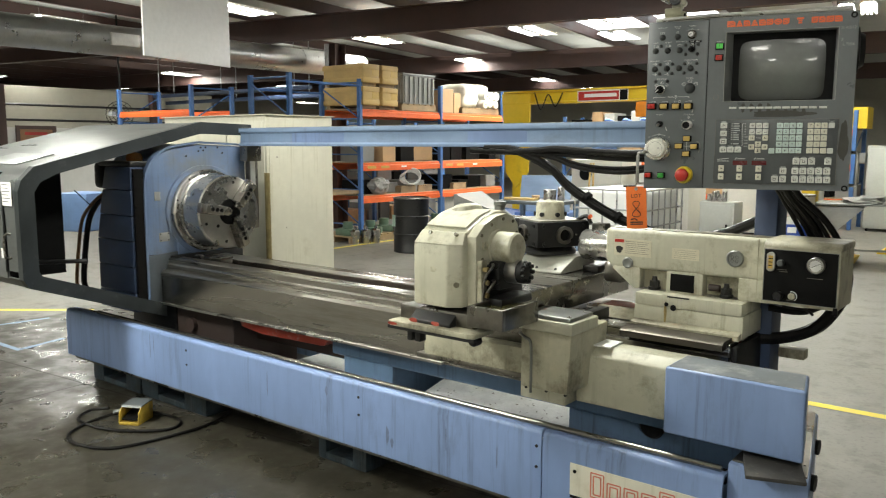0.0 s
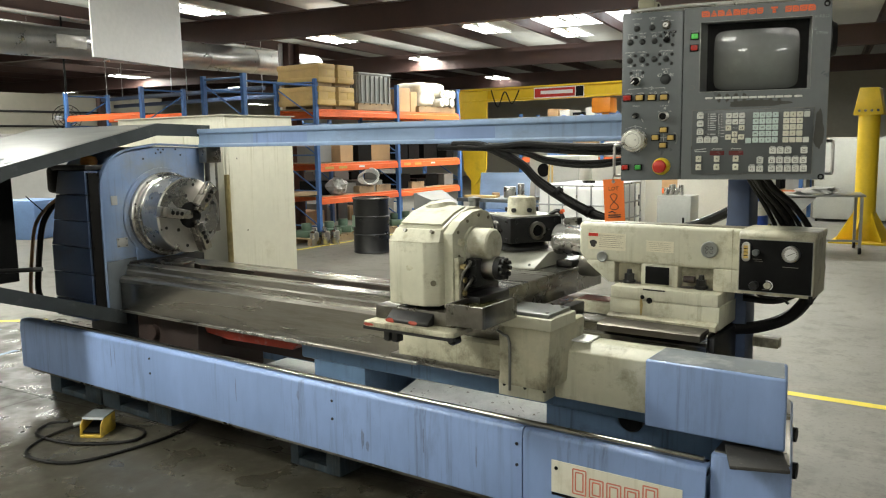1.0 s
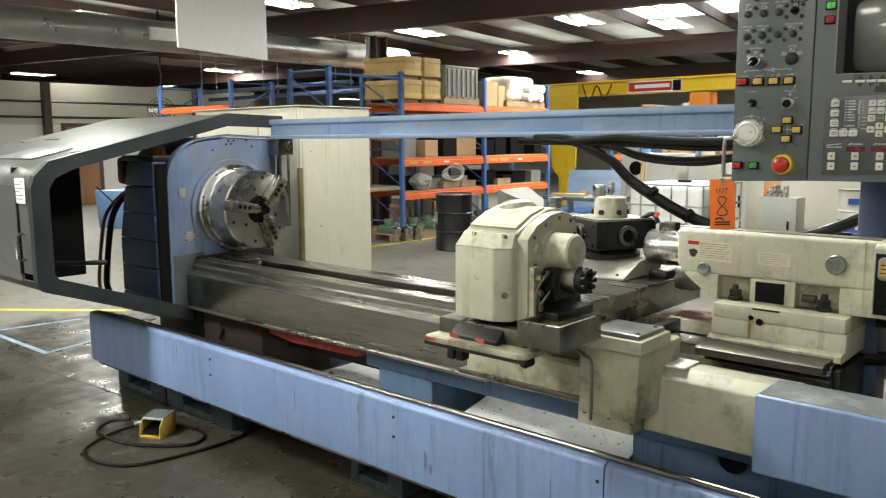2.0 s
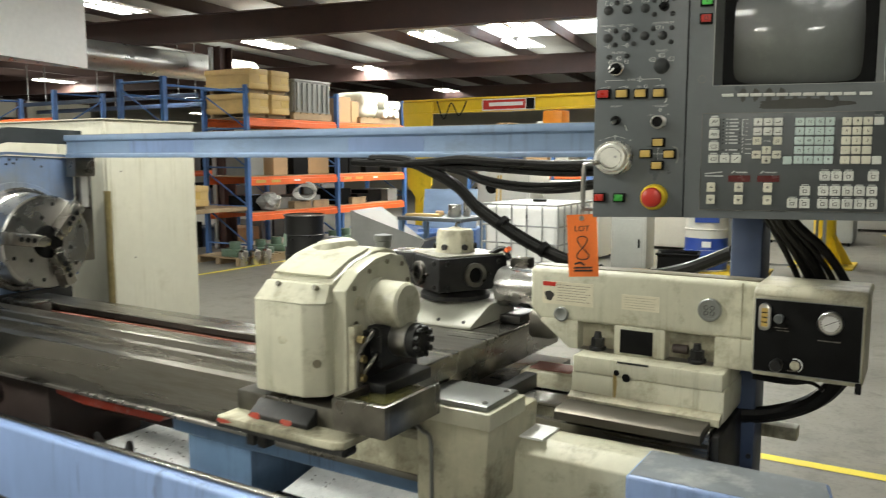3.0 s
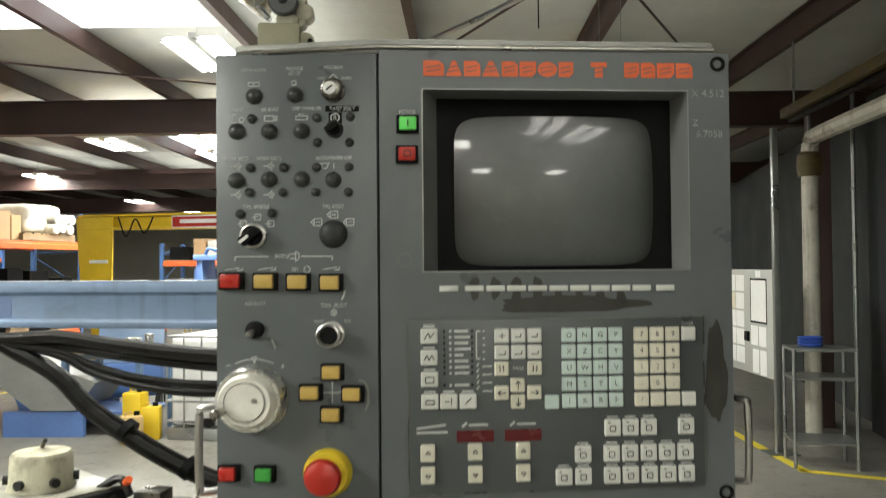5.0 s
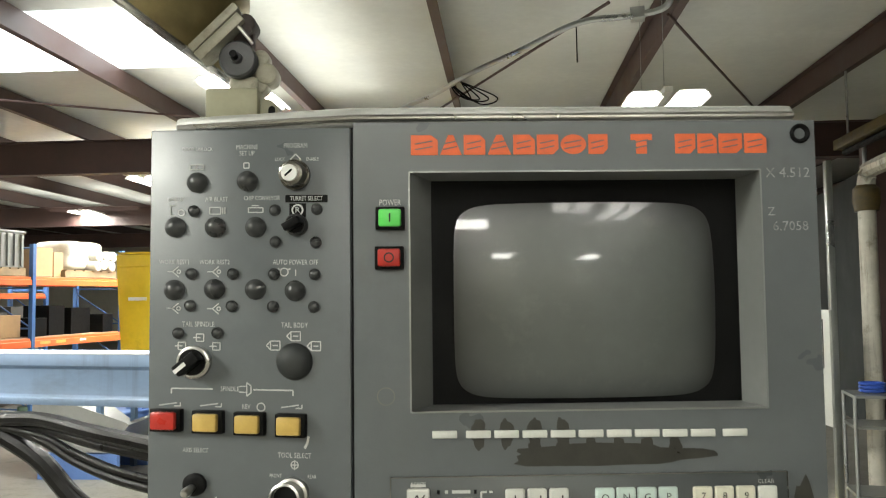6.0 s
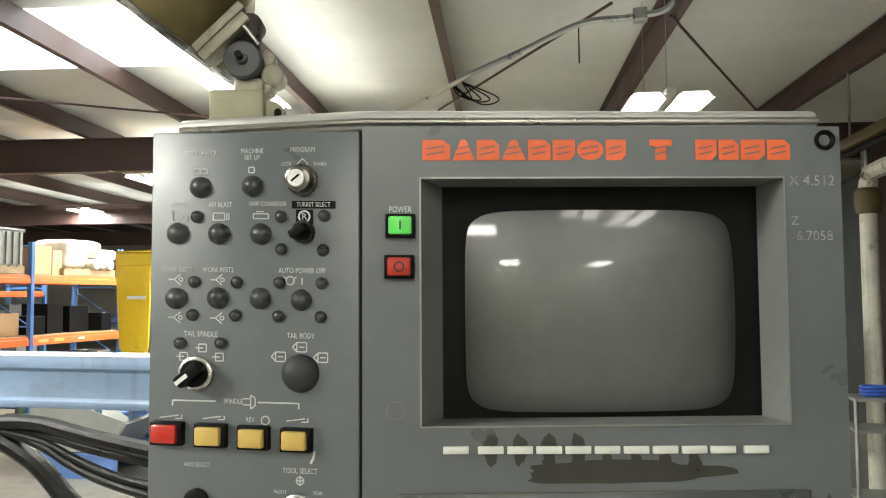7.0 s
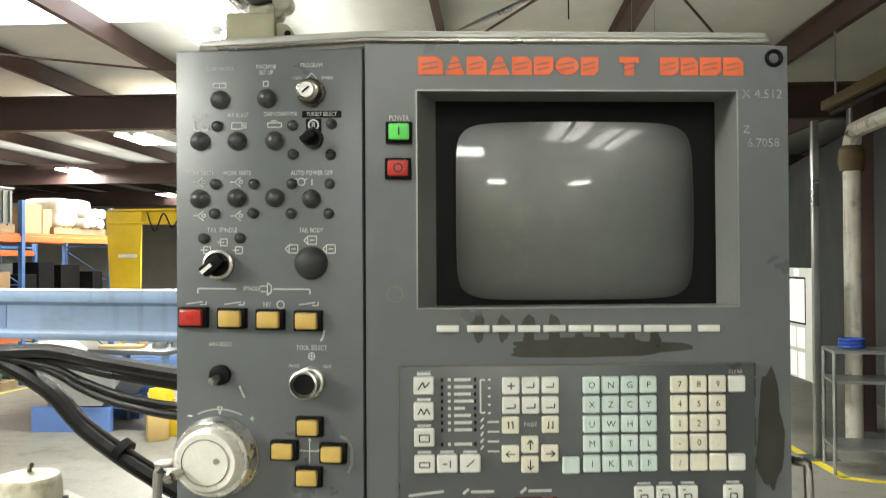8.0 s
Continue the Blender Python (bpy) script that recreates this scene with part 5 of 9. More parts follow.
post = part("console_post", B((-0.388, -0.296, 2.66, 2.80, 0.2, 1.80), bevel=0.008), BLUE_DARK, lathe, "dark blue square console post")
part("post_bracket", B((-0.32, -0.19, 2.78, 2.84, 0.82, 0.862), bevel=0.004), CREAM_DIRTY, post)
for x in (-0.345, -0.31):
    bolt((x, 2.66, 0.79), (0, 1, 0), 0.008, 0.004, BLACK_IRON, post)
part("swing_arm", B((-0.36, -0.14, 2.25, 2.98, 1.72, 1.80), bevel=0.008), BLUE_DARK, lathe)
# hoses
rnd = random.Random(11)


def hose(pts, r, name="hose", material=None):
    return part(name, T(pts, r), material or RUBBER, lathe, "black ribbed cable hose" if r > 0.018 else "")


for dy, dz, r in ((0.0, 0.0, 0.023), (-0.004, 0.027, 0.006)):
    hose([(-1.95, 2.93, 1.70), (-1.75, 2.90 + dy, 1.695), (-1.60, 2.86 + dy, 1.655 + dz * 0.4), (-1.47, 2.85 + dy, 1.595 + dz * 0.6), (-1.36, 2.85 + dy, 1.50 + dz), (-1.16, 2.85 + dy, 1.39 + dz), (-1.0, 2.86 + dy, 1.33 + dz * 0.8), (-0.8, 2.89 + dy, 1.285 + dz * 0.5), (-0.6, 2.90 + dy, 1.32), (-0.42, 2.86, 1.40)], r)
hose([(-2.05, 2.93, 1.69), (-1.8, 2.90, 1.685), (-1.6, 2.845, 1.69), (-1.42, 2.79, 1.702), (-1.2, 2.70, 1.692), (-0.9, 2.58, 1.685), (-0.5, 2.38, 1.70)], 0.017)
hose([(-1.9, 2.90, 1.69), (-1.6, 2.86, 1.675), (-1.4, 2.80, 1.675), (-1.2, 2.71, 1.667), (-0.9, 2.60, 1.66), (-0.5, 2.40, 1.68)], 0.013)
for k in range(2):
    o = 0.018 * k
    hose([(-1.62 + 0.04 * k, 2.85, 1.675), (-1.42, 2.80, 1.66 - 0.5 * o), (-1.30, 2.76, 1.635 - o), (-1.12, 2.68, 1.618 - o), (-0.9, 2.59, 1.622 - o), (-0.55, 2.42, 1.66)], 0.0085 + 0.002 * k)
for k in range(5):
    f = k / 4
    hose([(-0.30 + 0.02 * k, 2.50 + 0.02 * (k % 2), 1.62), (-0.27 + 0.07 * f, 2.58, 1.53), (-0.22 + 0.10 * f, 2.64, 1.42 + 0.02 * f), (-0.19 + 0.13 * f, 2.68, 1.33), (-0.17 + 0.14 * f, 2.68, 1.18)], 0.009 + 0.004 * (k % 3))
hose([(-0.06, 2.66, 1.34), (-0.03, 2.68, 1.20), (-0.06, 2.69, 1.08), (-0.14, 2.70, 0.98), (-0.27, 2.68, 0.925), (-0.42, 2.66, 0.91)], 0.026)
hose([(-0.04, 2.62, 1.30), (-0.05, 2.64, 1.15), (-0.16, 2.64, 1.06), (-0.30, 2.62, 1.06)], 0.014)
hose([(-0.21, PY + 0.05, 1.12), (-0.19, PY + 0.05, 1.105), (-0.12, PY + 0.06, 1.10), (-0.09, PY + 0.05, 1.085)], 0.005)
for x, z in ((-1.10, 1.375), (-1.27, 1.465), (-0.88, 1.305)):
    part("hose_tie", C((x - 0.009, 2.852, z), (x + 0.009, 2.852, z - 0.012), 0.03, seg=14), BLACK, lathe)


# ---- the operator's console ----
con = thing("control_console", (-0.194, 1.972, 1.578), "slate grey machine control console with screen and keypad", "control panel", local=True, turn=15.5)
Z = -1.578
ZT = 2.138 + Z
# case: side, back, top and bottom walls behind two front plates
CASE_PLAN = [(-0.347, 0.23), (-0.347, 0.059), (-0.15, 0.013), (0.278, 0.013), (0.278, 0.23)]
part("case", join(B((-0.3570, -0.3470, 0.057, 0.24, 0.0, ZT - 0.004), (0.278, 0.288, 0.012, 0.24, 0.0, ZT - 0.004), (-0.347, 0.278, 0.23, 0.24, 0.0, ZT - 0.004), bevel=0.003),
                  P(CASE_PLAN, "z", 0.0, 0.01), P(CASE_PLAN, "z", ZT - 0.014, ZT - 0.004)), CONSOLE, con)
part("left_plate", moved(P([(-0.2095, -0.0065), (-0.0015, 0.0), (-0.0015, ZT - 0.004), (-0.2095, ZT + 0.004)], "y", 0.0, 0.012, bevel=0.0022), Matrix.Translation((-0.154, 0, 0)) @ Matrix.Rotation(radians(-13), 4, "Z")), CONSOLE, con)
RX0, RX1, RZ0, RZ1 = -0.100, 0.2345, 1.866 + Z, 2.0905 + Z
rp = bmesh.new()
lay = []
for y in (0.0, 0.012):
    lay.append(([rp.verts.new((x, y, z)) for x, z in ((-0.1525, 0.0), (0.2885, 0.0), (0.2885, ZT), (-0.1525, ZT))], [rp.verts.new((x, y, z)) for x, z in ((RX0, RZ0), (RX1, RZ0), (RX1, RZ1), (RX0, RZ1))]))
for k in range(4):
    n = (k + 1) % 4
    (fo, fi), (bo, bi) = lay
    rp.faces.new((fo[k], fo[n], fi[n], fi[k])), rp.faces.new((bo[k], bi[k], bi[n], bo[n]))
    rp.faces.new((fo[k], bo[k], bo[n], fo[n])), rp.faces.new((fi[k], fi[n], bi[n], bi[k]))
bmesh.ops.recalc_face_normals(rp, faces=rp.faces)
part("right_plate", rp, CONSOLE, con, flat=True)
part("seam", B((-0.1555, -0.1525, 0.004, 0.01, 0.0, ZT - 0.004)), BLACK, con)
# hooded recess round the screen
ix0, ix1, iz0, iz1, dep = -0.078, 0.229, 1.8662 + Z, 2.0885 + Z, 0.05
bez = bmesh.new()
o = [bez.verts.new(v) for v in ((RX0, 0.0, RZ0), (RX1, 0.0, RZ0), (RX1, 0.0, RZ1), (RX0, 0.0, RZ1))]
i_ = [bez.verts.new(v) for v in ((ix0, dep, iz0), (ix1, dep, iz0), (ix1, dep, iz1), (ix0, dep, iz1))]
for k in range(4):
    bez.faces.new((o[k], o[(k + 1) % 4], i_[(k + 1) % 4], i_[k]))
bezel = part("screen_bezel", bez, mat("worn grey bezel", (0.19, 0.196, 0.19), 0.42, var=0.08, scale=9), con, "lighter grey sloping screen surround", flat=True)
part("bezel_lip", strokes(rect(RX0, RX1, RZ0, RZ1), 0.0016, -0.0012), GREY_SHEET, bezel)
part("screen_mask", B((ix0 - 0.01, ix1 + 0.01, dep - 0.002, dep + 0.01, iz0 - 0.004, iz1 + 0.002)), BLACK, con)


def tube_face(x0, x1, z0, z1, y, bulge, n=28):
    """A bulging picture tube with rounded corners."""
    bm = bmesh.new()
    cx, cz, hx, hz = (x0 + x1) / 2, (z0 + z1) / 2, (x1 - x0) / 2, (z1 - z0) / 2
    g = {}
    for a in range(n + 1):
        for b in range(n + 1):
            u, v = 2 * a / n - 1, 2 * b / n - 1
            m = max(abs(u), abs(v))
            e = (abs(u) ** 9 + abs(v) ** 9) ** (1 / 9) if m > 0 else 1
            k = m / e if m > 0 else 1
            s = 1 + 0.012 * (1 - (u * v) ** 2)
            u2, v2 = u * k * s, v * k * s
            g[a, b] = bm.verts.new((cx + hx * u2, y - bulge * (1 - 0.5 * (u2 * u2 + v2 * v2)), cz + hz * v2))
    for a in range(n):
        for b in range(n):
            bm.faces.new((g[a, b], g[a + 1, b], g[a + 1, b + 1], g[a, b + 1]))
    bmesh.ops.recalc_face_normals(bm, faces=bm.faces)
    return bm


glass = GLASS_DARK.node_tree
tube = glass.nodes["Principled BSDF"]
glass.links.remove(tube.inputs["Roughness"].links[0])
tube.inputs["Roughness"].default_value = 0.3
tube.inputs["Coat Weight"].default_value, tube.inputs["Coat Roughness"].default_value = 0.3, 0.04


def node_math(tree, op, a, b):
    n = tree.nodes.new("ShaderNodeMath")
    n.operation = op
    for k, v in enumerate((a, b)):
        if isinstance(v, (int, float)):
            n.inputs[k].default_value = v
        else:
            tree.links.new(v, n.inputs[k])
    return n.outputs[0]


# the hood's shade, put into the tube's colour: darker softly towards the rim
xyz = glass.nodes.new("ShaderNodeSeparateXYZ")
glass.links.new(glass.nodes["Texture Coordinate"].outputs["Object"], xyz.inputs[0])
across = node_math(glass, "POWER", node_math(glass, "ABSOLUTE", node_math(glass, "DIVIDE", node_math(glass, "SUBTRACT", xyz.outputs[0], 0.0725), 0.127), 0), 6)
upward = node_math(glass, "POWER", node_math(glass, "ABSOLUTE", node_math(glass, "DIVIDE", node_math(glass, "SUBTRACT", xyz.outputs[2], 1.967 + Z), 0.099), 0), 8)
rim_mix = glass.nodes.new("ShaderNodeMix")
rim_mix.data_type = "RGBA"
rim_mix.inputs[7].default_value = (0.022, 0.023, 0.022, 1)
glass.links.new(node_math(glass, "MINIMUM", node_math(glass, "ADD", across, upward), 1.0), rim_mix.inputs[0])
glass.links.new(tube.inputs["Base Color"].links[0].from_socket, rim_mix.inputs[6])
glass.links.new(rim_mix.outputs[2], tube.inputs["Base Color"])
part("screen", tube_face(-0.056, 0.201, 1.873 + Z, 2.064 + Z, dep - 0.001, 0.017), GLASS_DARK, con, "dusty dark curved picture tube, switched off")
# lid on top
part("lid", P([(-0.334, 0.245), (-0.334, 0.046), (-0.154, 0.004), (0.272, 0.004), (0.272, 0.245)], "z", ZT - 0.003, ZT + 0.0165, bevel=0.006, seg=3), LID, con, "worn bare metal top lid")
part("lid_bead", T([(-0.330, 0.0445, ZT + 0.005), (-0.154, 0.0035, ZT + 0.005), (0.27, 0.0035, ZT + 0.006)], 0.0035, rounds=1), STEEL_BRIGHT, con)
for sx, sz in ((0.274, 2.131 + Z - 0.006), (0.277, 1.587 + Z)):
    part("corner_screw", L([(0.001, 0.0095), (-0.002, 0.0095), (-0.003, 0.008), (-0.001, 0.0055), (0.0005, 0.005)], (sx, 0, sz), (0, 1, 0), 18), BLACK, con)


def dome(x, z, r, name="lens"):
    return part(name, L([(0.001, r * 1.12), (-0.0015, r * 1.12), (-0.0022, r), (-r * 0.35, r * 0.9), (-r * 0.62, r * 0.62), (-r * 0.75, r * 0.3), (-r * 0.78, 0.0)], (x, 0, z), (0, 1, 0), 20), DOME, con)


DOME = mat("dark smoked lens", (0.028, 0.030, 0.030), 0.32, var=0.15, scale=30)
big = [(-0.303, 2.082), (-0.255, 2.083), (-0.3235, 2.039), (-0.2855, 2.039), (-0.247, 2.039), (-0.324, 1.979), (-0.286, 1.980), (-0.247, 1.980), (-0.209, 1.979)]
small = [(-0.306, 2.0545), (-0.2285, 2.055), (-0.228, 2.025), (-0.188, 2.056), (-0.189, 2.0245)] + [(-0.308 + 0.0393 * k, 1.9945) for k in range(4)] + [(-0.309 + 0.0393 * k, 1.964) for k in range(4)] + [(-0.320, 1.938), (-0.283, 1.9385)]
for x, z in big:
    dome(x, z + Z, 0.0088, "push_button")
for x, z in small:
    dome(x, z + Z, 0.0050, "indicator_lamp")
part("blank_plug", L([(0.001, 0.0172), (-0.002, 0.0172), (-0.004, 0.016), (-0.008, 0.012), (-0.010, 0.006), (-0.0105, 0.0)], (-0.2095, 0, 1.913 + Z), (0, 1, 0), 32), mat("dull dark plug", (0.030, 0.033, 0.033), 0.5, gloss=0.3), con)
# key switch
ks = part("key_switch", L([(0.0, 0.0145), (-0.004, 0.0145), (-0.004, 0.0125), (-0.014, 0.0115), (-0.015, 0.0095), (-0.0145, 0.0)], (-0.2085, 0, 2.0885 + Z), (0, 1, 0), 28), STEEL_OILY, con)
part("key_barrel", L([(-0.0145, 0.0080), (-0.0165, 0.0080), (-0.0172, 0.0074), (-0.0172, 0.0)], (-0.2085, 0, 2.0885 + Z), (0, 1, 0), 20), LAMP_BODY, ks)
part("key_slot", strokes([(-0.2125, 2.0855 + Z, -0.2055, 2.0915 + Z)], 0.002, -0.0176), BLACK, ks)


def selector(x, z, ringmat, pointer, f=1.0):
    s = part("selector_switch", L([(0.0, 0.0155 * f), (-0.005, 0.0155 * f), (-0.006, 0.014 * f), (-0.006, 0.012 * f)], (x, 0, z), (0, 1, 0), 28), ringmat, con)
    part("knob", L([(-0.004, 0.0125 * f), (-0.008, 0.0122 * f), (-0.009, 0.0)], (x, 0, z), (0, 1, 0), 24), BLACK, s)
    a = radians(pointer)
    blade = B((-0.0055 * f, 0.0055 * f, -0.02, -0.008, -0.012 * f, 0.013 * f), bevel=0.0015)
    part("grip", moved(blade, Matrix.Translation((x, 0, z)) @ Matrix.Rotation(a, 4, "Y")), BLACK, s)
    if ringmat is STEEL_BRIGHT:
        part("pointer_line", moved(B((-0.0018, 0.0018, -0.0206, -0.0198, 0.0, 0.013)), Matrix.Translation((x, 0, z)) @ Matrix.Rotation(a, 4, "Y")), PAPER, s)
    return s


selector(-0.304, 1.911 + Z, STEEL_BRIGHT, -130)
selector(-0.207, 2.041 + Z, BLACK_IRON, 60, 0.68)
ts = part("tool_switch", L([(0.0, 0.0155), (-0.006, 0.0155), (-0.007, 0.013), (-0.022, 0.0145), (-0.023, 0.0125), (-0.019, 0.0115), (-0.019, 0.0)], (-0.211, 0, 1.791 + Z), (0, 1, 0), 28), STEEL_BRIGHT, con, "chrome-rimmed dark tool select knob")
part("knob_cap", L([(-0.0185, 0.0112), (-0.0195, 0.011), (-0.0195, 0.0)], (-0.211, 0, 1.791 + Z), (0, 1, 0), 24), BLACK, ts)
ax = part("toggle_switch", L([(0.0, 0.0105), (-0.004, 0.0105), (-0.006, 0.007), (-0.006, 0.0)], (-0.303, 0, 1.797 + Z), (0, 1, 0), 20), BLACK, con)
part("toggle_lever", L([(-0.004, 0.003), (-0.018, 0.0045), (-0.021, 0.003), (-0.022, 0.0)], (-0.303, 0, 1.797 + Z), (0.05, 1, 0.25), 12), STEEL_BRIGHT, ax)


def square(x, z, material, w=0.0225, h=0.0165, name="square_button", label=""):
    f = part(name, B((x - w / 2 - 0.003, x + w / 2 + 0.0032, -0.007, 0.001, z - h / 2 - 0.0025, z + h / 2 + 0.0025), bevel=0.0012), BLACK, con, label)
    part("cap", B((x - w / 2, x + w / 2, -0.0125, -0.006, z - h / 2, z + h / 2), bevel=0.002), material, f)
    return f


for k, m in enumerate((BTN_RED, BTN_YELLOW, BTN_YELLOW, BTN_YELLOW)):
    square(-0.329 + 0.039 * k, 1.8565 + Z - 0.0008 * k, m, label=("red" if k == 0 else "amber") + " square push button")
for x, z in ((-0.211, 1.746), (-0.212, 1.695), (-0.237, 1.7215), (-0.1865, 1.7195)):
    square(x, z + Z, BTN_YELLOW, 0.0215, 0.0155, label="amber square jog button")
square(-0.333, 1.6245 + Z, BTN_RED, 0.0185, 0.0155, label="red square push button")
square(-0.2915, 1.6235 + Z, BTN_GREEN, 0.0185, 0.0155, label="green square push button")
g = square(-0.118, 2.0465 + Z, GREEN_LIT, 0.021, 0.0165, "power_button", "bright green power rocker")
part("mark", strokes([(-0.118, 2.0425 + Z, -0.118, 2.0505 + Z)], 0.0014, -0.0131), INK, g)
g = square(-0.119, 2.0095 + Z, BTN_RED, 0.021, 0.0165, "power_button", "red power rocker")
part("mark", strokes(ring(-0.119, 2.0095 + Z, 0.0042), 0.0013, -0.0131), INK, g)
# hand wheel
hw = part("hand_wheel", L([(0.0, 0.041), (-0.006, 0.041), (-0.008, 0.0395), (-0.02, 0.0385), (-0.022, 0.037)], (-0.304, 0, 1.714 + Z), (0, 1, 0), 44), mat("turned aluminium", (0.78, 0.78, 0.75), 0.22, 0.9, var=0.08, scale=20), con, "turned aluminium pulse hand wheel")
part("wheel_face", L([(-0.018, 0.0375), (-0.022, 0.033), (-0.030, 0.0315), (-0.033, 0.029), (-0.0325, 0.024), (-0.0335, 0.0235), (-0.0335, 0.0)], (-0.304, 0, 1.714 + Z), (0, 1, 0), 44), mat("ivory wheel face", (0.74, 0.73, 0.66), 0.32, 0.15, var=0.08, scale=30), hw)
part("wheel_rim_groove", strokes(ring(-0.304, 1.714 + Z, 0.023, 30), 0.001, -0.0339), STEEL_OILY, hw)
part("crank_knob", L([(-0.03, 0.004), (-0.038, 0.0055), (-0.054, 0.006), (-0.058, 0.004), (-0.059, 0.0)], (-0.329, 0, 1.704 + Z), (0, 1, 0), 16), STEEL, hw)
part("wheel_screw", L([(-0.033, 0.003), (-0.035, 0.003), (-0.035, 0.0)], (-0.293, 0, 1.716 + Z), (0, 1, 0), 10), STEEL_BRIGHT, hw)
# emergency stop
es = part("emergency_stop", L([(0.001, 0.029), (-0.006, 0.029), (-0.012, 0.0255), (-0.012, 0.0)], (-0.217, 0, 1.6245 + Z), (0, 1, 0), 36), YELLOW_RING, con, "red mushroom button in a yellow ring")
part("mushroom", L([(-0.01, 0.013), (-0.02, 0.013), (-0.02, 0.0205), (-0.026, 0.0222), (-0.032, 0.0195), (-0.0355, 0.012), (-0.0365, 0.0)], (-0.217, 0, 1.6245 + Z), (0, 1, 0), 36), BTN_RED, es)
# function keys under the screen, and the finger stains round them
for k, x in enumerate([-0.069] + [-0.0378 + 0.0262 * i for i in range(9)] + [0.202]):
    z = 1.8455 + Z - 0.0002 * k
    b = B((x - 0.0115, x + 0.0115, -0.003, 0.0, z - 0.0034, z + 0.0034), bevel=0.0008)
    part("function_key", b, KEY_WHITE, con)


for k in range(4):
    part("finger_stain", blot(-0.0378 + 0.0262 * k, 1.8455 + Z, 0.0065, 0.0145 - 0.001 * (k % 2), seed=k), SMUDGE, con)
for k in range(2, 8):
    part("finger_stain", blot(-0.0378 + 0.0262 * k, 1.8325 + Z, 0.0060, 0.0085, y=-0.0006, seed=40 + k), SMUDGE, con)
part("finger_stain", blot(0.0815, 1.8245 + Z, 0.094, 0.0105, seed=7), SMUDGE, con, "dark oily smear below the keys")
part("finger_stain", blot(0.266, 1.735 + Z, 0.014, 0.062, seed=9), SMUDGE, con, "dark oily smear beside the keypad")
part("plugged_hole", strokes(ring(-0.123, 1.881 + Z, 0.008, 22), 0.0008), STEEL_OILY, con)
# lettering in orange blocks: plain shapes only
x = -0.098
for k, w in enumerate((0.0255, 0.0205, 0.0205, 0.0225, 0.0205, 0.0205, 0.0245, 0.0185, 0.0, 0.0205, 0.0, 0.0195, 0.0185, 0.0225, 0.0215)):
    if w == 0.0:
        x += 0.020
        continue
    z0, z1 = 2.1065 + Z, 2.1255 + Z
    if k in (1, 3):
        pts = [(x, z0), (x + w, z0), (x + 0.62 * w, z1), (x + 0.38 * w, z1)]
    elif k == 6:
        pts = [(x + w * 0.5 + 0.5 * w * c, (z0 + z1) / 2 + 0.0095 * s) for c, s in arc(0, 0, 1, 0, 350, 18)]
    elif k == 9:
        pts = [(x, z1 - 0.006), (x + 0.25 * w, z1 - 0.006), (x + 0.25 * w, z0), (x + 0.75 * w, z0), (x + 0.75 * w, z1 - 0.006), (x + w, z1 - 0.006), (x + w, z1), (x, z1)]
    else:
        c = 0.25 * w
        pts = [(x, z0), (x + w - (c if k % 2 else 0), z0), (x + w, z0 + (0.005 if k % 2 else 0)), (x + w, z1 - (0 if k % 2 else 0.005)), (x + w - (0 if k % 2 else c), z1), (x, z1)]
    blk = part("logo_block", P(pts, "y", -0.0008, -0.0003), LOGO_ORANGE, con, "orange printed logo block", flat=True)
    part("logo_stripe", strokes([(x + 0.15 * w, z0 + 0.0052, x + 0.8 * w, z0 + 0.0080), (x + 0.15 * w, z0 + 0.0105, x + 0.8 * w, z0 + 0.0133)], 0.0011, -0.0012), CONSOLE, blk)
    x += w + 0.0020
# printed legends
LEG = [("PROGRAM", -0.2085, 2.1165, 0.0058), ("LOCK", -0.2235, 2.1035, 0.0042), ("ENABLE", -0.192, 2.1035, 0.0042), ("MACHINE", -0.2555, 2.1155, 0.0056), ("SET UP", -0.2555, 2.1095, 0.0056),
       ("DOOR UNLOCK", -0.303, 2.114, 0.0046), ("ORIENT", -0.3235, 2.0655, 0.0052), ("AIR BLAST", -0.2845, 2.0655, 0.0056), ("CHIP CONVEYOR", -0.241, 2.0665, 0.0052), ("TURRET SELECT", -0.198, 2.066, 0.0052),
       ("WORK REST1", -0.324, 2.0055, 0.0056), ("WORK REST2", -0.286, 2.0055, 0.0056), ("AUTO POWER OFF", -0.2085, 2.0055, 0.0060), ("TAIL SPINDLE", -0.301, 1.9465, 0.0060), ("TAIL BODY", -0.2095, 1.9465, 0.0060),
       ("SPINDLE", -0.271, 1.8862, 0.0056), ("REV", -0.2555, 1.870, 0.0056), ("AXIS SELECT", -0.303, 1.8285, 0.0050), ("TOOL SELECT", -0.2095, 1.826, 0.0060), ("FRONT", -0.2275, 1.807, 0.0042), ("REAR", -0.193, 1.807, 0.0042),
       ("POWER", -0.118, 2.0615, 0.0070)]
for s, x, z, size in LEG:
    part("legend", words(s, size * 1.15, x, -0.0008, z + Z, narrow=0.74), PRINT, con, flat=True)
part("legend_plate", B((-0.2185, -0.1775, -0.0006, 0.0, 2.0625 + Z, 2.0695 + Z)), BLACK, con)
for xe, xi in ((-0.326, -0.287), (-0.211, -0.249)):
    part("bracket_line", strokes([(xe, 1.881 + Z, xe, 1.886 + Z), (min(xe, xi), 1.886 + Z, max(xe, xi), 1.886 + Z)], 0.0014), PRINT, con)
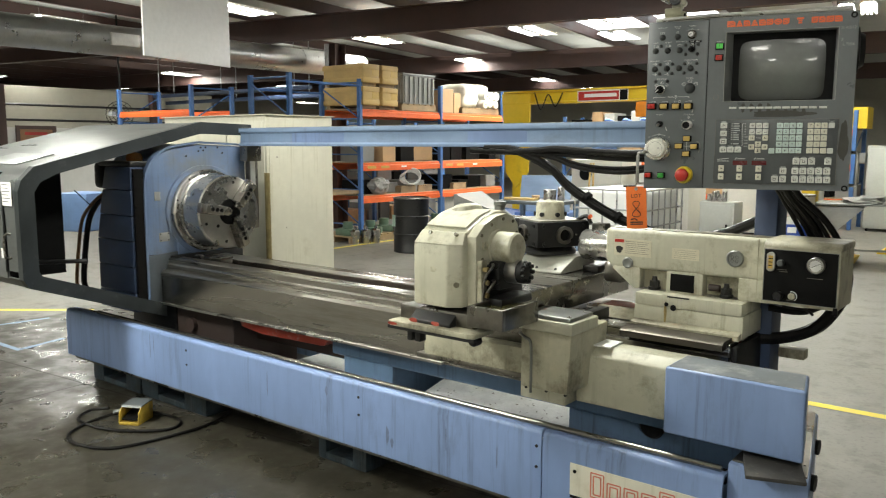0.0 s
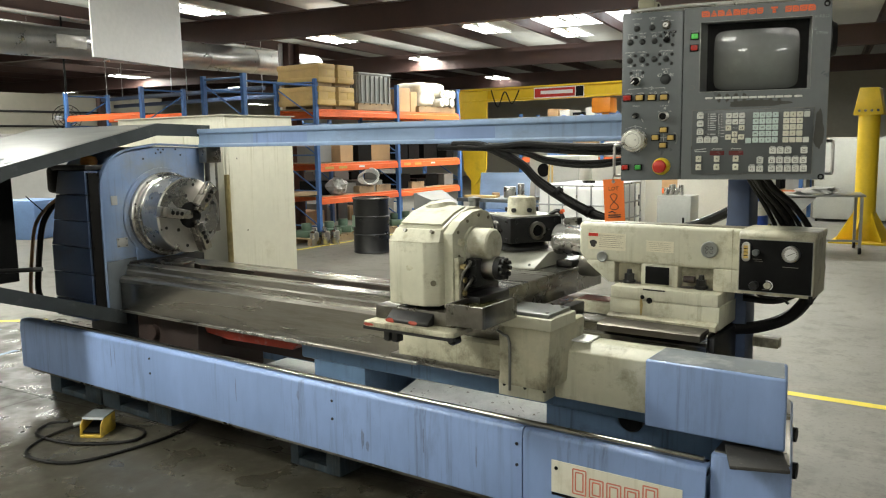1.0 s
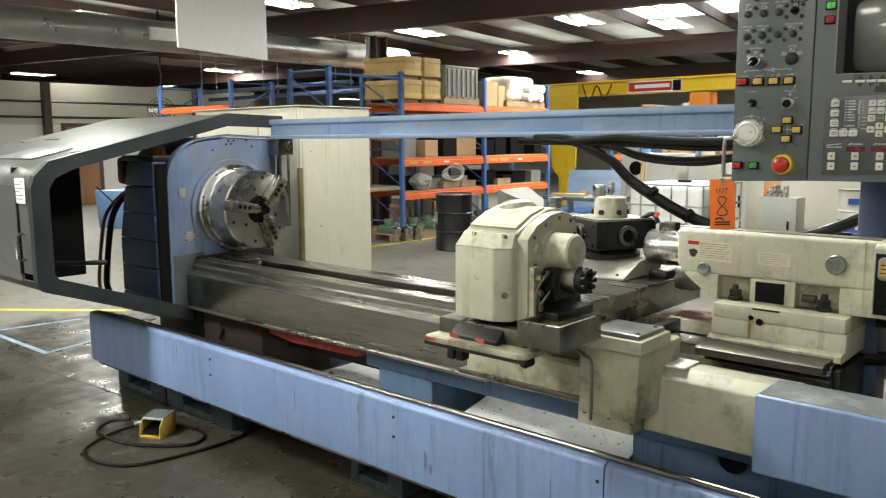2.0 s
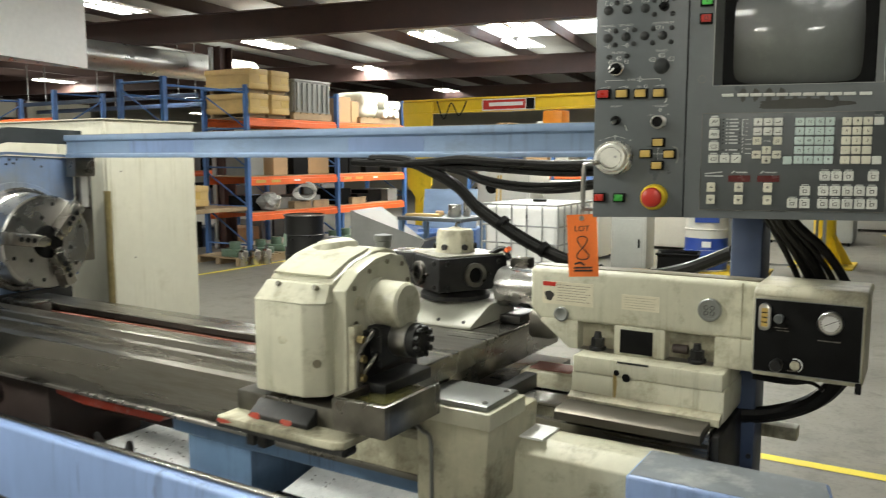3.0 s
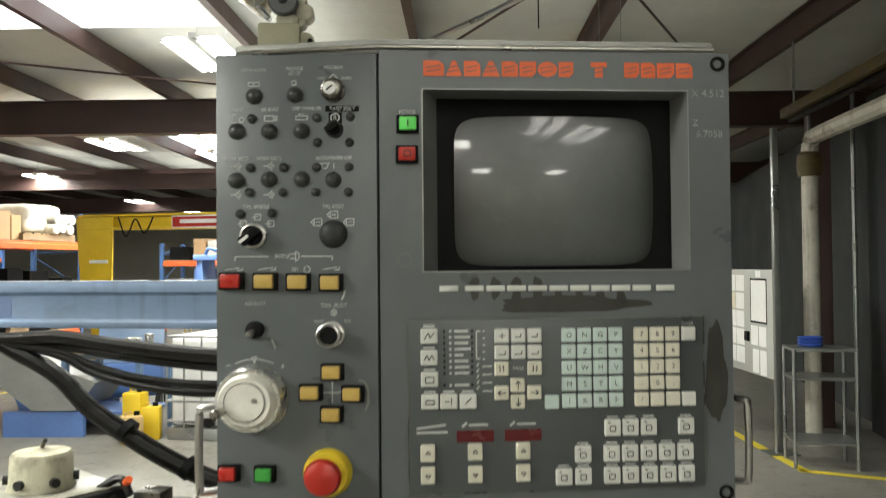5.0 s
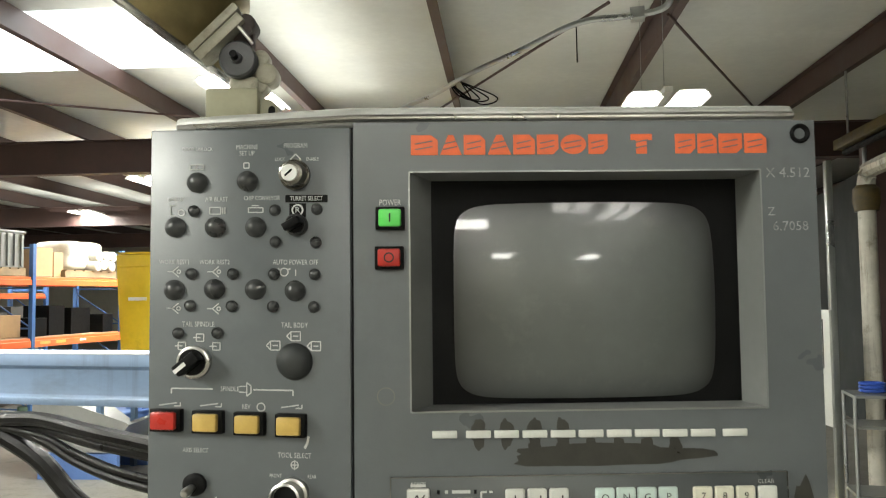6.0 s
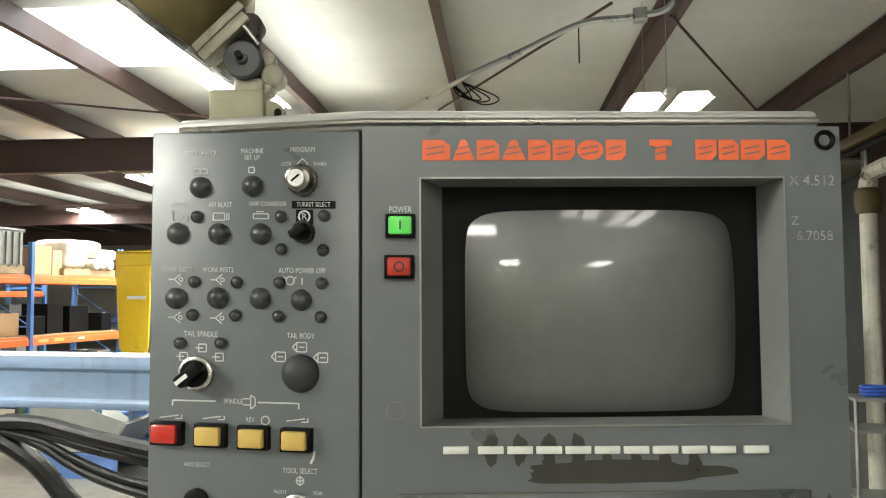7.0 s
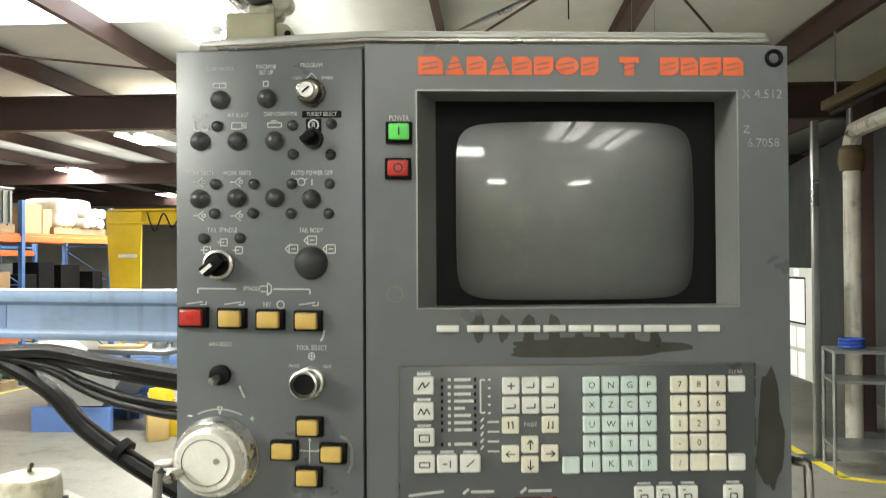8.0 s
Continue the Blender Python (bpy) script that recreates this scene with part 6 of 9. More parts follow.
# small pictograms
ICON = []
for x, z in ((-0.319, 1.9965), (-0.281, 1.9965), (-0.319, 1.9615), (-0.281, 1.9615)):
    x -= 0.007
    ICON += [(x - 0.005, z, x, z), (x, z, x + 0.006, z + 0.005), (x, z, x + 0.006, z - 0.005)] + ring(x + 0.006, z, 0.0018, 8)
for x, z in ((-0.2295, 1.9275), (-0.21, 1.9365), (-0.1905, 1.9275)):
    ICON += [(x - 0.007, z, x - 0.003, z + 0.004), (x - 0.007, z, x - 0.003, z - 0.004)] + rect(x - 0.003, x + 0.006, z - 0.0042, z + 0.0042) + [(x - 0.001, z, x + 0.004, z)]
for x, z in ((-0.319, 1.926), (-0.302, 1.934), (-0.2865, 1.926)):
    ICON += rect(x - 0.001, x + 0.006, z - 0.0035, z + 0.0035) + [(x - 0.001, z, x + 0.003, z), (x - 0.004, z, x - 0.001, z)]
ICON += rect(-0.291, -0.2805, 2.0515, 2.0580) + [(-0.2785, 2.0515, -0.2785, 2.0580), (-0.2765, 2.0515, -0.2765, 2.0580)]
ICON += rect(-0.254, -0.240, 2.053, 2.0575) + [(-0.251, 2.0595, -0.244, 2.0595)]
ICON += [(-0.3285, 2.050, -0.3285, 2.060), (-0.3285, 2.060, -0.3235, 2.060), (-0.3285, 2.050, -0.3235, 2.050)] + ring(-0.318, 2.053, 0.003, 10)
ICON += [(-0.2085, 2.1085, -0.2035, 2.1035), (-0.2035, 2.1035, -0.2085, 2.0985), (-0.2085, 2.0985, -0.2135, 2.1035), (-0.2135, 2.1035, -0.2085, 2.1085)]
ICON += rect(-0.310, -0.297, 2.0945, 2.0990) + [(-0.3035, 2.0945, -0.3035, 2.0990)] + rect(-0.2585, -0.2535, 2.0955, 2.1005)
ICON += ring(-0.2195, 1.9965, 0.0038, 12) + [(-0.2255, 2.000, -0.2235, 1.9985), (-0.2135, 2.000, -0.2155, 1.9985), (-0.2085, 1.993, -0.2085, 1.999)]
ICON += ring(-0.2415, 1.870, 0.0038, 12) + ring(-0.2095, 1.8175, 0.0035, 10) + [(-0.2095, 1.822, -0.2095, 1.813), (-0.2135, 1.8175, -0.2055, 1.8175)]
ICON += [(-0.262, 1.8890, -0.255, 1.8890), (-0.262, 1.8835, -0.255, 1.8835), (-0.255, 1.8800, -0.255, 1.8925), (-0.255, 1.8925, -0.251, 1.8895), (-0.251, 1.8895, -0.251, 1.8830), (-0.251, 1.8830, -0.255, 1.8800)]
for x in (-0.3275, -0.289, -0.2125):
    ICON += [(x - 0.010, 1.8700, x - 0.002, 1.8712), (x - 0.002, 1.8712, x + 0.007, 1.8725), (x + 0.004, 1.8695, x + 0.010, 1.8695), (x + 0.010, 1.8695, x + 0.010, 1.8730)]
ICON += [(-0.212, 1.7085, -0.212, 1.7335), (-0.2225, 1.7205, -0.2010, 1.7205), (-0.212, 1.7335, -0.2135, 1.7310), (-0.212, 1.7335, -0.2105, 1.7310), (-0.2225, 1.7205, -0.2200, 1.7220), (-0.2010, 1.7205, -0.2035, 1.7220)]
a_ = arc(-0.304, 1.714, 0.0475, 62, 118, 8)
ICON += [(*p, *q) for p, q in zip(a_, a_[1:])] + [(-0.304, 1.7565, -0.3015, 1.764), (-0.3015, 1.764, -0.3065, 1.764), (-0.3065, 1.764, -0.304, 1.7565)] + [(-0.3365, 1.754, -0.3315, 1.754), (-0.2735, 1.7525, -0.2685, 1.7525), (-0.271, 1.755, -0.271, 1.750)]
tagged(part("pictogram_print", strokes([(a, b + Z, c, d + Z) for a, b, c, d in ICON], 0.0011), PRINT, con), "white printed pictograms on the grey panel", kind="stuff")
part("turret_pictogram", join(B((-0.2145, -0.1985, -0.0008, -0.0002, 2.0485 + Z, 2.0615 + Z))), BLACK, con)
part("turret_mark", join(strokes([(a, b + Z, c, d + Z) for a, b, c, d in ring(-0.2065, 2.055, 0.0052, 10)], 0.0016, -0.0012), words("R", 0.008, -0.2065, -0.0012, 2.055 + Z)), PRINT, con, flat=True)
part("scuff", strokes([(-0.196, 1.8440 + Z, -0.1975, 1.8375 + Z), (-0.1975, 1.8375 + Z, -0.200, 1.833 + Z)], 0.0022), PRINT, con)
part("scuff", strokes([(-0.284, 1.786 + Z, -0.279, 1.774 + Z)], 0.0022), PRINT, con)
part("scuff", strokes([(-0.180, 1.736 + Z, -0.172, 1.733 + Z), (-0.172, 1.733 + Z, -0.168, 1.724 + Z), (-0.168, 1.724 + Z, -0.168, 1.708 + Z), (-0.168, 1.708 + Z, -0.172, 1.699 + Z)], 0.003), GREY_SHEET, con)
# chalk notes beside the screen
CHALK = mat("faint chalk", (0.29, 0.30, 0.30), 0.8, var=0.4, scale=120)
for line, size, x, z in (("X 4.512", 0.0135, 0.261, 2.087), ("Z", 0.0115, 0.244, 2.050), ("6.7058", 0.0128, 0.262, 2.036)):
    part("chalk_note", words(line, size, x, -0.0008, z + Z), CHALK, con, "faint handwritten chalk offset", flat=True)
# keypad
PADY = -0.0025
pad = part("keypad", B((-0.120, 0.250, PADY, 0.0005, 1.596 + Z, 1.8075 + Z), bevel=0.001), CONSOLE_PAD, con, "dark membrane keypad plate")
part("pad_edge", strokes(rect(-0.1195, 0.2495, 1.5965 + Z, 1.807 + Z), 0.0009, PADY - 0.0003), STEEL_OILY, pad)


def key(x, z, material, s="", w=0.0178, h=0.0172, size=0.0092):
    k = part("key", B((x - w / 2, x + w / 2, PADY - 0.004, PADY + 0.001, z + Z - h / 2, z + Z + h / 2), bevel=0.0014, seg=1), material, pad)
    if s:
        part("legend", words(s, size, x, PADY - 0.0044, z + Z), INK, k, flat=True)
    return k


def mark(k, lines):
    part("legend", strokes([(a, b + Z, c, d + Z) for a, b, c, d in lines], 0.0013, PADY - 0.0045), INK, k)


ROWS_Z = (1.787, 1.767, 1.747, 1.727, 1.7065)
for r, row in enumerate(("ONGP", "XZCY", "UWHV", "MSTL", "IKRF")):
    for c, s in enumerate(row):
        key(0.078 + 0.0196 * c, ROWS_Z[r] - 0.0004, KEY_GREEN, s)
for r, row in enumerate(("789", "456", "123", "-0.", "/  ")):
    for c, s in enumerate(row):
        key(0.169 + 0.020 * c, ROWS_Z[r] - 0.0006, KEY_CREAM, s.strip())
key(0.2295, 1.7862, KEY_WHITE), key(0.229, 1.7055, KEY_WHITE), key(0.0565, 1.7050, KEY_GREEN)
for x in (-0.005, 0.0153, 0.0355):
    k = key(x, 1.787, KEY_WHITE)
    mark(k, [(x - 0.004, 1.787, x + 0.004, 1.787), (x, 1.7835, x, 1.7905)] if x < 0 else [(x - 0.0045, 1.7855, x + 0.003, 1.7855), (x + 0.003, 1.7855, x + 0.003, 1.790)])
    k = key(x, 1.7668, KEY_WHITE)
    mark(k, [(x - 0.005, 1.7645, x + 0.004, 1.7645), (x + 0.004, 1.7645, x + 0.004, 1.769)])
for x, s in ((-0.0055, 1), (0.0355, -1)):
    k = key(x, 1.7468, KEY_CREAM)
    mark(k, [(x + d, 1.7435, x + d, 1.7505) for d in (-0.0022, 0.0022)] + [(x + d - 0.0016, 1.747 + s * 0.0022, x + d, 1.747 + s * 0.0038) for d in (-0.0022, 0.0022)])
part("legend", words("PAGE", 0.0058, 0.0153, PADY - 0.0005, 1.7468 + Z), PRINT, pad, flat=True)
for x, z, dx, dz in ((-0.0058, 1.7175, -1, 0), (0.0143, 1.7268, 0, 1), (0.0143, 1.7065, 0, -1), (0.0348, 1.7175, 1, 0)):
    k = key(x, z, KEY_CREAM)
    mark(k, [(x - dx * 0.005, z - dz * 0.005, x + dx * 0.005, z + dz * 0.005), (x + dx * 0.005, z + dz * 0.005, x + dx * 0.001 + dz * 0.003, z + dz * 0.001 + dx * 0.003), (x + dx * 0.005, z + dz * 0.005, x + dx * 0.001 - dz * 0.003, z + dz * 0.001 - dx * 0.003)])
for i, (x, z) in enumerate(((-0.094, 1.788), (-0.094, 1.762), (-0.0937, 1.7355), (-0.0935, 1.7085), (-0.0705, 1.7085), (-0.047, 1.7083))):
    k = key(x, z, KEY_WHITE, w=0.021, h=0.0185)
    mark(k, ([(x - 0.006, z - 0.004, x - 0.001, z + 0.004), (x - 0.001, z + 0.004, x + 0.001, z - 0.002), (x + 0.001, z - 0.002, x + 0.006, z + 0.004)], [(x - 0.006 + 0.003 * q, z + (0.003 if q % 2 else -0.003), x - 0.003 + 0.003 * q, z + (-0.003 if q % 2 else 0.003)) for q in range(4)],
             rect(x - 0.005, x + 0.005, z - 0.004, z + 0.003), rect(x - 0.005, x + 0.005, z - 0.003, z + 0.002), [(x - 0.005, z, x, z), (x + 0.003, z - 0.004, x + 0.003, z + 0.004)], [(x - 0.004, z - 0.003, x + 0.004, z + 0.004)])[i])
    part("legend_bar", strokes([(x - 0.007, z + 0.0116 + Z, x + 0.007, z + 0.0116 + Z)], 0.0026, PADY - 0.0005), PRINT, pad)
# rows of status lamps and their unreadable captions
for r in range(9):
    z = 1.7935 - 0.0073 * r + Z - (0.0073 if r == 8 else 0)
    w = (0.017, 0.019, 0.017, 0.020, 0.011, 0.017, 0.018, 0.018, 0.018)[r]
    part("status_caption", strokes([(-0.063, z, -0.063 + w, z), (-0.0695, z, -0.0665, z)], 0.0030, PADY - 0.0005), PRINT, pad)
    for x in (-0.0755, -0.0415):
        part("status_lamp", B((x - 0.0012, x + 0.0012, PADY - 0.0012, PADY, z - 0.0018, z + 0.0018)), BLACK, pad)
part("axis_bracket", strokes([(-0.036, 1.7595 + Z, -0.036, 1.793 + Z), (-0.036, 1.793 + Z, -0.031, 1.793 + Z), (-0.036, 1.7595 + Z, -0.031, 1.7595 + Z)] + [(-0.0285, 1.793 + Z - 0.0085 * q, -0.0255, 1.793 + Z - 0.0085 * q) for q in range(5)]
                             + [(-0.036, 1.750 + Z - 0.007 * q, -0.033, 1.754 + Z - 0.007 * q) for q in range(5)] + [(-0.029, 1.750 + Z - 0.010 * q, -0.017, 1.750 + Z - 0.010 * q) for q in range(4)], 0.0018, PADY - 0.0005), PRINT, pad)
for x in (-0.0385, 0.0205):
    part("display_window", B((x - 0.0225, x + 0.0225, PADY - 0.0015, PADY, 1.6585 + Z, 1.6725 + Z)), DARK_RED, pad, "dark red digital display window")
    part("legend_bar", strokes([(x - 0.008, 1.679 + Z, x + 0.016, 1.679 + Z), (x - 0.016, 1.677 + Z, x - 0.010, 1.682 + Z)], 0.0028, PADY - 0.0005), PRINT, pad)
part("legend_bar", strokes([(-0.110, 1.676 + Z, -0.074, 1.680 + Z), (-0.110, 1.671 + Z, -0.072, 1.671 + Z)], 0.0026, PADY - 0.0005), PRINT, pad)
for x in (-0.0965, -0.039, 0.020):
    for z, s in ((1.6465, 1), (1.6195, -1)):
        k = key(x, z, KEY_CREAM, h=0.0205)
        mark(k, [(x - 0.003, z - s * 0.001, x, z + s * 0.003), (x + 0.003, z - s * 0.001, x, z + s * 0.003), (x - 0.003, z - s * 0.001, x + 0.003, z - s * 0.001)])
for z, xs in ((1.672, (0.132, 0.1545, 0.1775, 0.225)), (1.6405, (0.0945, 0.1305, 0.1535, 0.177, 0.200, 0.2235)), (1.6135, (0.0705, 0.0947, 0.1305, 0.154, 0.178, 0.2015, 0.225))):
    for x in xs:
        k = key(x, z, KEY_WHITE, w=0.0205, h=0.0205)
        mark(k, rect(x - 0.004, x + 0.003, z - 0.004, z + 0.002) + [(x - 0.0065, z + 0.0065, x - 0.003, z + 0.0065)])
        part("legend_bar", strokes([(x - 0.007, z + 0.0128 + Z, x + 0.007, z + 0.0128 + Z)], 0.0022, PADY - 0.0005), PRINT, pad)
for s, x, z in (("RESET", -0.094, 1.8005), ("CLEAR", 0.229, 1.7985)):
    part("legend", words(s, 0.0052, x, PADY - 0.0006, z + Z), PRINT, pad, flat=True)
# chrome grab handles on both sides
for x, s in ((-0.347, -1), (0.286, 1)):
    part("grab_handle", T([(x, 0.03, 1.700 + Z), (x + s * 0.019, 0.012, 1.700 + Z), (x + s * 0.024, 0.008, 1.692 + Z), (x + s * 0.024, 0.008, 1.607 + Z), (x + s * 0.019, 0.012, 1.597 + Z), (x, 0.03, 1.597 + Z)], 0.0048, rounds=3), STEEL_BRIGHT, con, "bent chrome grab handle")
part("swivel_boss", L([(0.0, 0.075), (0.012, 0.075), (0.014, 0.06), (0.03, 0.05), (0.03, 0.0)], (0.288, 0.14, 2.03 + Z), (1, 0, 0), 32), BLACK_IRON, con)
part("bracket", B((-0.16, -0.04, 0.24, 0.36, 0.02, 0.22), bevel=0.006), BLUE_DARK, con)

# the switch plate is hinged at the seam and falls back at its free edge
HINGE, FALL = -0.154, radians(13)


def on_switch_plate(x, y, z):
    """A point of the flat layout, laid onto the hinged plate."""
    s = HINGE - x
    s, z = s * (1 + 0.4 * s), z + 0.15 * s * (z - Z - 1.85)
    return (HINGE - s * math.cos(FALL) + y * math.sin(FALL), s * math.sin(FALL) + y * math.cos(FALL), z)


for ob in con.children_recursive:
    xs = [v.co.x for v in ob.data.vertices]
    if max(xs) < HINGE - 0.0005 and ob.name.split(".")[0] not in ("case", "left_plate"):
        for v in ob.data.vertices:
            v.co = on_switch_plate(*v.co)

# lamp on the console's lid
KNOB_GREY = mat("worn grey plastic knob", (0.055, 0.058, 0.062), 0.45, var=0.15, scale=20)
lamp = thing("work_lamp", (-0.255, 0.10, 0), "old brass-coloured swivel work lamp clamped on the lid", "work lamp", local=True)
lamp.matrix_basis = con.matrix_basis @ pose(-0.277, 0.075, ZT + 0.0155)
part("lamp_foot", join(B((-0.03, 0.024, -0.02, 0.03, 0.0, 0.034), bevel=0.004), P(arc(0.03, 0.012, 0.012, -90, 90, 6) + [(0.024, 0.024), (0.024, 0.0)], "y", -0.01, 0.01)), mat("greenish grey cast foot", (0.30, 0.29, 0.20), 0.5, 0.2, var=0.15, scale=14), lamp)
CAST = mat("grimy cast clamp", (0.36, 0.345, 0.27), 0.45, 0.25, var=0.25, scale=30, dirt=(0.09, 0.08, 0.055), dirt_amount=0.4, dirt_scale=30, bump=0.15, bump_scale=120)
part("foot_slot", P(arc(0.036, 0.013, 0.0035, 0, 180, 6) + [(0.0325, 0.004), (0.0395, 0.004)], "y", -0.0108, -0.0102), BLACK, lamp)
part("neck", join(B((-0.009, 0.022, -0.008, 0.022, 0.032, 0.049), bevel=0.005), B((-0.004, 0.016, 0.0, 0.018, 0.045, 0.075), bevel=0.004)), CAST, lamp)
part("pivot_ear", join(C((0.029, -0.006, 0.052), (0.029, 0.022, 0.052), 0.0115, seg=18, bevel=0.003), C((0.022, -0.004, 0.040), (0.022, 0.02, 0.040), 0.008, seg=14, bevel=0.002), C((0.022, 0.0, 0.070), (0.022, 0.02, 0.070), 0.009, seg=14, bevel=0.002)), CAST, lamp, "grimy cast swivel ears")
part("clamp_knob", L([(0.0, 0.019), (-0.012, 0.019), (-0.014, 0.0172), (-0.0145, 0.006), (-0.02, 0.005), (-0.02, 0.0)], (0.002, -0.004, 0.064), (0, 1, 0), 28), KNOB_GREY, lamp)
part("knob_pin", C((0.001, -0.032, 0.065), (0.001, -0.020, 0.064), 0.0038, seg=10), BLACK, lamp)
part("pivot_arm", moved(B((-0.011, 0.011, -0.002, 0.016, 0.0, 0.046), bevel=0.005), Matrix.Translation((0.0, 0, 0.060)) @ Matrix.Rotation(radians(8), 4, "Y")), BROWN_IRON, lamp)
part("knuckle", join(C((0.0085, -0.012, 0.103), (0.0085, 0.018, 0.103), 0.0105, seg=18, bevel=0.003), C((0.010, -0.015, 0.094), (0.010, -0.010, 0.094), 0.006, seg=10)), BROWN_IRON, lamp)
part("knuckle_rod", T([(0.001, -0.016, 0.100), (0.008, -0.017, 0.092), (0.017, -0.014, 0.080)], 0.0018, rounds=1), STEEL_BRIGHT, lamp)
for (xa, za), (xb, zb), hw in (((-0.0455, 0.0735), (0.001, 0.1195), 0.0048), ((-0.0385, 0.0655), (0.0055, 0.1085), 0.0058)):
    run = math.hypot(xb - xa, zb - za)
    part("yoke_bar", moved(B((0, run, -0.020, 0.014, -hw, hw), bevel=0.0022), Matrix.Translation((xa, 0, za)) @ Matrix.Rotation(-math.atan2(zb - za, xb - xa), 4, "Y")), CAST, lamp)
part("yoke", moved(B((0.004, 0.058, -0.012, 0.012, -0.004, 0.004)), Matrix.Translation((-0.0425, 0, 0.069)) @ Matrix.Rotation(radians(-44.5), 4, "Y")), BLACK_IRON, lamp)
ax_ = Vector((-0.63, 0.10, -0.78)).normalized()
BOWL = Vector((-0.120, 0.05, 0.138)) - ax_ * 0.036
part("reflector", L([(-0.125, 0.03), (-0.123, 0.045), (-0.09, 0.056), (-0.04, 0.090), (0.0, 0.108), (0.03, 0.117), (0.036, 0.122), (0.036, 0.117), (0.03, 0.112), (0.0, 0.103), (-0.04, 0.085), (-0.085, 0.05)], BOWL, ax_, 44), BRASS, lamp, "tarnished brass lamp reflector")
side = ax_.orthogonal().normalized()
part("reflector_rim", T([BOWL + ax_ * 0.036 + 0.1195 * (math.cos(a) * side + math.sin(a) * ax_.cross(side)) for a in [2 * math.pi * k / 32 for k in range(32)]], 0.0045, seg=8, rounds=1, closed=True), STEEL_BRIGHT, lamp)

# auction tag on its wire
tag = thing("lot_tag", (0, 0, 0), "orange card lot tag wired to the console handle", "tag", local=True)
tag.matrix_basis = con.matrix_basis @ pose(-0.384, 0.049, 1.597 + Z - 0.02, 0, -3, 0)
body = P([(-0.0355, -0.150), (0.0355, -0.150), (0.0355, 0.0), (-0.0355, 0.0)], "y", -0.0008, 0.0)
part("card", moved(body, Matrix.Rotation(radians(2), 4, "X")), ORANGE_TAG, tag)
part("eyelet", L([(-0.0012, 0.0032), (-0.002, 0.005), (-0.0012, 0.006)], (0, 0, -0.009), (0, 1, 0), 16), STEEL_BRIGHT, tag)
part("tie_wire", T([(0, -0.003, -0.009), (0.002, -0.006, 0.004), (0.004, 0.004, 0.017), (0.002, 0.012, 0.018), (-0.002, 0.006, 0.004), (0, 0.001, -0.009)], 0.0009, seg=6), STEEL, tag)
part("lot_word", words("LOT", 0.019, 0, -0.003, -0.034), INK, tag, "printed word in black", flat=True)
eight = [(0.013 * math.sin(2 * a) * (0.9 if math.cos(a) > 0 else 1.1), -0.003, -0.080 + 0.028 * math.cos(a)) for a in [2 * math.pi * k / 40 for k in range(40)]]
part("lot_number", T(eight, 0.0014, seg=6, rounds=1, closed=True), INK, tag, "hand-drawn figure eight in marker")
part("print_bar", strokes([(-0.02, -0.118, -0.006, -0.114), (-0.006, -0.114, 0.004, -0.121), (-0.022, -0.127, 0.022, -0.127), (-0.022, -0.134, 0.022, -0.134)], 0.0045, -0.005), INK, tag)


# ---- floor marks ----
def floor_line(name, a, b, w, material, label):
    a, b = Vector((*a, 0)), Vector((*b, 0))
    d = (b - a).normalized() * w / 2
    n = Vector((-d.y, d.x, 0))
    bm = bmesh.new()
    vs = [bm.verts.new((q.x, q.y, 0.003)) for q in (a - n, b - n, b + n, a + n)]
    bm.faces.new(vs)
    bmesh.ops.recalc_face_normals(bm, faces=bm.faces)
    bm.faces.ensure_lookup_table()
    if bm.faces[0].normal.z < 0:
        bmesh.ops.reverse_faces(bm, faces=bm.faces)
    return structure(name, bm, material, label, "floor marking")


YL = "worn yellow aisle line painted on the concrete"
floor_line("floor_line", (-3.6, 4.83), (4.5, 4.90), 0.09, LINE_YELLOW, YL)
floor_line("floor_line", (-8.95, 7.2), (-8.93, 13.9), 0.09, LINE_YELLOW, YL)
floor_line("floor_line", (1.70, 8.66), (1.05, 11.6), 0.10, LINE_YELLOW, YL)
floor_line("floor_line", (1.66, 8.68), (2.84, 8.35), 0.10, LINE_YELLOW, YL)
floor_line("floor_line", (1.05, 11.6), (-0.75, 19.9), 0.10, LINE_YELLOW, YL)
floor_line("floor_line", (-9.6, 1.6), (-7.3, 3.42), 0.09, LINE_YELLOW, YL)
floor_line("floor_line", (-7.38, 2.16), (-7.27, 2.95), 0.05, LINE_BLUE, "faded blue chalk line on the concrete")
floor_line("floor_line", (-7.32, 2.165), (-6.20, 2.19), 0.05, LINE_BLUE, "faded blue chalk line on the concrete")
floor_line("floor_line", (-6.23, 2.22), (-6.33, 2.62), 0.05, LINE_BLUE, "faded blue chalk line on the concrete")
floor_line("floor_joint", (-12.0, 1.42), (-0.4, 2.44), 0.012, JOINT, "dark saw-cut joint in the concrete")
floor_line("floor_joint", (-4.62, -3.0), (-4.86, 2.04), 0.012, JOINT, "dark saw-cut joint in the concrete")


